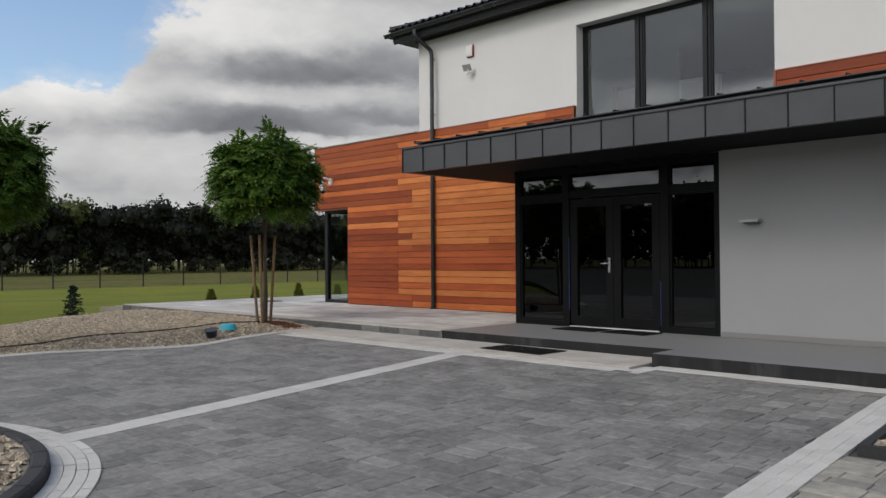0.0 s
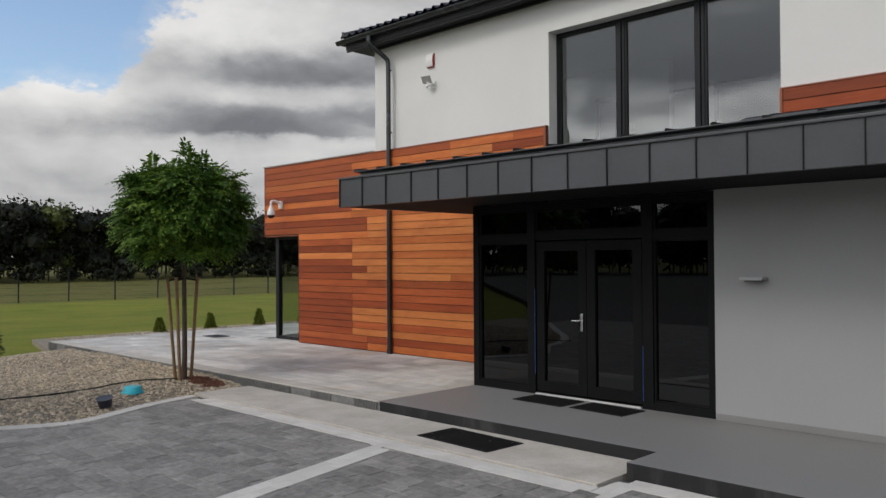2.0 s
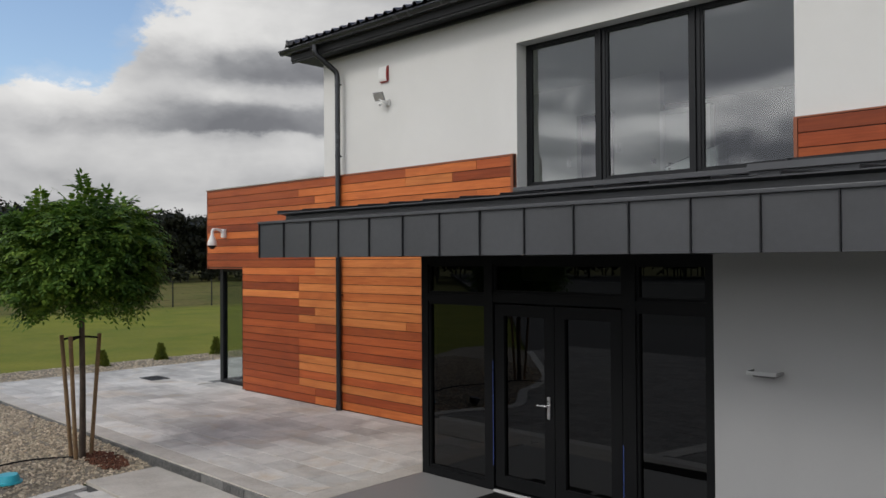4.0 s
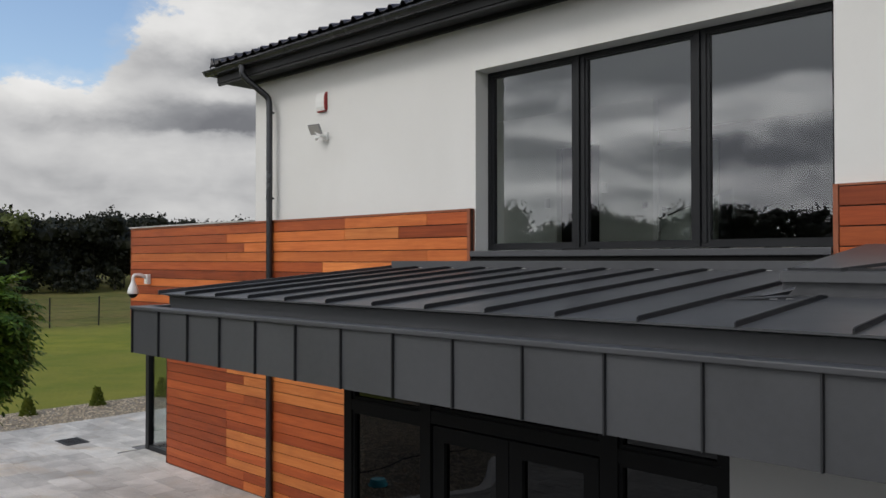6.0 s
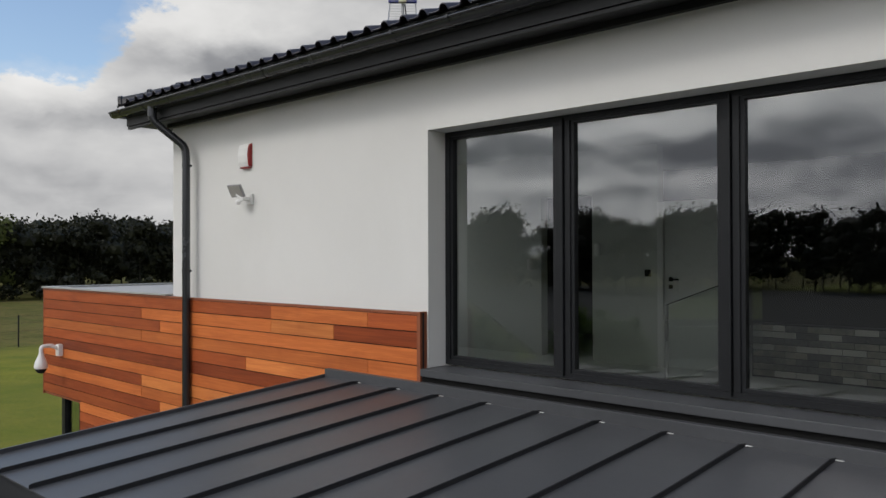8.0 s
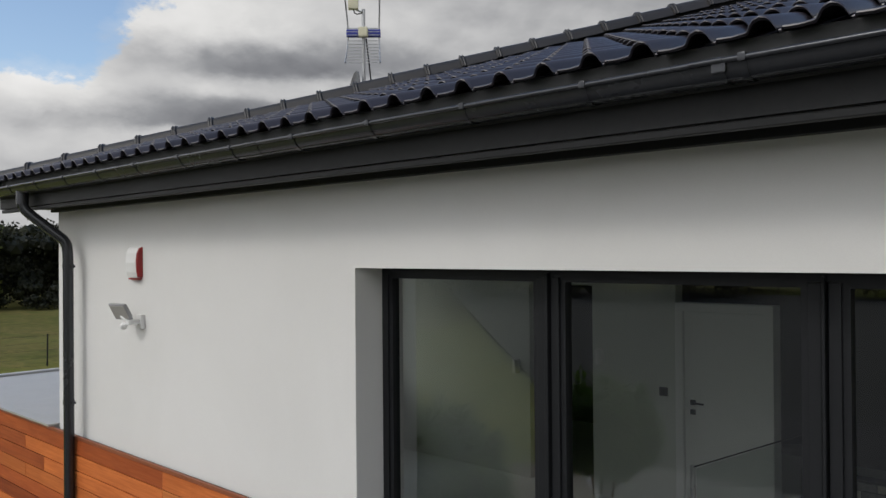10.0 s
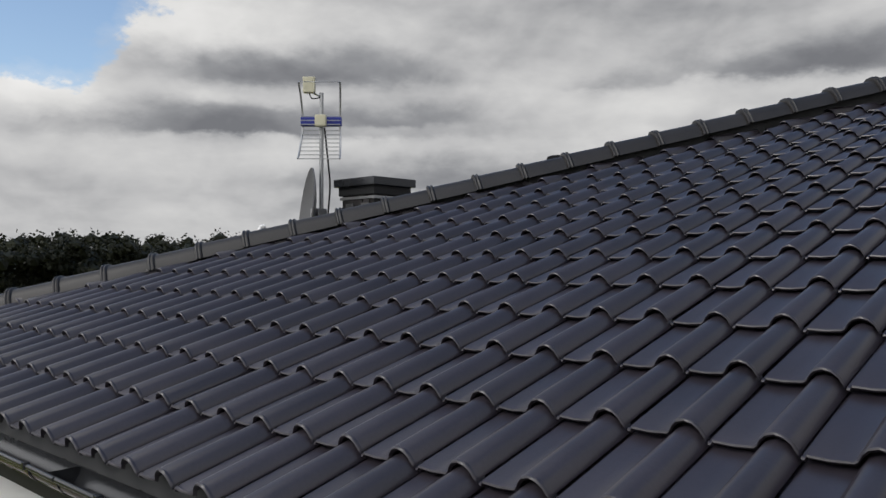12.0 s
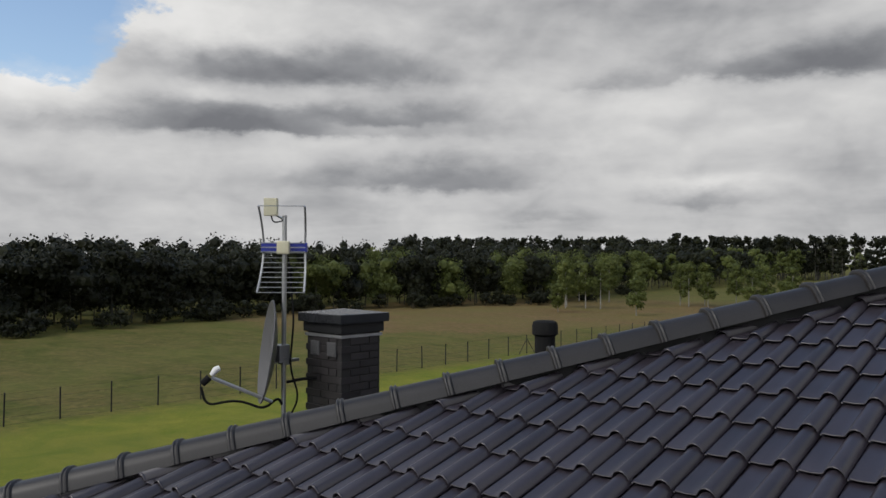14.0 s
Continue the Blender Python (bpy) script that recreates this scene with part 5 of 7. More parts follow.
mat(-5.58, 10.45, 0.82, 0.52, TERR + 0.001, -2)
mat(-4.66, 10.44, 0.80, 0.50, TERR + 0.001, -4)
mat(-5.18, 8.44, 1.12, 0.58, 0.137, -3)
rg_ = random.Random(71)
grit_v, grit_f = [], []
for i in range(34):
    gx, gy, gr = -5.18 + rg_.uniform(-0.52, 0.52), 8.44 + rg_.uniform(-0.25, 0.25), rg_.uniform(0.0025, 0.0055)
    b0 = len(grit_v)
    grit_v += [(gx - gr, gy - gr, 0.153), (gx + gr, gy - gr * 0.6, 0.153), (gx + gr * 0.2, gy + gr, 0.153), (gx, gy, 0.153 + gr)]
    grit_f += [(b0, b0 + 1, b0 + 3), (b0 + 1, b0 + 2, b0 + 3), (b0 + 2, b0, b0 + 3)]
put("mat_grit", raw("mat_grit", grit_v, grit_f, M_STONE), None, None, "pale grit scattered on the black door mat", "grit", kind="stuff")
drain = thing("drain_cover", (-17.3, 12.2, TERR), "dark metal drain grate set into the terrace", "drain")
db_ = boxes((-17.6, 11.99, TERR + 0.001, -17.0, 12.04, TERR + 0.012), (-17.6, 12.38, TERR + 0.001, -17.0, 12.43, TERR + 0.012), (-17.6, 12.04, TERR + 0.001, -17.55, 12.38, TERR + 0.012), (-17.05, 12.04, TERR + 0.001, -17.0, 12.38, TERR + 0.012))
for i in range(10):
    box(db_, -17.54 + i * 0.05, 12.04, TERR + 0.001, -17.515 + i * 0.05, 12.38, TERR + 0.009)
part("grate", db_, M_EDGING, drain)

# ---------------------------------------------------------------- chimney, aerial, dish, vent
CHX0, CHX1, CHY0, CHY1, CHZ0, CHZ1 = (-11.56, -11.0, 16.94, 17.47, 7.3, 8.36)
chim = thing("chimney", ((CHX0 + CHX1) / 2, (CHY0 + CHY1) / 2, CHZ0), "dark brick chimney with a metal cap on the roof", "chimney")
part("core", boxes((CHX0 + 0.012, CHY0 + 0.012, CHZ0 - 0.5, CHX1 - 0.012, CHY1 - 0.012, CHZ1)), M_MORTAR, chim)
brick_me = mesh_of("brick", box(bmesh.new(), -0.119, -0.055, -0.032, 0.119, 0.055, 0.032, bevel=0.003), M_CHIMNEY)
half_me = mesh_of("brick", box(bmesh.new(), -0.055, -0.055, -0.032, 0.055, 0.055, 0.032, bevel=0.003), M_CHIMNEY)
for r in range(14):
    z = CHZ0 - 0.10 + r * 0.076
    for face in range(4):
        L = (CHX1 - CHX0) if face % 2 == 0 else (CHY1 - CHY0)
        u = 0.06 + (0.12 if r % 2 else 0.0)
        while u < L - 0.05:
            half = u + 0.18 > L + 0.002
            uc = min(u, L - 0.055) if half else u + 0.06
            if face == 0:
                m = Matrix.Translation((CHX0 + uc, CHY0 + 0.055, z))
            elif face == 2:
                m = Matrix.Translation((CHX0 + uc, CHY1 - 0.055, z))
            else:
                m = Matrix.Translation((CHX1 - 0.055 if face == 1 else CHX0 + 0.055, CHY0 + uc, z)) @ Matrix.Rotation(radians(90), 4, "Z")
            put("brick", half_me if half else brick_me, chim, m)
            u += 0.248
part("band", boxes((CHX0 - 0.008, CHY0 - 0.008, 8.225, CHX1 + 0.008, CHY1 + 0.008, 8.255)), M_GALV, chim, "bright metal strap")
part("collar", boxes((CHX0 - 0.02, CHY0 - 0.02, 8.27, CHX1 + 0.02, CHY1 + 0.02, 8.37), bevel=0.005), M_DARK, chim, "dark sheet collar")
cap_bm = boxes((CHX0 - 0.06, CHY0 - 0.06, 8.37, CHX1 + 0.06, CHY1 + 0.06, 8.46), bevel=0.006)
cm = ((CHX0 + CHX1) / 2, (CHY0 + CHY1) / 2)
top_v = [cap_bm.verts.new(p) for p in ((CHX0 - 0.05, CHY0 - 0.05, 8.461), (CHX1 + 0.05, CHY0 - 0.05, 8.461), (CHX1 + 0.05, CHY1 + 0.05, 8.461), (CHX0 - 0.05, CHY1 + 0.05, 8.461), (*cm, 8.50))]
for i in range(4):
    cap_bm.faces.new((top_v[i], top_v[(i + 1) % 4], top_v[4]))
part("cap", cap_bm, M_GUTTER, chim, "flat grey metal chimney cap")
for x in (CHX0 + 0.10, CHX0 + 0.36):
    g = boxes((x, CHY0 - 0.018, 8.04, x + 0.13, CHY0 - 0.004, 8.18))
    for i in range(6):
        box(g, x + 0.012, CHY0 - 0.026, 8.05 + i * 0.021, x + 0.118, CHY0 - 0.017, 8.060 + i * 0.021)
    part("vent_grille", g, M_VENT, chim, "grey louvred vent grille")

MX, MY = -11.69, 16.76
mast = thing("tv_aerial", (MX, MY, 7.0), "grid television aerial on a galvanised mast beside the chimney", "aerial")
part("mast", tube(bmesh.new(), [(MX, MY, 6.9), (MX, MY, 9.45)], 0.024, 12), M_GALV, mast, "galvanised mast", True)
for z in (7.25, 7.95):
    part("bracket", boxes((MX - 0.02, MY, z, MX + 0.02, CHY0 - 0.001, z + 0.03), (MX - 0.05, MY - 0.04, z - 0.02, MX + 0.05, MY + 0.04, z + 0.05)), M_GALV, mast)
AR = Matrix.Translation((MX, MY, 9.12)) @ Matrix.Rotation(radians(44), 4, "Z") @ Matrix.Diagonal((0.80, 0.9, 0.90, 1))


def aerial(name, pts, r, material, label=""):
    return part(name, tube(bmesh.new(), [AR @ Vector(p) for p in pts], r, 6), material, mast, label, True)


curve = lambda v: -0.10 - 0.17 * (v / 0.42) ** 2
for u in (-0.26, 0.26):
    aerial("side_rod", [(u * (1 + 0.1 * abs(v) / 0.42), curve(v) + 0.1, v) for v in np.linspace(-0.50, 0.46, 13)], 0.011, M_GALV, "bent reflector edge rod")
for v in (0.46, *np.linspace(-0.50, -0.06, 9)):
    aerial("cross_rod", [(-0.28, curve(v) + 0.1, v), (0.28, curve(v) + 0.1, v)], 0.0045, M_GALV)
bl = box(bmesh.new(), -0.29, -0.045, -0.055, 0.29, 0.045, 0.055, bevel=0.012)
bl.transform(AR)
part("reflector_bar", bl, M_BLUE, mast, "blue plastic cross bar")
cb = box(bmesh.new(), -0.08, -0.12, -0.075, 0.08, -0.02, 0.075, bevel=0.02)
cb.transform(AR)
part("dipole_box", cb, M_CREAM, mast, "cream junction box")
for v in (-0.05, 0.0, 0.05):
    aerial("dipole", [(-0.28, -0.10, v), (0.28, -0.10, v)], 0.006, M_GALV)
am = box(bmesh.new(), -0.085, -0.05, -0.10, 0.085, 0.05, 0.10, bevel=0.010)
am.transform(AR @ Matrix.Translation((-0.17, -0.02, 0.46)))
part("amplifier", am, M_CREAM, mast, "cream amplifier box")
part("cable", tube(bmesh.new(), bend([AR @ Vector(p) for p in ((-0.17, -0.02, 0.37), (-0.14, -0.03, 0.28), (-0.02, -0.02, 0.30), (0.0, -0.01, 0.36))], 0.05), 0.007, 6), M_BLACK, mast, "black cable", True)
part("boom", tube(bmesh.new(), [(MX, MY, 9.40), (MX - 0.12, MY - 0.05, 9.47)], 0.012, 6), M_GALV, mast, "", True)
cab = [(MX + 0.03, MY + 0.02, 9.05), (MX + 0.10, MY + 0.05, 8.4), (MX + 0.06, MY + 0.03, 7.9), (MX + 0.16, MY + 0.08, 7.6), (MX + 0.06, MY, 7.35), (MX + 0.20, MY + 0.1, 7.28), (MX + 0.1, MY + 0.15, 7.05)]
part("cable", tube(bmesh.new(), bend(cab, 0.12, 5), 0.010, 6), M_BLACK, mast, "loose black cable", True)
cab2 = [(MX + 0.03, MY + 0.02, 7.75), (MX + 0.22, MY + 0.12, 7.80), (MX + 0.42, MY + 0.28, 7.80), (MX + 0.36, MY + 0.30, 7.7)]
part("cable", tube(bmesh.new(), bend(cab2, 0.1, 5), 0.016, 6), M_BLACK, mast, "thick black cable into the chimney", True)

dish = thing("satellite_dish", (MX, MY, 7.3), "grey satellite dish on the aerial mast", "satellite dish")
DC = Vector((MX - 0.02, MY - 0.10, 8.06))
D_AX = Vector((-0.47, -0.88, 0.12)).normalized()
side = D_AX.cross(Vector((0, 0, 1))).normalized()
upv = side.cross(D_AX)
dbm = bmesh.new()
rings = []
for rr in np.linspace(0, 1, 8):
    ring = []
    for k_ in range(32):
        a_ = 2 * math.pi * k_ / 32
        p = DC + side * (0.42 * rr * math.cos(a_)) + upv * (0.52 * rr * math.sin(a_)) + D_AX * (0.09 * rr * rr)
        ring.append(dbm.verts.new(p))
    rings.append(ring)
for a_, b_ in zip(rings, rings[1:]):
    for k_ in range(32):
        dbm.faces.new((a_[k_], a_[(k_ + 1) % 32], b_[(k_ + 1) % 32], b_[k_]))
bmesh.ops.remove_doubles(dbm, verts=dbm.verts, dist=0.001)
r = bmesh.ops.solidify(dbm, geom=list(dbm.faces), thickness=0.012)
part("reflector", dbm, M_DISH, dish, "grey oval reflector", True)
low_p = DC - upv * 0.50 + D_AX * 0.06
lnb_p = DC - upv * 0.30 + D_AX * 0.58
part("feed_arm", tube(bmesh.new(), [low_p - D_AX * 0.1, lnb_p], 0.018, 8), M_GALV, dish, "grey feed arm", True)
part("lnb", tube(bmesh.new(), [lnb_p + Vector((0, 0, 0.02)), lnb_p + Vector((0, 0, 0.08)) - D_AX * 0.04, lnb_p + Vector((0, 0, 0.10)) - D_AX * 0.08], 0.03, 12, True, [0.024, 0.034, 0.028]), M_PLASTIC, dish, "white receiver head", True)
part("lnb", tube(bmesh.new(), [lnb_p + D_AX * 0.02, lnb_p + D_AX * 0.09 - Vector((0, 0, 0.07))], 0.035, 12), M_BLACK, dish, "black connector block", True)
part("cable", tube(bmesh.new(), bend([lnb_p + D_AX * 0.1 - Vector((0, 0, 0.1)), lnb_p + D_AX * 0.05 - Vector((0, 0, 0.28)), lnb_p - D_AX * 0.25 - Vector((0, 0, 0.20)), low_p - D_AX * 0.02 - Vector((0, 0, 0.08)), low_p - D_AX * 0.16 + Vector((0, 0, 0.05)), (MX, MY, 7.5)], 0.15, 6), 0.014, 6), M_BLACK, dish, "hanging black cable", True)
part("back_mount", boxes((MX - 0.10, MY - 0.08, 7.95, MX + 0.04, MY + 0.05, 8.13), bevel=0.01), M_GALV, dish)

VX, VY = -8.78, 17.22
vent = thing("roof_vent", (VX, VY, 7.6), "dark roof vent pipe with a flat cowl", "vent pipe")
part("pipe", tube(bmesh.new(), [(VX, VY, 7.6), (VX, VY, 8.40)], 0.085, 18, True, [0.088, 0.084]), M_BLACK, vent, "", True)
part("cowl", tube(bmesh.new(), [(VX, VY, 8.385), (VX, VY, 8.40), (VX, VY, 8.47), (VX, VY, 8.50), (VX, VY, 8.51)], 0.13, 20, True, [0.086, 0.106, 0.106, 0.096, 0.07]), M_BLACK, vent, "flat dark cowl", True)


# ---------------------------------------------------------------- trees
def leaf_spray(rg, origin, way, length, vs, fs, pairs=6, droop=0.5):
    """A feathered leaf: pairs of narrow leaflets along an arching, drooping stalk."""
    way = way.normalized()
    side = way.cross(Vector((rg.uniform(-0.25, 0.25), rg.uniform(-0.25, 0.25), 1))).normalized()
    for i in range(pairs + 1):
        t = (i + 1.4) / (pairs + 1.4)
        c = origin + way * (length * t) - Vector((0, 0, length * droop * t * t))
        run = (way - Vector((0, 0, 2 * droop * t))).normalized()
        nrm = side.cross(run).normalized()
        for s in ((side, -side) if i < pairs else (run,)):
            d = (s + run * 0.5 - Vector((0, 0, rg.uniform(0.05, 0.45)))).normalized() if s is not run else run
            L = length * rg.uniform(0.26, 0.36) * (1.0 - 0.25 * abs(t - 0.5))
            w_ = d.cross(nrm + Vector((rg.gauss(0, 0.2), rg.gauss(0, 0.2), 0))).normalized() * (L * rg.uniform(0.19, 0.25))
            b0 = len(vs)
            vs += [c, c + d * (L * 0.45) + w_, c + d * L, c + d * (L * 0.45) - w_]
            fs.append((b0, b0 + 1, b0 + 2, b0 + 3))


def crown_mesh(seed, boughs, R, H, zc):
    """Boughs in loose tiers, each a tuft of arching feathered leaves; the underside is flat, the outline ragged."""
    rg = random.Random(seed)
    vs, fs = [], []
    for i in range(boughs):
        u = 1 - 1.9 * (i + 0.5) / boughs
        a = i * 2.39996 + rg.gauss(0, 0.2)
        flat = max(1 - abs(u) ** 2.8, 0.0) ** (1 / 2.4)
        d = Vector((flat * math.cos(a), flat * math.sin(a), u))
        inner = i % 3 == 2
        k = rg.uniform(0.40, 0.66) if inner else 0.80 + 0.16 * noise.noise(d * 2.0 + Vector((seed, 0, 0))) + rg.gauss(0, 0.05)
        c = Vector((d.x * R * k, d.y * R * k, zc + max(u, -0.90) * H * k + rg.gauss(0, 0.02)))
        out = Vector((d.x, d.y, 0.0)) + Vector((rg.gauss(0, 0.15), rg.gauss(0, 0.15), 0))
        for j in range(rg.randint(15, 23)):
            b = j * 2.39996 + rg.gauss(0, 0.4)
            way = Vector((math.cos(b), math.sin(b), 0.0)) * 0.75 + out * 0.75 + Vector((0, 0, rg.uniform(0.05, 0.75) * (0.5 + max(u, 0.0))))
            base = c + Vector((rg.gauss(0, 0.05), rg.gauss(0, 0.05), rg.gauss(0, 0.045)))
            leaf_spray(rg, base, way, rg.uniform(0.20, 0.34), vs, fs, 5, rg.uniform(0.30, 0.75))
        if u > 0.25 and not inner and rg.random() < 0.35:
            for j in range(4):
                leaf_spray(rg, c + d * 0.10, Vector((d.x * 0.6 + rg.gauss(0, 0.35), d.y * 0.6 + rg.gauss(0, 0.35), 1.0)), rg.uniform(0.28, 0.42), vs, fs, 6, rg.uniform(0.2, 0.5))
    return raw("crown", vs, fs, M_LEAF)


def garden_tree(at, seed, label, lift=2.82):
    x, y, z = at
    ob = thing("garden_tree", at, label, "tree", "round-crowned trees in the gravel bed")
    rg = random.Random(seed)
    tr = [(0, 0, -0.1), (0.01, 0.01, 0.5), (-0.015, 0.02, 1.1), (0.01, 0.0, 1.75), (0.0, 0.0, 2.15)]
    part("trunk", tube(bmesh.new(), [(x + a, y + b, z + c) for a, b, c in tr], 0.04, 10, True, [0.052, 0.044, 0.040, 0.038, 0.036]), M_BARK, ob, "slim dark trunk", True)
    lb = bmesh.new()
    for i in range(16):
        a = i * 2.399
        t = rg.uniform(0.3, 0.75)
        tip = Vector((x + math.cos(a) * t, y + math.sin(a) * t, z + rg.uniform(2.3, 3.5)))
        base = Vector((x, y, z + 1.95 + 0.02 * i))
        mid = base.lerp(tip, 0.5) + Vector((0, 0, rg.uniform(0.05, 0.25)))
        tube(lb, [base, mid, tip], 0.02, 6, True, [0.024, 0.014, 0.004])
    part("limbs", lb, M_BARK, ob, "", True)
    put("crown", crown_mesh(seed, 265, 1.04, 0.90, -0.04), ob, Matrix.Translation((x, y, z + lift)), "dense round crown of feathered green leaves")
    for i in range(3):
        a = radians((236, 306, 96)[i])
        b0, t0 = (x + 0.13 * math.cos(a), y + 0.13 * math.sin(a), z - 0.05), (x + 0.26 * math.cos(a), y + 0.26 * math.sin(a), z + 1.73)
        part("stake", tube(bmesh.new(), [b0, t0], 0.028, 10), M_STAKE, ob, "brown wooden support stake", True)
        part("tie", tube(bmesh.new(), [(t0[0], t0[1], t0[2] - 0.06), (x, y, t0[2] - 0.02)], 0.014, 6), M_BLACK, ob, "black tie band", True)
    return ob


garden_tree((-11.44, 8.28, 0.17), 3, "round-crowned garden tree held by three wooden stakes in gravel")
garden_tree((-11.75, 3.25, 0.14), 8, "round-crowned garden tree in gravel near the lawn", 2.62)


def cone_shrub(at, h, r, material, seed, name, label, category, group, n=700, layered=False):
    x, y, z = at
    ob = thing(name, at, label, category, group)
    rg = random.Random(seed)
    part("trunk", tube(bmesh.new(), [(x, y, z - 0.1), (x, y, z + h * 0.9)], 0.02, 6, True, [0.025, 0.006]), M_BARK, ob)
    vs, fs = [], []
    for i in range(n):
        t = rg.random() ** 1.15
        a = rg.random() * 6.283
        tier = (0.62 + 0.38 * (1 - (t * 7) % 1)) if layered else 1.0
        rad = r * (1 - t) ** 1.05 * tier * rg.uniform(0.55, 1.0) + 0.01
        p = Vector((x + math.cos(a) * rad, y + math.sin(a) * rad, z + 0.03 + t * h))
        d = Vector((math.cos(a), math.sin(a), rg.uniform(-0.3, 0.4) if layered else rg.uniform(0.4, 1.4))).normalized()
        w_ = d.cross(Vector((rg.gauss(0, 1), rg.gauss(0, 1), rg.gauss(0, 1)))).normalized() * 0.025
        L = rg.uniform(0.07, 0.13)
        b0 = len(vs)
        vs += [p, p + d * L * 0.5 + w_, p + d * L, p + d * L * 0.5 - w_]
        fs.append((b0, b0 + 1, b0 + 2, b0 + 3))
    put("foliage", raw("foliage", vs, fs, material), ob)
    return ob


for i, (x, y) in enumerate(((-22.0, 13.0), (-22.1, 14.75), (-22.05, 16.5), (-22.1, 18.3), (-22.1, 20.1))):
    cone_shrub((x, y, land(x, y)), 0.50 + 0.05 * (i % 3), 0.17, M_THUJA, 40 + i, "dwarf_conifer", "small cone-shaped yellow-green conifer in a gravel strip", "conifer", "conifers along the terrace")


def young_spruce(x, y, z, h, reach, seed):
    """A leader with whorls of drooping, needled branches."""
    ob = thing("young_spruce", (x, y, z), "young blue-green spruce at the edge of the gravel", "spruce")
    rg = random.Random(seed)
    part("trunk", tube(bmesh.new(), [(x, y, z - 0.1), (x, y, z + h * 0.97)], 0.02, 6, True, [0.022, 0.005]), M_BARK, ob)
    vs, fs = [], []
    for k in range(9):
        for b in range(7):
            t = min(max(k / 9.5 + rg.uniform(-0.05, 0.05), 0.0), 0.95)
            a = 0.9 * k + b * 0.898 + rg.gauss(0, 0.2)
            out = reach * (1 - t) ** 0.8 * rg.uniform(0.65, 1.1)
            for i in range(40):
                u = (i + rg.random()) / 40
                p = Vector((x + math.cos(a) * out * u, y + math.sin(a) * out * u, z + 0.06 + t * h - 0.10 * u * out + 0.10 * out * u * u))
                d = Vector((math.cos(a) + rg.gauss(0, 0.6), math.sin(a) + rg.gauss(0, 0.6), rg.gauss(0.1, 0.5))).normalized()
                w_ = d.cross(Vector((rg.gauss(0, 1), rg.gauss(0, 1), 1))).normalized() * 0.012
                L = rg.uniform(0.04, 0.075)
                b0 = len(vs)
                vs += [p, p + d * L * 0.5 + w_, p + d * L, p + d * L * 0.5 - w_]
                fs.append((b0, b0 + 1, b0 + 2, b0 + 3))
    put("foliage", raw("foliage", vs, fs, M_SPRUCE), ob)


young_spruce(-19.75, 7.75, -0.05, 0.86, 0.32, 77)

# ---------------------------------------------------------------- woods
def wood_arrays():
    return {"pine": [], "birch": [], "trunk": ([], [])}


def leaf_quads(name, blocks, material):
    """One mesh of loose leaf clumps (four corners each) and the rounded masses under them (three corners a face)."""
    four = np.concatenate([b for b in blocks if b.shape[1] == 4]).reshape(-1, 3)
    three = np.concatenate([b for b in blocks if b.shape[1] == 3]).reshape(-1, 3)
    v = np.concatenate([four, three]).astype(np.float32)
    n4, n3 = len(four) // 4, len(three) // 3
    me = bpy.data.meshes.new(name)
    me.vertices.add(len(v))
    me.vertices.foreach_set("co", v.ravel())
    me.loops.add(len(v))
    me.loops.foreach_set("vertex_index", np.arange(len(v), dtype=np.int32))
    me.polygons.add(n4 + n3)
    me.polygons.foreach_set("loop_start", np.concatenate([np.arange(0, 4 * n4, 4), 4 * n4 + np.arange(0, 3 * n3, 3)]).astype(np.int32))
    me.materials.append(material)
    me.update(calc_edges=True)
    me.validate()
    return me


ico = bmesh.new()
bmesh.ops.create_icosphere(ico, subdivisions=1, radius=1.0)
ICO = np.array([[tuple(v.co) for v in f.verts] for f in ico.faces])
ico.free()


def unit(a):
    return a / np.maximum(np.linalg.norm(a, axis=1, keepdims=True), 1e-6)


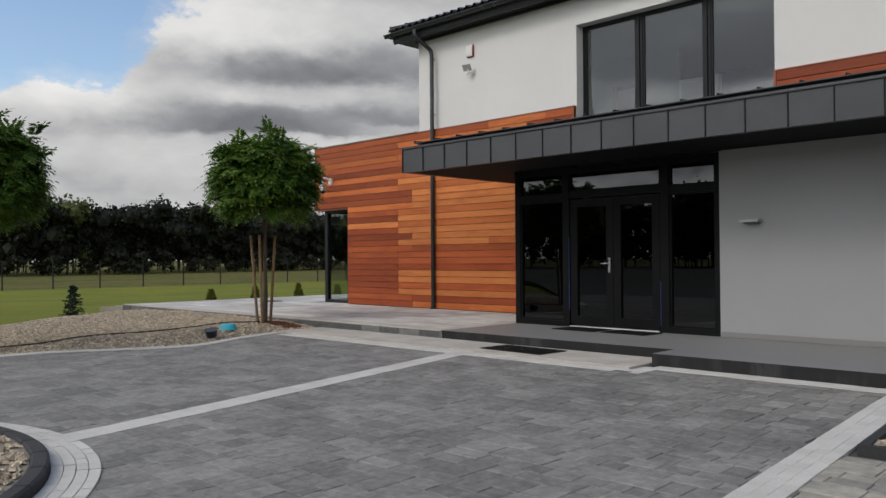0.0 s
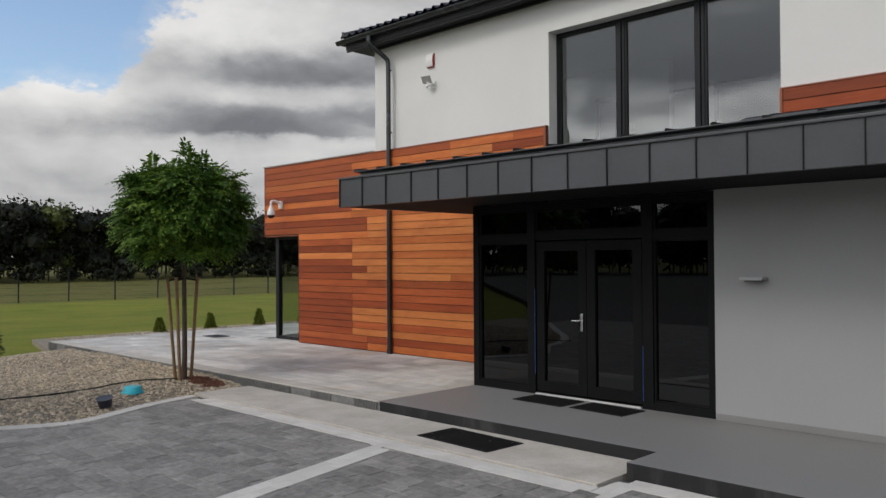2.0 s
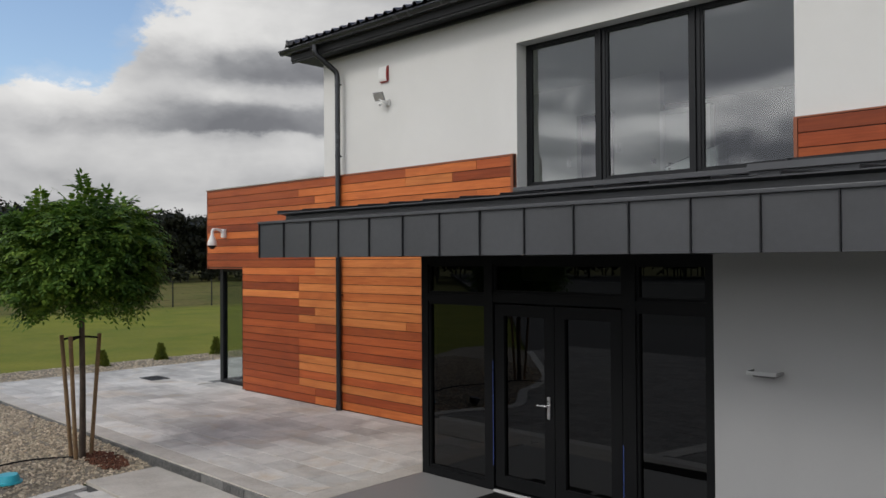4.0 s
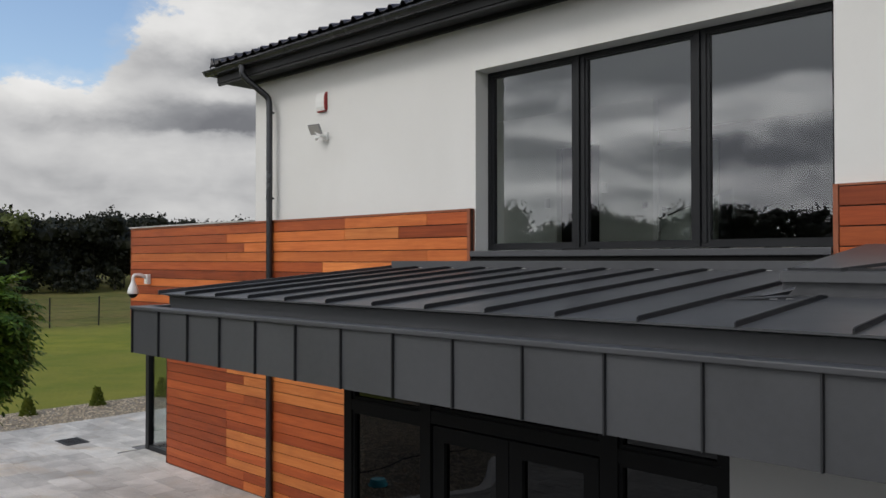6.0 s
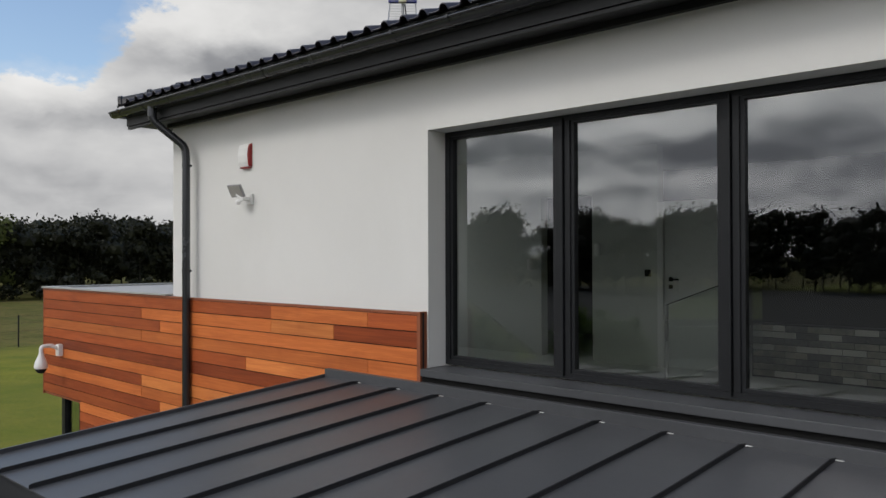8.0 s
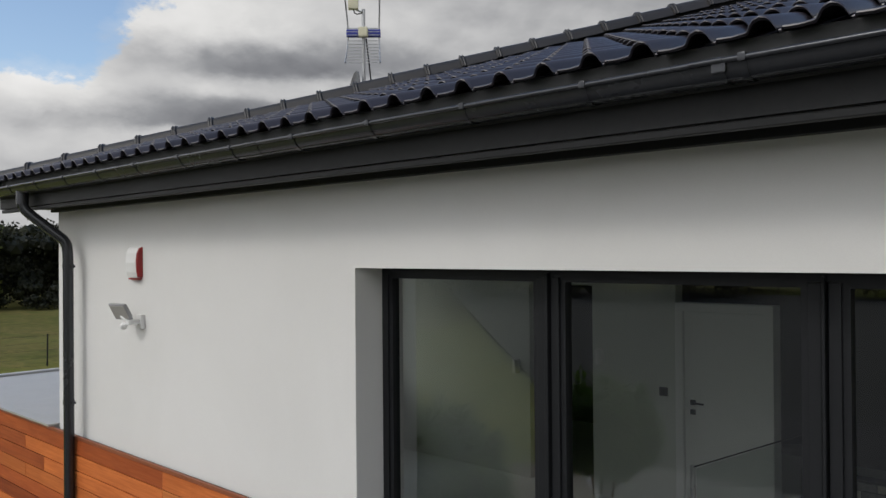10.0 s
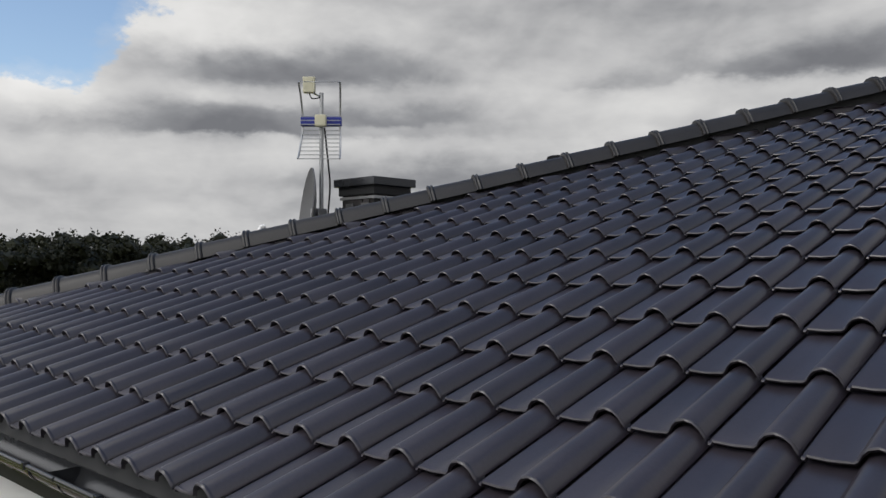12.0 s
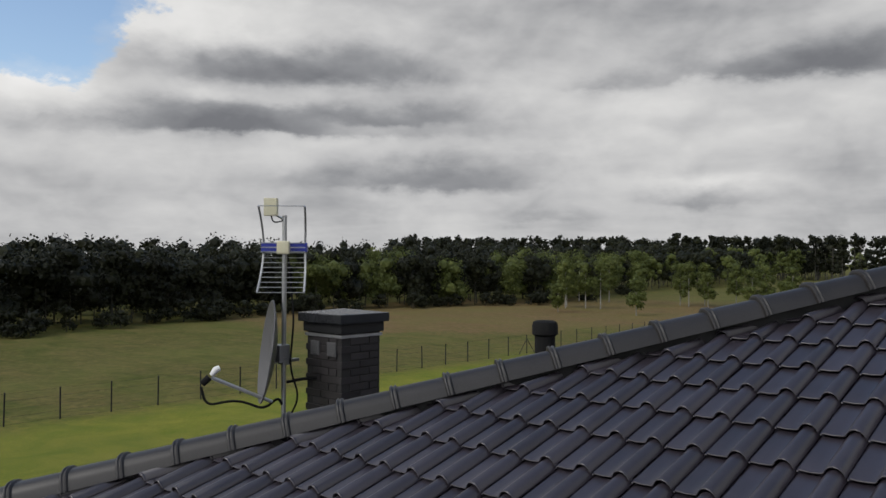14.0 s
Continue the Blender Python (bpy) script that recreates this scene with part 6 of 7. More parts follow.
def far_tree(acc, rg, x, y, h, kind, width, quads, base_gap=0.25, size=0.3, lobes=11):
    """Leaf clumps facing outwards on several rounded lobes, over a thin trunk."""
    z = land(x, y)
    g = np.random.default_rng(rg.randrange(1 << 30))
    ang, ring_, lz = np.arange(lobes) * 2.39996 + g.uniform(0, 6.28), np.sqrt((np.arange(lobes) + 0.5) / lobes), g.uniform(base_gap + 0.12, 0.80, lobes)
    dome = np.sqrt(np.maximum(1.0 - ((lz - 0.48) / 0.52) ** 2, 0.05))
    lx, ly, lr = np.cos(ang) * ring_ * 0.62 * dome, np.sin(ang) * ring_ * 0.62 * dome, g.uniform(0.28, 0.48, lobes)
    lz[0], lx[0], ly[0], lr[0] = 0.74, 0.0, 0.0, 0.60
    k = np.arange(quads) % lobes
    d = unit(g.normal(size=(quads, 3)))
    shell = g.uniform(0.70, 1.0, quads)[:, None]
    tall = np.minimum(lr * width * 0.5, 0.24 * h)
    c = np.stack([x + (lx[k] + d[:, 0] * shell[:, 0] * lr[k]) * width * 0.5,
                  y + (ly[k] + d[:, 1] * shell[:, 0] * lr[k]) * width * 0.5,
                  z + h * lz[k] + d[:, 2] * shell[:, 0] * tall[k]], axis=1)
    n = unit(d + g.normal(scale=0.85, size=(quads, 3)))
    u = unit(np.cross(n, g.normal(size=(quads, 3))))
    v = np.cross(n, u)
    s = size * g.uniform(0.55, 1.3, (quads, 1))
    keep = c[:, 2] > z + 0.2
    q = np.stack([c - u * s, c + v * s * 0.7, c + u * s, c - v * s * 0.7], axis=1)[keep]
    acc[kind].append(q)
    mid = np.stack([x + lx * width * 0.5, y + ly * width * 0.5, z + h * lz], axis=1)
    rad = np.stack([lr * width * 0.29, lr * width * 0.29, tall * 0.58], axis=1) * g.uniform(0.85, 1.05, (lobes, 3))
    acc[kind].append((mid[:, None, None, :] + rad[:, None, None, :] * ICO[None]).reshape(-1, 3, 3))
    vs, fs = acc["trunk"]
    b0 = len(vs)
    r = 0.06 + h * 0.006
    for zz, t in ((-0.5, 1.0), (h * 0.62, 0.45)):
        for i in range(5):
            a = 6.283 * i / 5
            vs.append((x + r * t * math.cos(a), y + r * t * math.sin(a), z + zz))
    for i in range(5):
        fs.append((b0 + i, b0 + (i + 1) % 5, b0 + 5 + (i + 1) % 5, b0 + 5 + i))


acc = wood_arrays()
rg = random.Random(5)
# main wood: a long edge beyond the meadow, deeper and taller towards its back
for row in range(6):
    back = row * 11.0
    y = -70.0
    while y < 620:
        far = max(0.0, (y - 110) / 200)
        gap = 3.1 + row * 0.45 + 3.2 * far
        x = -117 - back - rg.uniform(0, 7) - 16 * far + 7 * math.sin(y * 0.045)
        h = (11.7 + row * 1.0 + 3.6 * far) * rg.uniform(0.86, 1.10)
        light = (y > 95 and row < 2 and rg.random() < 0.36) or (y > 40 and row < 2 and rg.random() < 0.10)
        far_tree(acc, rg, x, y + rg.uniform(-1, 1), h, "birch" if light else "pine", rg.uniform(6.5, 10.5) + far, (1250 if row < 2 else 260) if y < 260 else 150, 0.06 if row > 0 else 0.10, (0.27 if row < 2 else 0.38) + 0.10 * far, 16 if row < 2 else 9)
        y += gap * rg.uniform(0.75, 1.25)
# bushes along its edge
for i in range(110):
    y = rg.uniform(-40, 240)
    far_tree(acc, rg, -113 + 7 * math.sin(y * 0.045) + rg.uniform(-3, 2) - 14 * max(0, (y - 120) / 200), y, rg.uniform(1.6, 4.2), "pine", rg.uniform(3, 5), 240, 0.1, 0.20)
# wood behind and to the side of the drive
for i in range(560):
    a = radians(rg.uniform(95, 345))
    d = rg.uniform(98, 150)
    seen = radians(118) < a < radians(186)
    far_tree(acc, rg, -3 - d * math.sin(a), 6 + d * math.cos(a), rg.uniform(0.82, 1.12) * (12.6 + 0.05 * (d - 98)), "pine", rg.uniform(7, 11), 800 if seen else 90, 0.06, 0.27 if seen else 0.7, 14 if seen else 7)
# pine wood on the far rise
for i in range(460):
    a = radians(rg.uniform(-15, 46))
    d = rg.uniform(430, 520)
    far_tree(acc, rg, -3 - d * math.sin(a), 6 + d * math.cos(a), rg.uniform(0.93, 1.07) * 27.0, "pine", rg.uniform(6, 9), 110, 0.05, 1.0, 8)
put("far_woods", leaf_quads("far_woods", acc["pine"], M_PINE), None, None, "mixed wood closing off the meadow, crown shade in its dark colour", "woods", kind="stuff")
put("far_light_trees", leaf_quads("far_light_trees", acc["birch"], M_BIRCH), None, None, "lighter green birches along the wood edge", "woods", kind="stuff")
put("far_trunks", raw("far_trunks", *acc["trunk"], M_TRUNKFAR), None, None, "thin pale trunks of the distant trees", "woods", kind="stuff")


def single_tree(x, y, h, w, quads, seed, label):
    a = wood_arrays()
    far_tree(a, random.Random(seed), x, y, h, "birch", w, quads, 0.10, 0.20, 18)
    ob = thing("birch_tree", (x, y, land(x, y)), label, "tree", "birches on the field")
    put("crown", leaf_quads("crown", a["birch"], M_BIRCH), ob)
    put("trunk", raw("trunk", *a["trunk"], M_BIRCHBARK), ob, None, "pale birch trunk")


for i, (x, y, h, w) in enumerate(((-127, 163, 12, 6), (-91, 138, 6.6, 4.2), (-75, 139, 8.2, 4.6), (-84, 179, 12, 5), (-129, 147, 5.5, 6), (-112, 178, 12.5, 6), (-106, 182, 13, 6), (-99, 184, 12, 5.5), (-118, 172, 9, 5), (-94, 175, 10, 5), (-71, 182, 10, 5), (-60, 170, 7, 4), (-98, 151, 12.5, 5.5), (-95, 154, 12, 5), (-92, 155, 12.5, 5.5), (-101, 156, 11.5, 5), (-88, 183, 12, 5.5), (-83, 185, 11.5, 5.5), (-77, 188, 12, 6), (-71, 190, 11.5, 5.5), (-66, 192, 11, 5), (-80, 180, 9, 4.5))):
    single_tree(x, y, h, w, 1100, 60 + i, "slender light green birch standing on the open field")

# ---------------------------------------------------------------- fence
def fence():
    ob = thing("fence", (-53, 40, land(-53, 40)), "dark green wire mesh fence on slim posts across the meadow", "fence")
    pm = mesh_of("post", box(bmesh.new(), -0.035, -0.035, -0.3, 0.035, 0.035, 1.9, bevel=0.005), M_DARK)
    line = [(-53, -30 + 3.05 * i) for i in range(58)]
    for i, (x, y) in enumerate(line):
        put("post", pm, ob, pose(x, y, land(x, y), rx=rng.uniform(-1, 1)))
        if i == 35:
            part("brace", tube(bmesh.new(), [(x, y + 1.3, land(x, y)), (x, y, land(x, y) + 1.5)], 0.03, 6), M_DARK, ob)
            part("brace", tube(bmesh.new(), [(x, y - 1.3, land(x, y)), (x, y, land(x, y) + 1.5)], 0.03, 6), M_DARK, ob)
    for z in (0.08, 0.5, 0.95, 1.4, 1.82):
        part("wire", tube(bmesh.new(), [(x, y, land(x, y) + z) for x, y in line], 0.006, 4), M_DARK, ob)
    return ob


fence()

# ---------------------------------------------------------------- gravel beds
def stones(name, spots, r0, r1, seed, material, label):
    """Loose stones, one mesh."""
    rg = random.Random(seed)
    base = [(math.cos(a), math.sin(a), -0.1 + 0.12 * math.sin(3 * a)) for a in (0.0, 1.1, 2.5, 3.7, 5.0)]
    base += [(0.60 * math.cos(a + 0.4), 0.62 * math.sin(a + 0.4), 0.62 + 0.14 * math.cos(2 * a)) for a in (0.0, 1.1, 2.5, 3.7, 5.0)]
    faces = [(i, (i + 1) % 5, 5 + (i + 1) % 5, 5 + i) for i in range(5)] + [(5, 6, 7, 8, 9)]
    vs, fs = [], []
    for x, y, z in spots:
        s = rg.uniform(r0, r1)
        m = Matrix.Rotation(rg.uniform(0, 6.28), 3, "Z") @ Matrix.Rotation(rg.uniform(-0.5, 0.5), 3, "X")
        k = (s * rg.uniform(0.8, 1.4), s * rg.uniform(0.6, 1.0), s * rg.uniform(0.6, 1.0))
        b0 = len(vs)
        for p in base:
            q = m @ Vector((p[0] * k[0], p[1] * k[1], p[2] * k[2]))
            vs.append((x + q.x, y + q.y, z + q.z + s * 0.1))
        fs += [tuple(i + b0 for i in f) for f in faces]
    return put(name, raw(name, vs, fs, material), None, None, label, "gravel", kind="stuff")


OUT_PTS = [(-19.3, 8.88), (-18.6, 7.4), (-17.2, 4.9), (-17.0, 2.0), (-18.5, -2.0)]                                         # bed edge along the lawn


def bed_z(x, y):
    xe, xo = between(EDGE_PTS, y), between(OUT_PTS, y)
    a, b = max(xe - x, 0.0), max(x - xo, 0.0)
    z = paving_level(y) - 0.01 + 0.10 * min(a / 1.0, 1.0) + 0.04 * noise.noise((x * 0.6, y * 0.6, 1.0))
    return z - 0.20 * (1 - min(b / 1.5, 1.0))


ny, nx_ = 40, 24
gv = []
for j in range(ny + 1):
    y = 8.88 - (8.88 + 2.0) * j / ny
    xe, xo = between(EDGE_PTS, y), between(OUT_PTS, y)
    for i in range(nx_ + 1):
        x = xe + (xo - xe) * i / nx_
        gv.append((x, y, bed_z(x, y)))
gf = [(j * (nx_ + 1) + i, (j + 1) * (nx_ + 1) + i, (j + 1) * (nx_ + 1) + i + 1, j * (nx_ + 1) + i + 1) for j in range(ny) for i in range(nx_)]
put("gravel_bed", raw("gravel_bed", gv, gf, M_SOIL, True), None, None, "pale pebble bed between drive and lawn", "gravel bed", kind="structure")
rg = random.Random(21)
spots = []
while len(spots) < 27000:
    y = 8.86 - (8.86 - 1.0) * rg.random()
    xe, xo = between(EDGE_PTS, y), between(OUT_PTS, y)
    x = xe + (xo - xe) * rg.random()
    spots.append((x, y, bed_z(x, y)))
stones("pebbles", spots, 0.016, 0.036, 4, M_STONE, "loose pale beige and grey pebbles")
# strip of gravel with conifers beside the terrace
sheet("gravel_strip", [(-19.32, 8.9), (-19.32, 26), (-22.6, 26), (-22.6, 9.6)], lambda x, y: 0.03, 0.3, M_SOIL, "pebble strip beside the terrace", "gravel bed")
stones("pebbles", [(rg.uniform(-22.5, -19.4), rg.uniform(10, 24), 0.035) for _ in range(7000)], 0.018, 0.036, 5, M_STONE, "loose pale pebbles of the strip")
# bark around the tree
chips = []
for i in range(420):
    a, d = rg.uniform(0, 6.28), 0.42 * math.sqrt(rg.random())
    x, y = -11.1 + 1.1 * d * math.cos(a), 8.48 + 0.55 * d * math.sin(a)
    chips.append((x, y, bed_z(x, y) + 0.012))
stones("bark_chips", chips, 0.015, 0.035, 6, M_BARKCHIP, "red-brown bark chips round the tree base")

hose = thing("irrigation_hose", (-12.5, 7.0, 0.1), "black irrigation hose lying across the pebbles", "hose")
hp = []
for i in range(60):
    t = i / 59
    y = 8.15 - 5.6 * t
    x = -11.4 - 0.32 * math.sin(t * 3.0) - 0.12 * math.sin(t * 17)
    hp.append((x, y, bed_z(x, y) + 0.025))
part("hose", tube(bmesh.new(), hp, 0.011, 6), M_BLACK, hose, "", True)
bz = bed_z(-10.88, 7.16)
bowl = thing("plastic_bowl", (-10.88, 7.16, bz), "upturned turquoise plastic bowl lying on the pebbles", "bowl")
part("bowl", tube(bmesh.new(), [(-10.88, 7.16, bz), (-10.88, 7.16, bz + 0.02), (-10.88, 7.16, bz + 0.022), (-10.88, 7.16, bz + 0.09), (-10.88, 7.16, bz + 0.105), (-10.88, 7.16, bz + 0.107)], 0.14, 26, True, [0.165, 0.165, 0.145, 0.125, 0.115, 0.10]), M_TURQ, bowl, "", True)
bz = bed_z(-10.28, 6.50)
pot = thing("plastic_bucket", (-10.28, 6.50, bz), "tipped dark blue plastic tub on the pebbles", "tub")
pb = tube(bmesh.new(), [(0, 0, 0), (0, 0, 0.11), (0, 0, 0.12), (0, 0, 0.115), (0, 0, 0.01)], 0.1, 22, True, [0.085, 0.105, 0.115, 0.10, 0.078])
pb.transform(Matrix.Translation((-10.28, 6.50, bz + 0.035)) @ Matrix.Rotation(radians(40), 4, "Z") @ Matrix.Rotation(radians(14), 4, "X"))
part("tub", pb, M_NAVY, pot, "", True)

# ---------------------------------------------------------------- round bed in the drive
isle = thing("round_bed", (ISLE[0], ISLE[1], 0), "round pebble bed edged with black kerb blocks in the drive", "planting bed")
KR0, KR1 = 2.51, 2.63
fill = bmesh.new()
bmesh.ops.create_circle(fill, cap_ends=True, segments=48, radius=KR0, matrix=Matrix.Translation((ISLE[0], ISLE[1], 0.07)))
part("soil", fill, M_SOIL, isle)
arc = 2 * math.pi / 36
kb = bmesh.new()
pr = [(KR0, -0.05), (KR0, 0.075), (KR0 + 0.02, 0.09), (KR1 - 0.02, 0.09), (KR1, 0.075), (KR1, -0.05)]
sec = [[kb.verts.new((r_ * math.cos(a_), r_ * math.sin(a_), z_)) for r_, z_ in pr] for a_ in np.linspace(-arc / 2 + 0.003, arc / 2 - 0.003, 4)]
for a_, b_ in zip(sec, sec[1:]):
    for i in range(len(pr)):
        kb.faces.new((a_[i], b_[i], b_[(i + 1) % len(pr)], a_[(i + 1) % len(pr)]))
kb.faces.new(sec[0]), kb.faces.new(sec[-1][::-1])
bmesh.ops.recalc_face_normals(kb, faces=kb.faces)
kerb_me = mesh_of("kerb_block", kb, M_EDGING)
for i in range(36):
    put("kerb_block", kerb_me, isle, Matrix.Translation((ISLE[0], ISLE[1], 0)) @ Matrix.Rotation(i * arc, 4, "Z"))
rs = []
for i in range(8500):
    a, d = rg.uniform(0, 6.28), (KR0 - 0.03) * math.sqrt(rg.random())
    rs.append((ISLE[0] + d * math.cos(a), ISLE[1] + d * math.sin(a), 0.075 + 0.02 * (1 - d / KR0)))
stones("pebbles", rs, 0.018, 0.040, 9, M_STONE, "coarse pale broken stones in the round bed")
ring = thing("paver_ring", (ISLE[0], ISLE[1], 0), "ring of small white pavers round the pebble bed", "paving", kind="structure")
rv, rf = [], []
n_ring = 0
for row in range(4):
    ra, rb_ = KR1 + 0.006 + row * 0.079, KR1 + 0.006 + row * 0.079 + 0.076
    cnt = int(2 * math.pi * ra / 0.16)
    bm_ = bmesh.new()
    da = 2 * math.pi / cnt
    lo = [bm_.verts.new((r_ * math.cos(a_), r_ * math.sin(a_), -0.02)) for a_ in (-da / 2 + 0.002 / ra, da / 2 - 0.002 / ra) for r_ in (ra, rb_)]
    hi = [bm_.verts.new((r_ * math.cos(a_), r_ * math.sin(a_), 0.012)) for a_ in (-da / 2 + 0.004 / ra, da / 2 - 0.004 / ra) for r_ in (ra + 0.002, rb_ - 0.002)]
    for f in ((0, 1, 3, 2),):
        bm_.faces.new([hi[i] for i in f])
    for i, j in ((0, 1), (1, 3), (3, 2), (2, 0)):
        bm_.faces.new((lo[i], lo[j], hi[j], hi[i]))
    bmesh.ops.recalc_face_normals(bm_, faces=bm_.faces)
    me = mesh_of("paver", bm_, M_PALE)
    for i in range(cnt):
        a = i * da + row * 0.5 * da
        deg = math.degrees(a) % 360
        if 20 < deg < 170 and n_ring < 300:
            put("paver", me, ring, Matrix.Translation((ISLE[0], ISLE[1], rg.uniform(-0.002, 0.002))) @ Matrix.Rotation(a, 4, "Z"))
            n_ring += 1
        else:
            m = Matrix.Translation((ISLE[0], ISLE[1], 0)) @ Matrix.Rotation(a, 4, "Z")
            b0 = len(rv)
            rv += [m @ v.co for v in me.vertices]
            rf += [tuple(i_ + b0 for i_ in p.vertices) for p in me.polygons]
put("paver_field", raw("paver_field", rv, rf, M_PALE), ring, None, kind="stuff")

# ---------------------------------------------------------------- pale bands of the drive
RB0, RB1 = (-0.30, 8.05), (0.09, 0.6)


def band(name, a, b, width, rows, length, label, offset=0.0):
    """A band of small pale pavers from a to b."""
    a, b = Vector((*a, 0)), Vector((*b, 0))
    d = (b - a).normalized()
    s = Vector((-d.y, d.x, 0))
    ob = thing(name, (a.x, a.y, paving_level(a.y)), label, "paving", kind="structure")
    w_ = width / rows
    me = mesh_of("paver", box(bmesh.new(), 0.001, 0.001, -0.03, length - 0.001, w_ - 0.001, 0.0, bevel=0.0025), M_PALE)
    count = int((b - a).length / length)
    ang = math.atan2(d.y, d.x)
    done, vs, fs = 0, [], []
    for i in range(count):
        for r_ in range(rows):
            p = a + d * (i * length + (length / 2 if r_ % 2 else 0)) + s * (-width / 2 + r_ * w_)
            z = paving_level(p.y) + 0.006 + rng.uniform(-0.0015, 0.0015)
            dz = (paving_level(p.y + d.y * length) - paving_level(p.y)) / length
            m = Matrix.Translation((p.x, p.y, z)) @ Matrix.Rotation(ang, 4, "Z") @ Matrix.Rotation(-math.atan(dz), 4, "Y")
            if done < 260:
                put("paver", me, ob, m)
                done += 1
            else:
                b0 = len(vs)
                vs += [m @ v.co for v in me.vertices]
                fs += [tuple(q + b0 for q in f.vertices) for f in me.polygons]
    if vs:
        put("paver_field", raw("paver_field", vs, fs, M_PALE), ob, None, kind="stuff")


band("pale_band", STRIP_L0, STRIP_L1, 0.30, 2, 0.20, "pale paver band crossing the grey drive")
band("pale_band", RB0, RB1, 0.28, 3, 0.15, "broad pale paver band along the drive")
band("pale_band", (-3.12, 7.77), (-10.0, 7.77), 0.28, 2, 0.20, "pale paver band along the terrace slab")
band("pale_band", (6.0, 8.20), (-3.1, 8.20), 0.28, 2, 0.20, "pale paver band below the porch step")
band("pale_band", (-2.99, 7.64), (-2.99, 8.06), 0.24, 2, 0.21, "short pale paver band round the slab end")


def edge_band():
    """One pale kerb in a smooth line along the pebble bed."""
    pts = [Vector((x + 0.10, y, 0)) for x, y in EDGE_PTS[1:]]
    line = []
    for k in range(len(pts) - 1):
        p0, p1, p2, p3 = pts[max(k - 1, 0)], pts[k], pts[k + 1], pts[min(k + 2, len(pts) - 1)]
        for i in range(24):
            t = i / 24
            line.append(0.5 * (2 * p1 + (p2 - p0) * t + (2 * p0 - 5 * p1 + 4 * p2 - p3) * t * t + (3 * p1 - p0 - 3 * p2 + p3) * t ** 3))
    ob = thing("pale_band", (line[0].x, line[0].y, 0.1), "pale kerb band along the pebble bed", "paving", kind="structure")
    me = mesh_of("paver", box(bmesh.new(), -0.124, -0.10, -0.05, 0.124, 0.10, 0.0, bevel=0.004), M_PALE)
    way, last = 0.0, line[0]
    for a, b in zip(line, line[1:]):
        way += (b - a).length
        if way >= 0.24:
            m = (last + b) / 2
            d = b - last
            put("paver", me, ob, Matrix.Translation((m.x, m.y, paving_level(m.y) + 0.012)) @ Matrix.Rotation(math.atan2(d.y, d.x), 4, "Z") @ Matrix.Diagonal((d.length / 0.246, 1, 1, 1)))
            way, last = 0.0, b


edge_band()

# ---------------------------------------------------------------- grey block paving
def lx(p, q, y):
    return p[0] + (q[0] - p[0]) * (p[1] - y) / (p[1] - q[1])


def is_block(x, y):
    """Whether a block with its middle here belongs to the grey drive."""
    if math.hypot(x - ISLE[0], y - ISLE[1]) < ISLE_R - 0.06 or y > (8.12 if x > -3.1 else 7.72):
        return False
    if y > 2.2 and abs(x - lx(STRIP_L0, STRIP_L1, y)) < 0.06:
        return False
    if abs(x - lx(RB0, RB1, y)) < 0.06:
        return False
    e = between(EDGE_PTS, min(max(y, -1.99), 8.8))
    return x > e + 0.12


rg = random.Random(31)
BLOCK_L = (0.16, 0.20, 0.24, 0.32)
block_me, slab_me = {}, {}
for L in BLOCK_L:
    for D in (0.16, 0.24):
        block_me[L, D] = mesh_of("block", box(bmesh.new(), 0.0025, 0.0025, -0.03, L - 0.0025, D - 0.0025, 0.0, bevel=0.004, steps=1), M_PAVER)
        slab_me[L, D] = mesh_of("block", box(bmesh.new(), 0.0025, 0.0025, -0.03, L - 0.0025, D - 0.0025, 0.0, bevel=0.004, steps=1), M_MIXED)
vs, fs, vs2, fs2 = [], [], [], []
singles = 0
y, row = -4.0, 0
while y < 8.1:
    D = 0.24 if row % 3 == 1 else 0.16
    x = -20.0 + rg.random() * 0.3
    while x < 5.5:
        L = rg.choice(BLOCK_L)
        cx, cy = x + L / 2, y + D / 2
        if is_block(cx, cy):
            inside = cx < lx(RB0, RB1, cy)
            me = (block_me if inside else slab_me)[L, D]
            sl = (paving_level(cy + 0.1) - paving_level(cy - 0.1)) / 0.2
            m = pose(x, y, paving_level(y) + rg.uniform(-0.002, 0.003), rx=math.degrees(math.atan(sl)) + rg.uniform(-0.4, 0.4), ry=rg.uniform(-0.4, 0.4))
            if inside and -4.2 < cx and 3.6 < cy < 7.6 and singles < 300:
                put("block", me, bed_sand, m)
                singles += 1
            elif not (cx > lx(RB0, RB1, cy) + 0.1 and cx < 3.42 and 5.60 < cy):
                a_, b_ = (vs, fs) if inside else (vs2, fs2)
                b0 = len(a_)
                a_ += [m @ v.co for v in me.vertices]
                b_ += [tuple(i + b0 for i in p.vertices) for p in me.polygons]
        x += L
    y += D
    row += 1
put("block_field", raw("block_field", vs, fs, M_PAVER), bed_sand, None, kind="stuff")
put("slab_field", raw("slab_field", vs2, fs2, M_MIXED), bed_sand, None, kind="stuff")
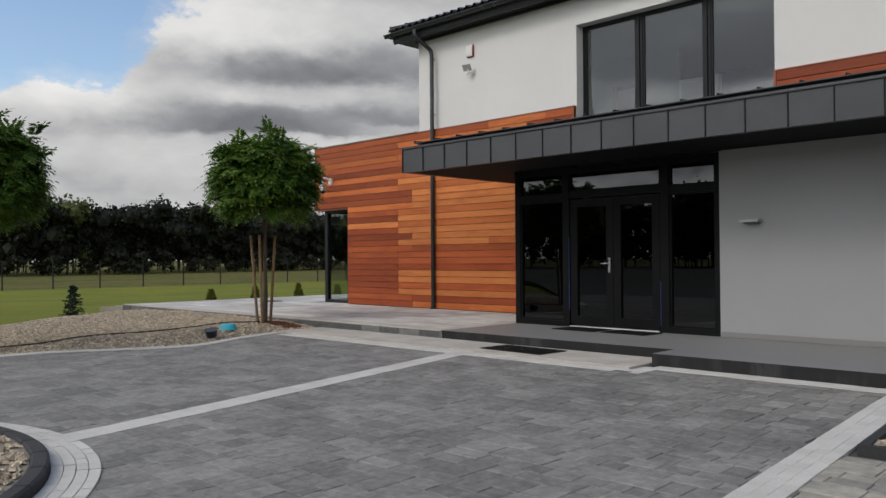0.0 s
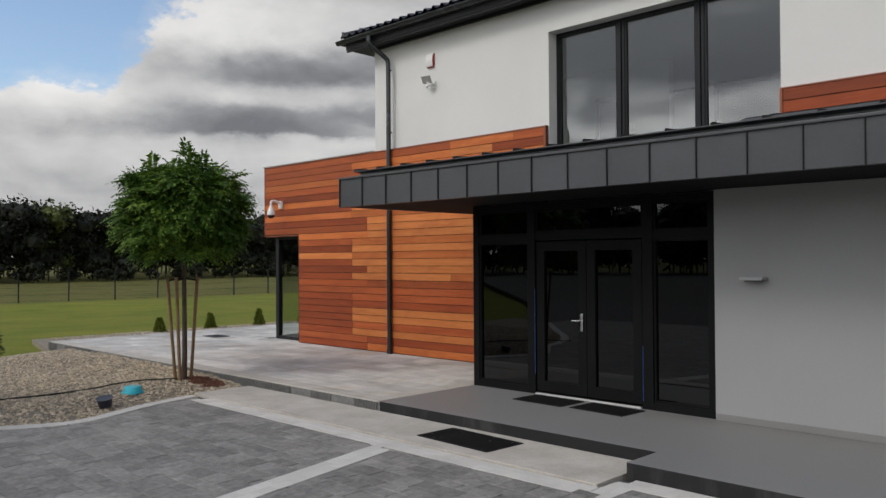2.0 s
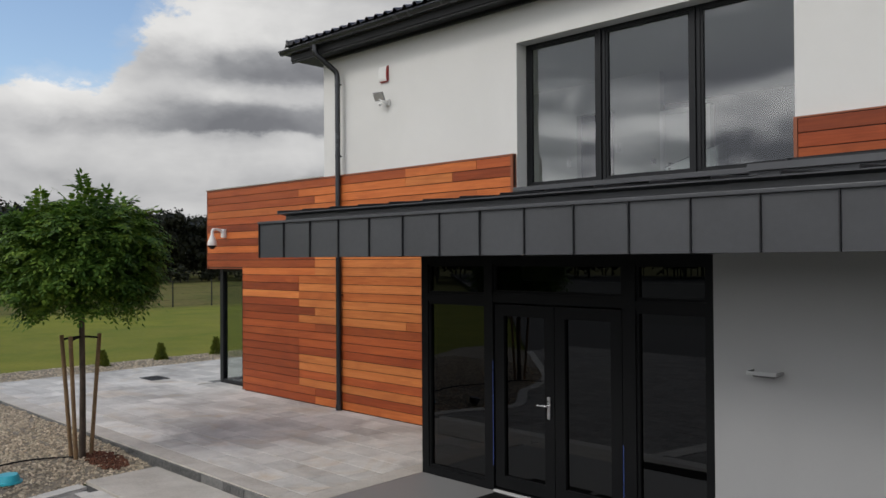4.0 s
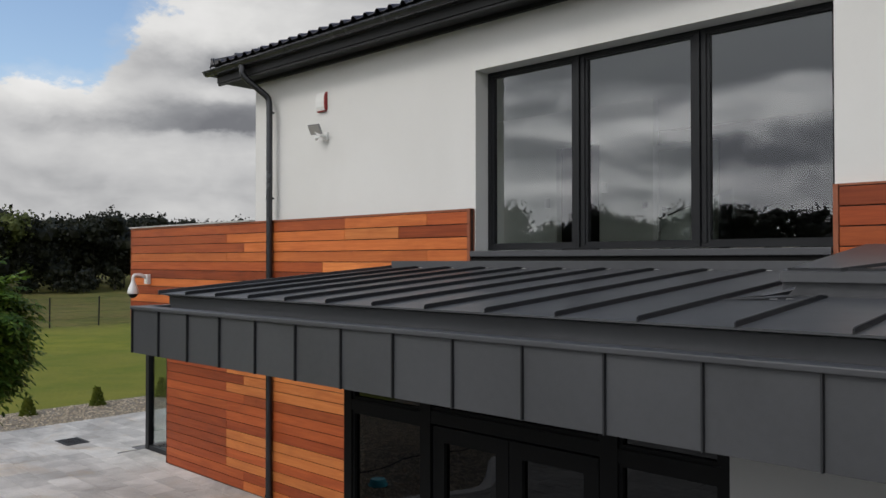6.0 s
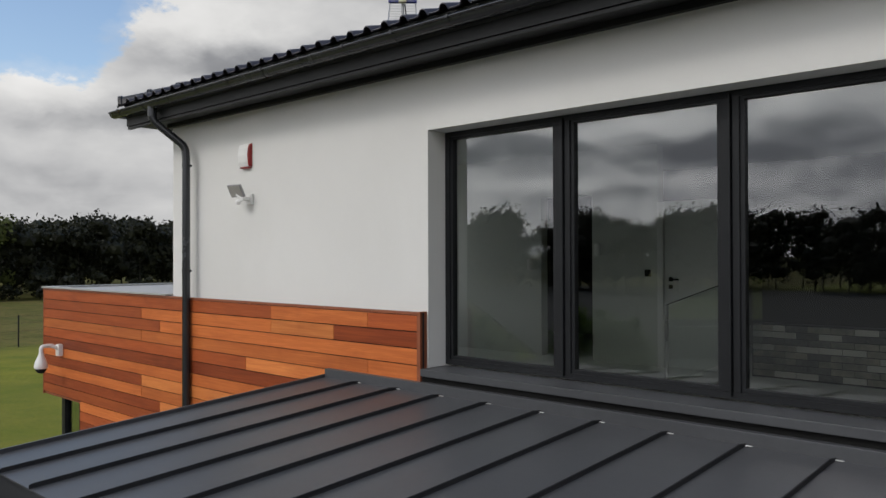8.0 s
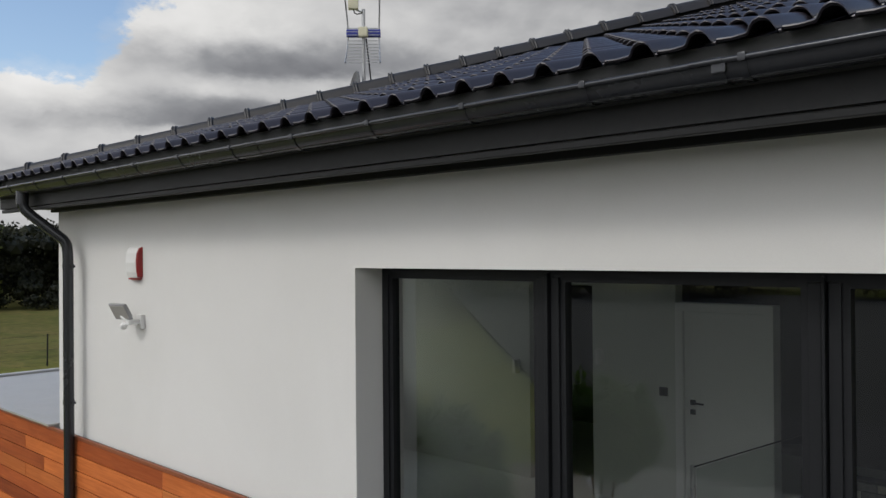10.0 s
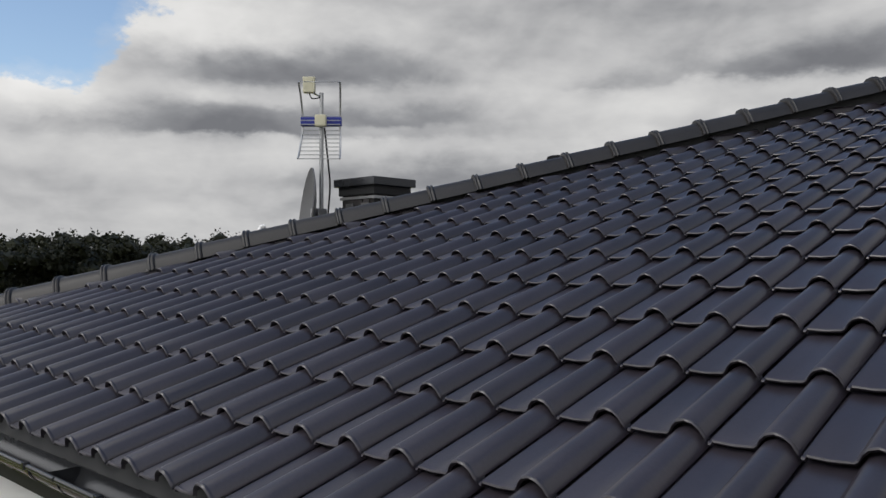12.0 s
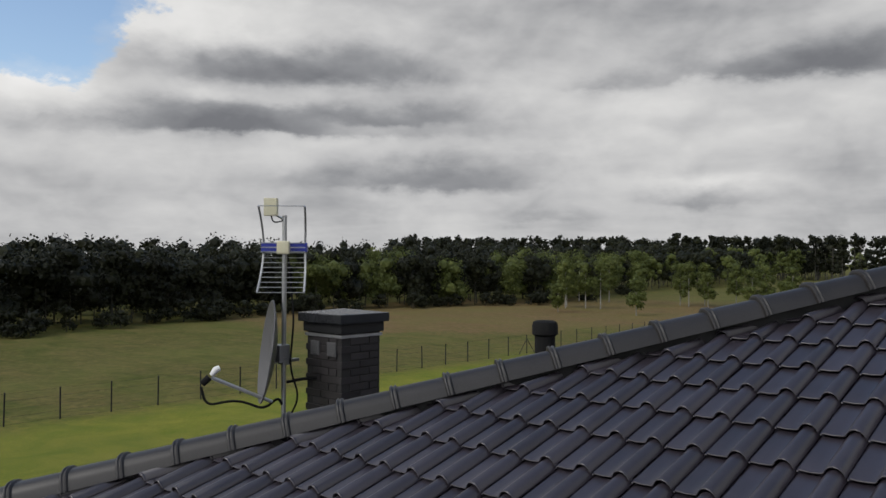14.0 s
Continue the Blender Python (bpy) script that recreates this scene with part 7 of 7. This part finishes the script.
# small square bed beside the broad band
sq = thing("square_bed", (1.5, 7.0, 0.08), "square pebble bed with a black kerb beside the porch", "planting bed")
kb_o = [(0.02, 5.63), (3.4, 5.63), (3.4, 8.05), (-0.13, 8.05)]
kb_i = [(0.08, 5.70), (3.33, 5.70), (3.33, 7.98), (-0.06, 7.98)]
kq = bmesh.new()
kv = [[kq.verts.new((x, y, z)) for x, y in loop] for loop, z in ((kb_o, 0.0), (kb_o, 0.125), (kb_i, 0.125), (kb_i, 0.0))]
for a_, b_ in zip(kv, kv[1:]):
    for i in range(4):
        kq.faces.new((a_[i], a_[(i + 1) % 4], b_[(i + 1) % 4], b_[i]))
bmesh.ops.recalc_face_normals(kq, faces=kq.faces)
part("kerb", kq, M_EDGING, sq)
sf = bmesh.new()
sf.faces.new([sf.verts.new((x, y, 0.085)) for x, y in kb_i])
part("soil", sf, M_SOIL, sq)
stones("pebbles", [(rg.uniform(0.05, 3.28), rg.uniform(5.73, 7.93), 0.09) for _ in range(2600)], 0.018, 0.040, 10, M_STONE, "coarse pale stones in the square bed")

# ---------------------------------------------------------------- terrace slabs and kerb
tz = TERR
slab = mesh_of("slab", box(bmesh.new(), 0.003, 0.003, -0.03, 0.497, 0.397, 0.0, bevel=0.004, steps=1), M_TERRACE)
border = mesh_of("slab", box(bmesh.new(), 0.002, 0.002, -0.04, 0.498, 0.298, 0.002, bevel=0.003), M_PLATE)
vs, fs = [], []
singles = 0
for r_ in range(43):
    y = 9.205 + r_ * 0.40
    for q in range(24):
        x = -19.28 + q * 0.50 - (0.25 if r_ % 2 else 0)
        x0, x1 = max(x, -19.28), min(x + 0.5, -7.53)
        if x1 - x0 < 0.2 or (y + 0.4 > 12.70 and x1 > -15.7) or x1 - x0 < 0.49:
            if not (x1 - x0 > 0.1 and not (y + 0.4 > 12.70 and x1 > -15.7)):
                continue
        m = Matrix.Translation((x0, y, tz + rg.uniform(-0.002, 0.001))) @ Matrix.Diagonal(((x1 - x0) / 0.5, 1, 1, 1))
        if singles < 230 and x1 - x0 > 0.49:
            put("slab", slab, terrace, m)
            singles += 1
        else:
            b0 = len(vs)
            vs += [m @ v.co for v in slab.vertices]
            fs += [tuple(i + b0 for i in p.vertices) for p in slab.polygons]
put("slab_field", raw("slab_field", vs, fs, M_TERRACE), terrace, None, kind="stuff")
for q in range(24):
    put("border_slab", border, terrace, Matrix.Translation((-19.29 + q * 0.502, 8.895, tz)))
for q in range(7):
    put("border_slab", border, terrace, Matrix.Translation((-7.222, 9.20 + q * 0.502, tz)) @ Matrix.Rotation(radians(90), 4, "Z"))
for q in range(17):
    x0, x1 = -15.7 + q * 0.5, min(-15.2 + q * 0.5, -7.53)
    put("slab", slab, terrace, Matrix.Translation((x0, 12.405, tz)) @ Matrix.Diagonal(((x1 - x0) / 0.5, 0.72, 1, 1)))
for q in range(3):
    put("slab", slab, terrace, Matrix.Translation((-15.7 + q * 0.435, 12.695, tz)) @ Matrix.Diagonal((0.87, 0.58, 1, 1)))
kb = box(bmesh.new(), 0.003, 0, -0.20, 0.497, 0.03, -0.012, bevel=0.006)
for i in range(14):
    box(kb, 0.02 + i * 0.034, -0.017, -0.19, 0.037 + i * 0.034, 0.002, -0.018)
kerb_r = mesh_of("kerb_block", kb, M_KERB)
kerb_p = mesh_of("kerb_block", box(bmesh.new(), 0.003, -0.004, -0.20, 0.497, 0.03, -0.012, bevel=0.006), M_KERB)
for q in range(24):
    put("kerb_block", kerb_r if rg.random() < 0.7 else kerb_p, terrace, Matrix.Translation((-19.29 + q * 0.502, 8.888, tz - 0.003)))
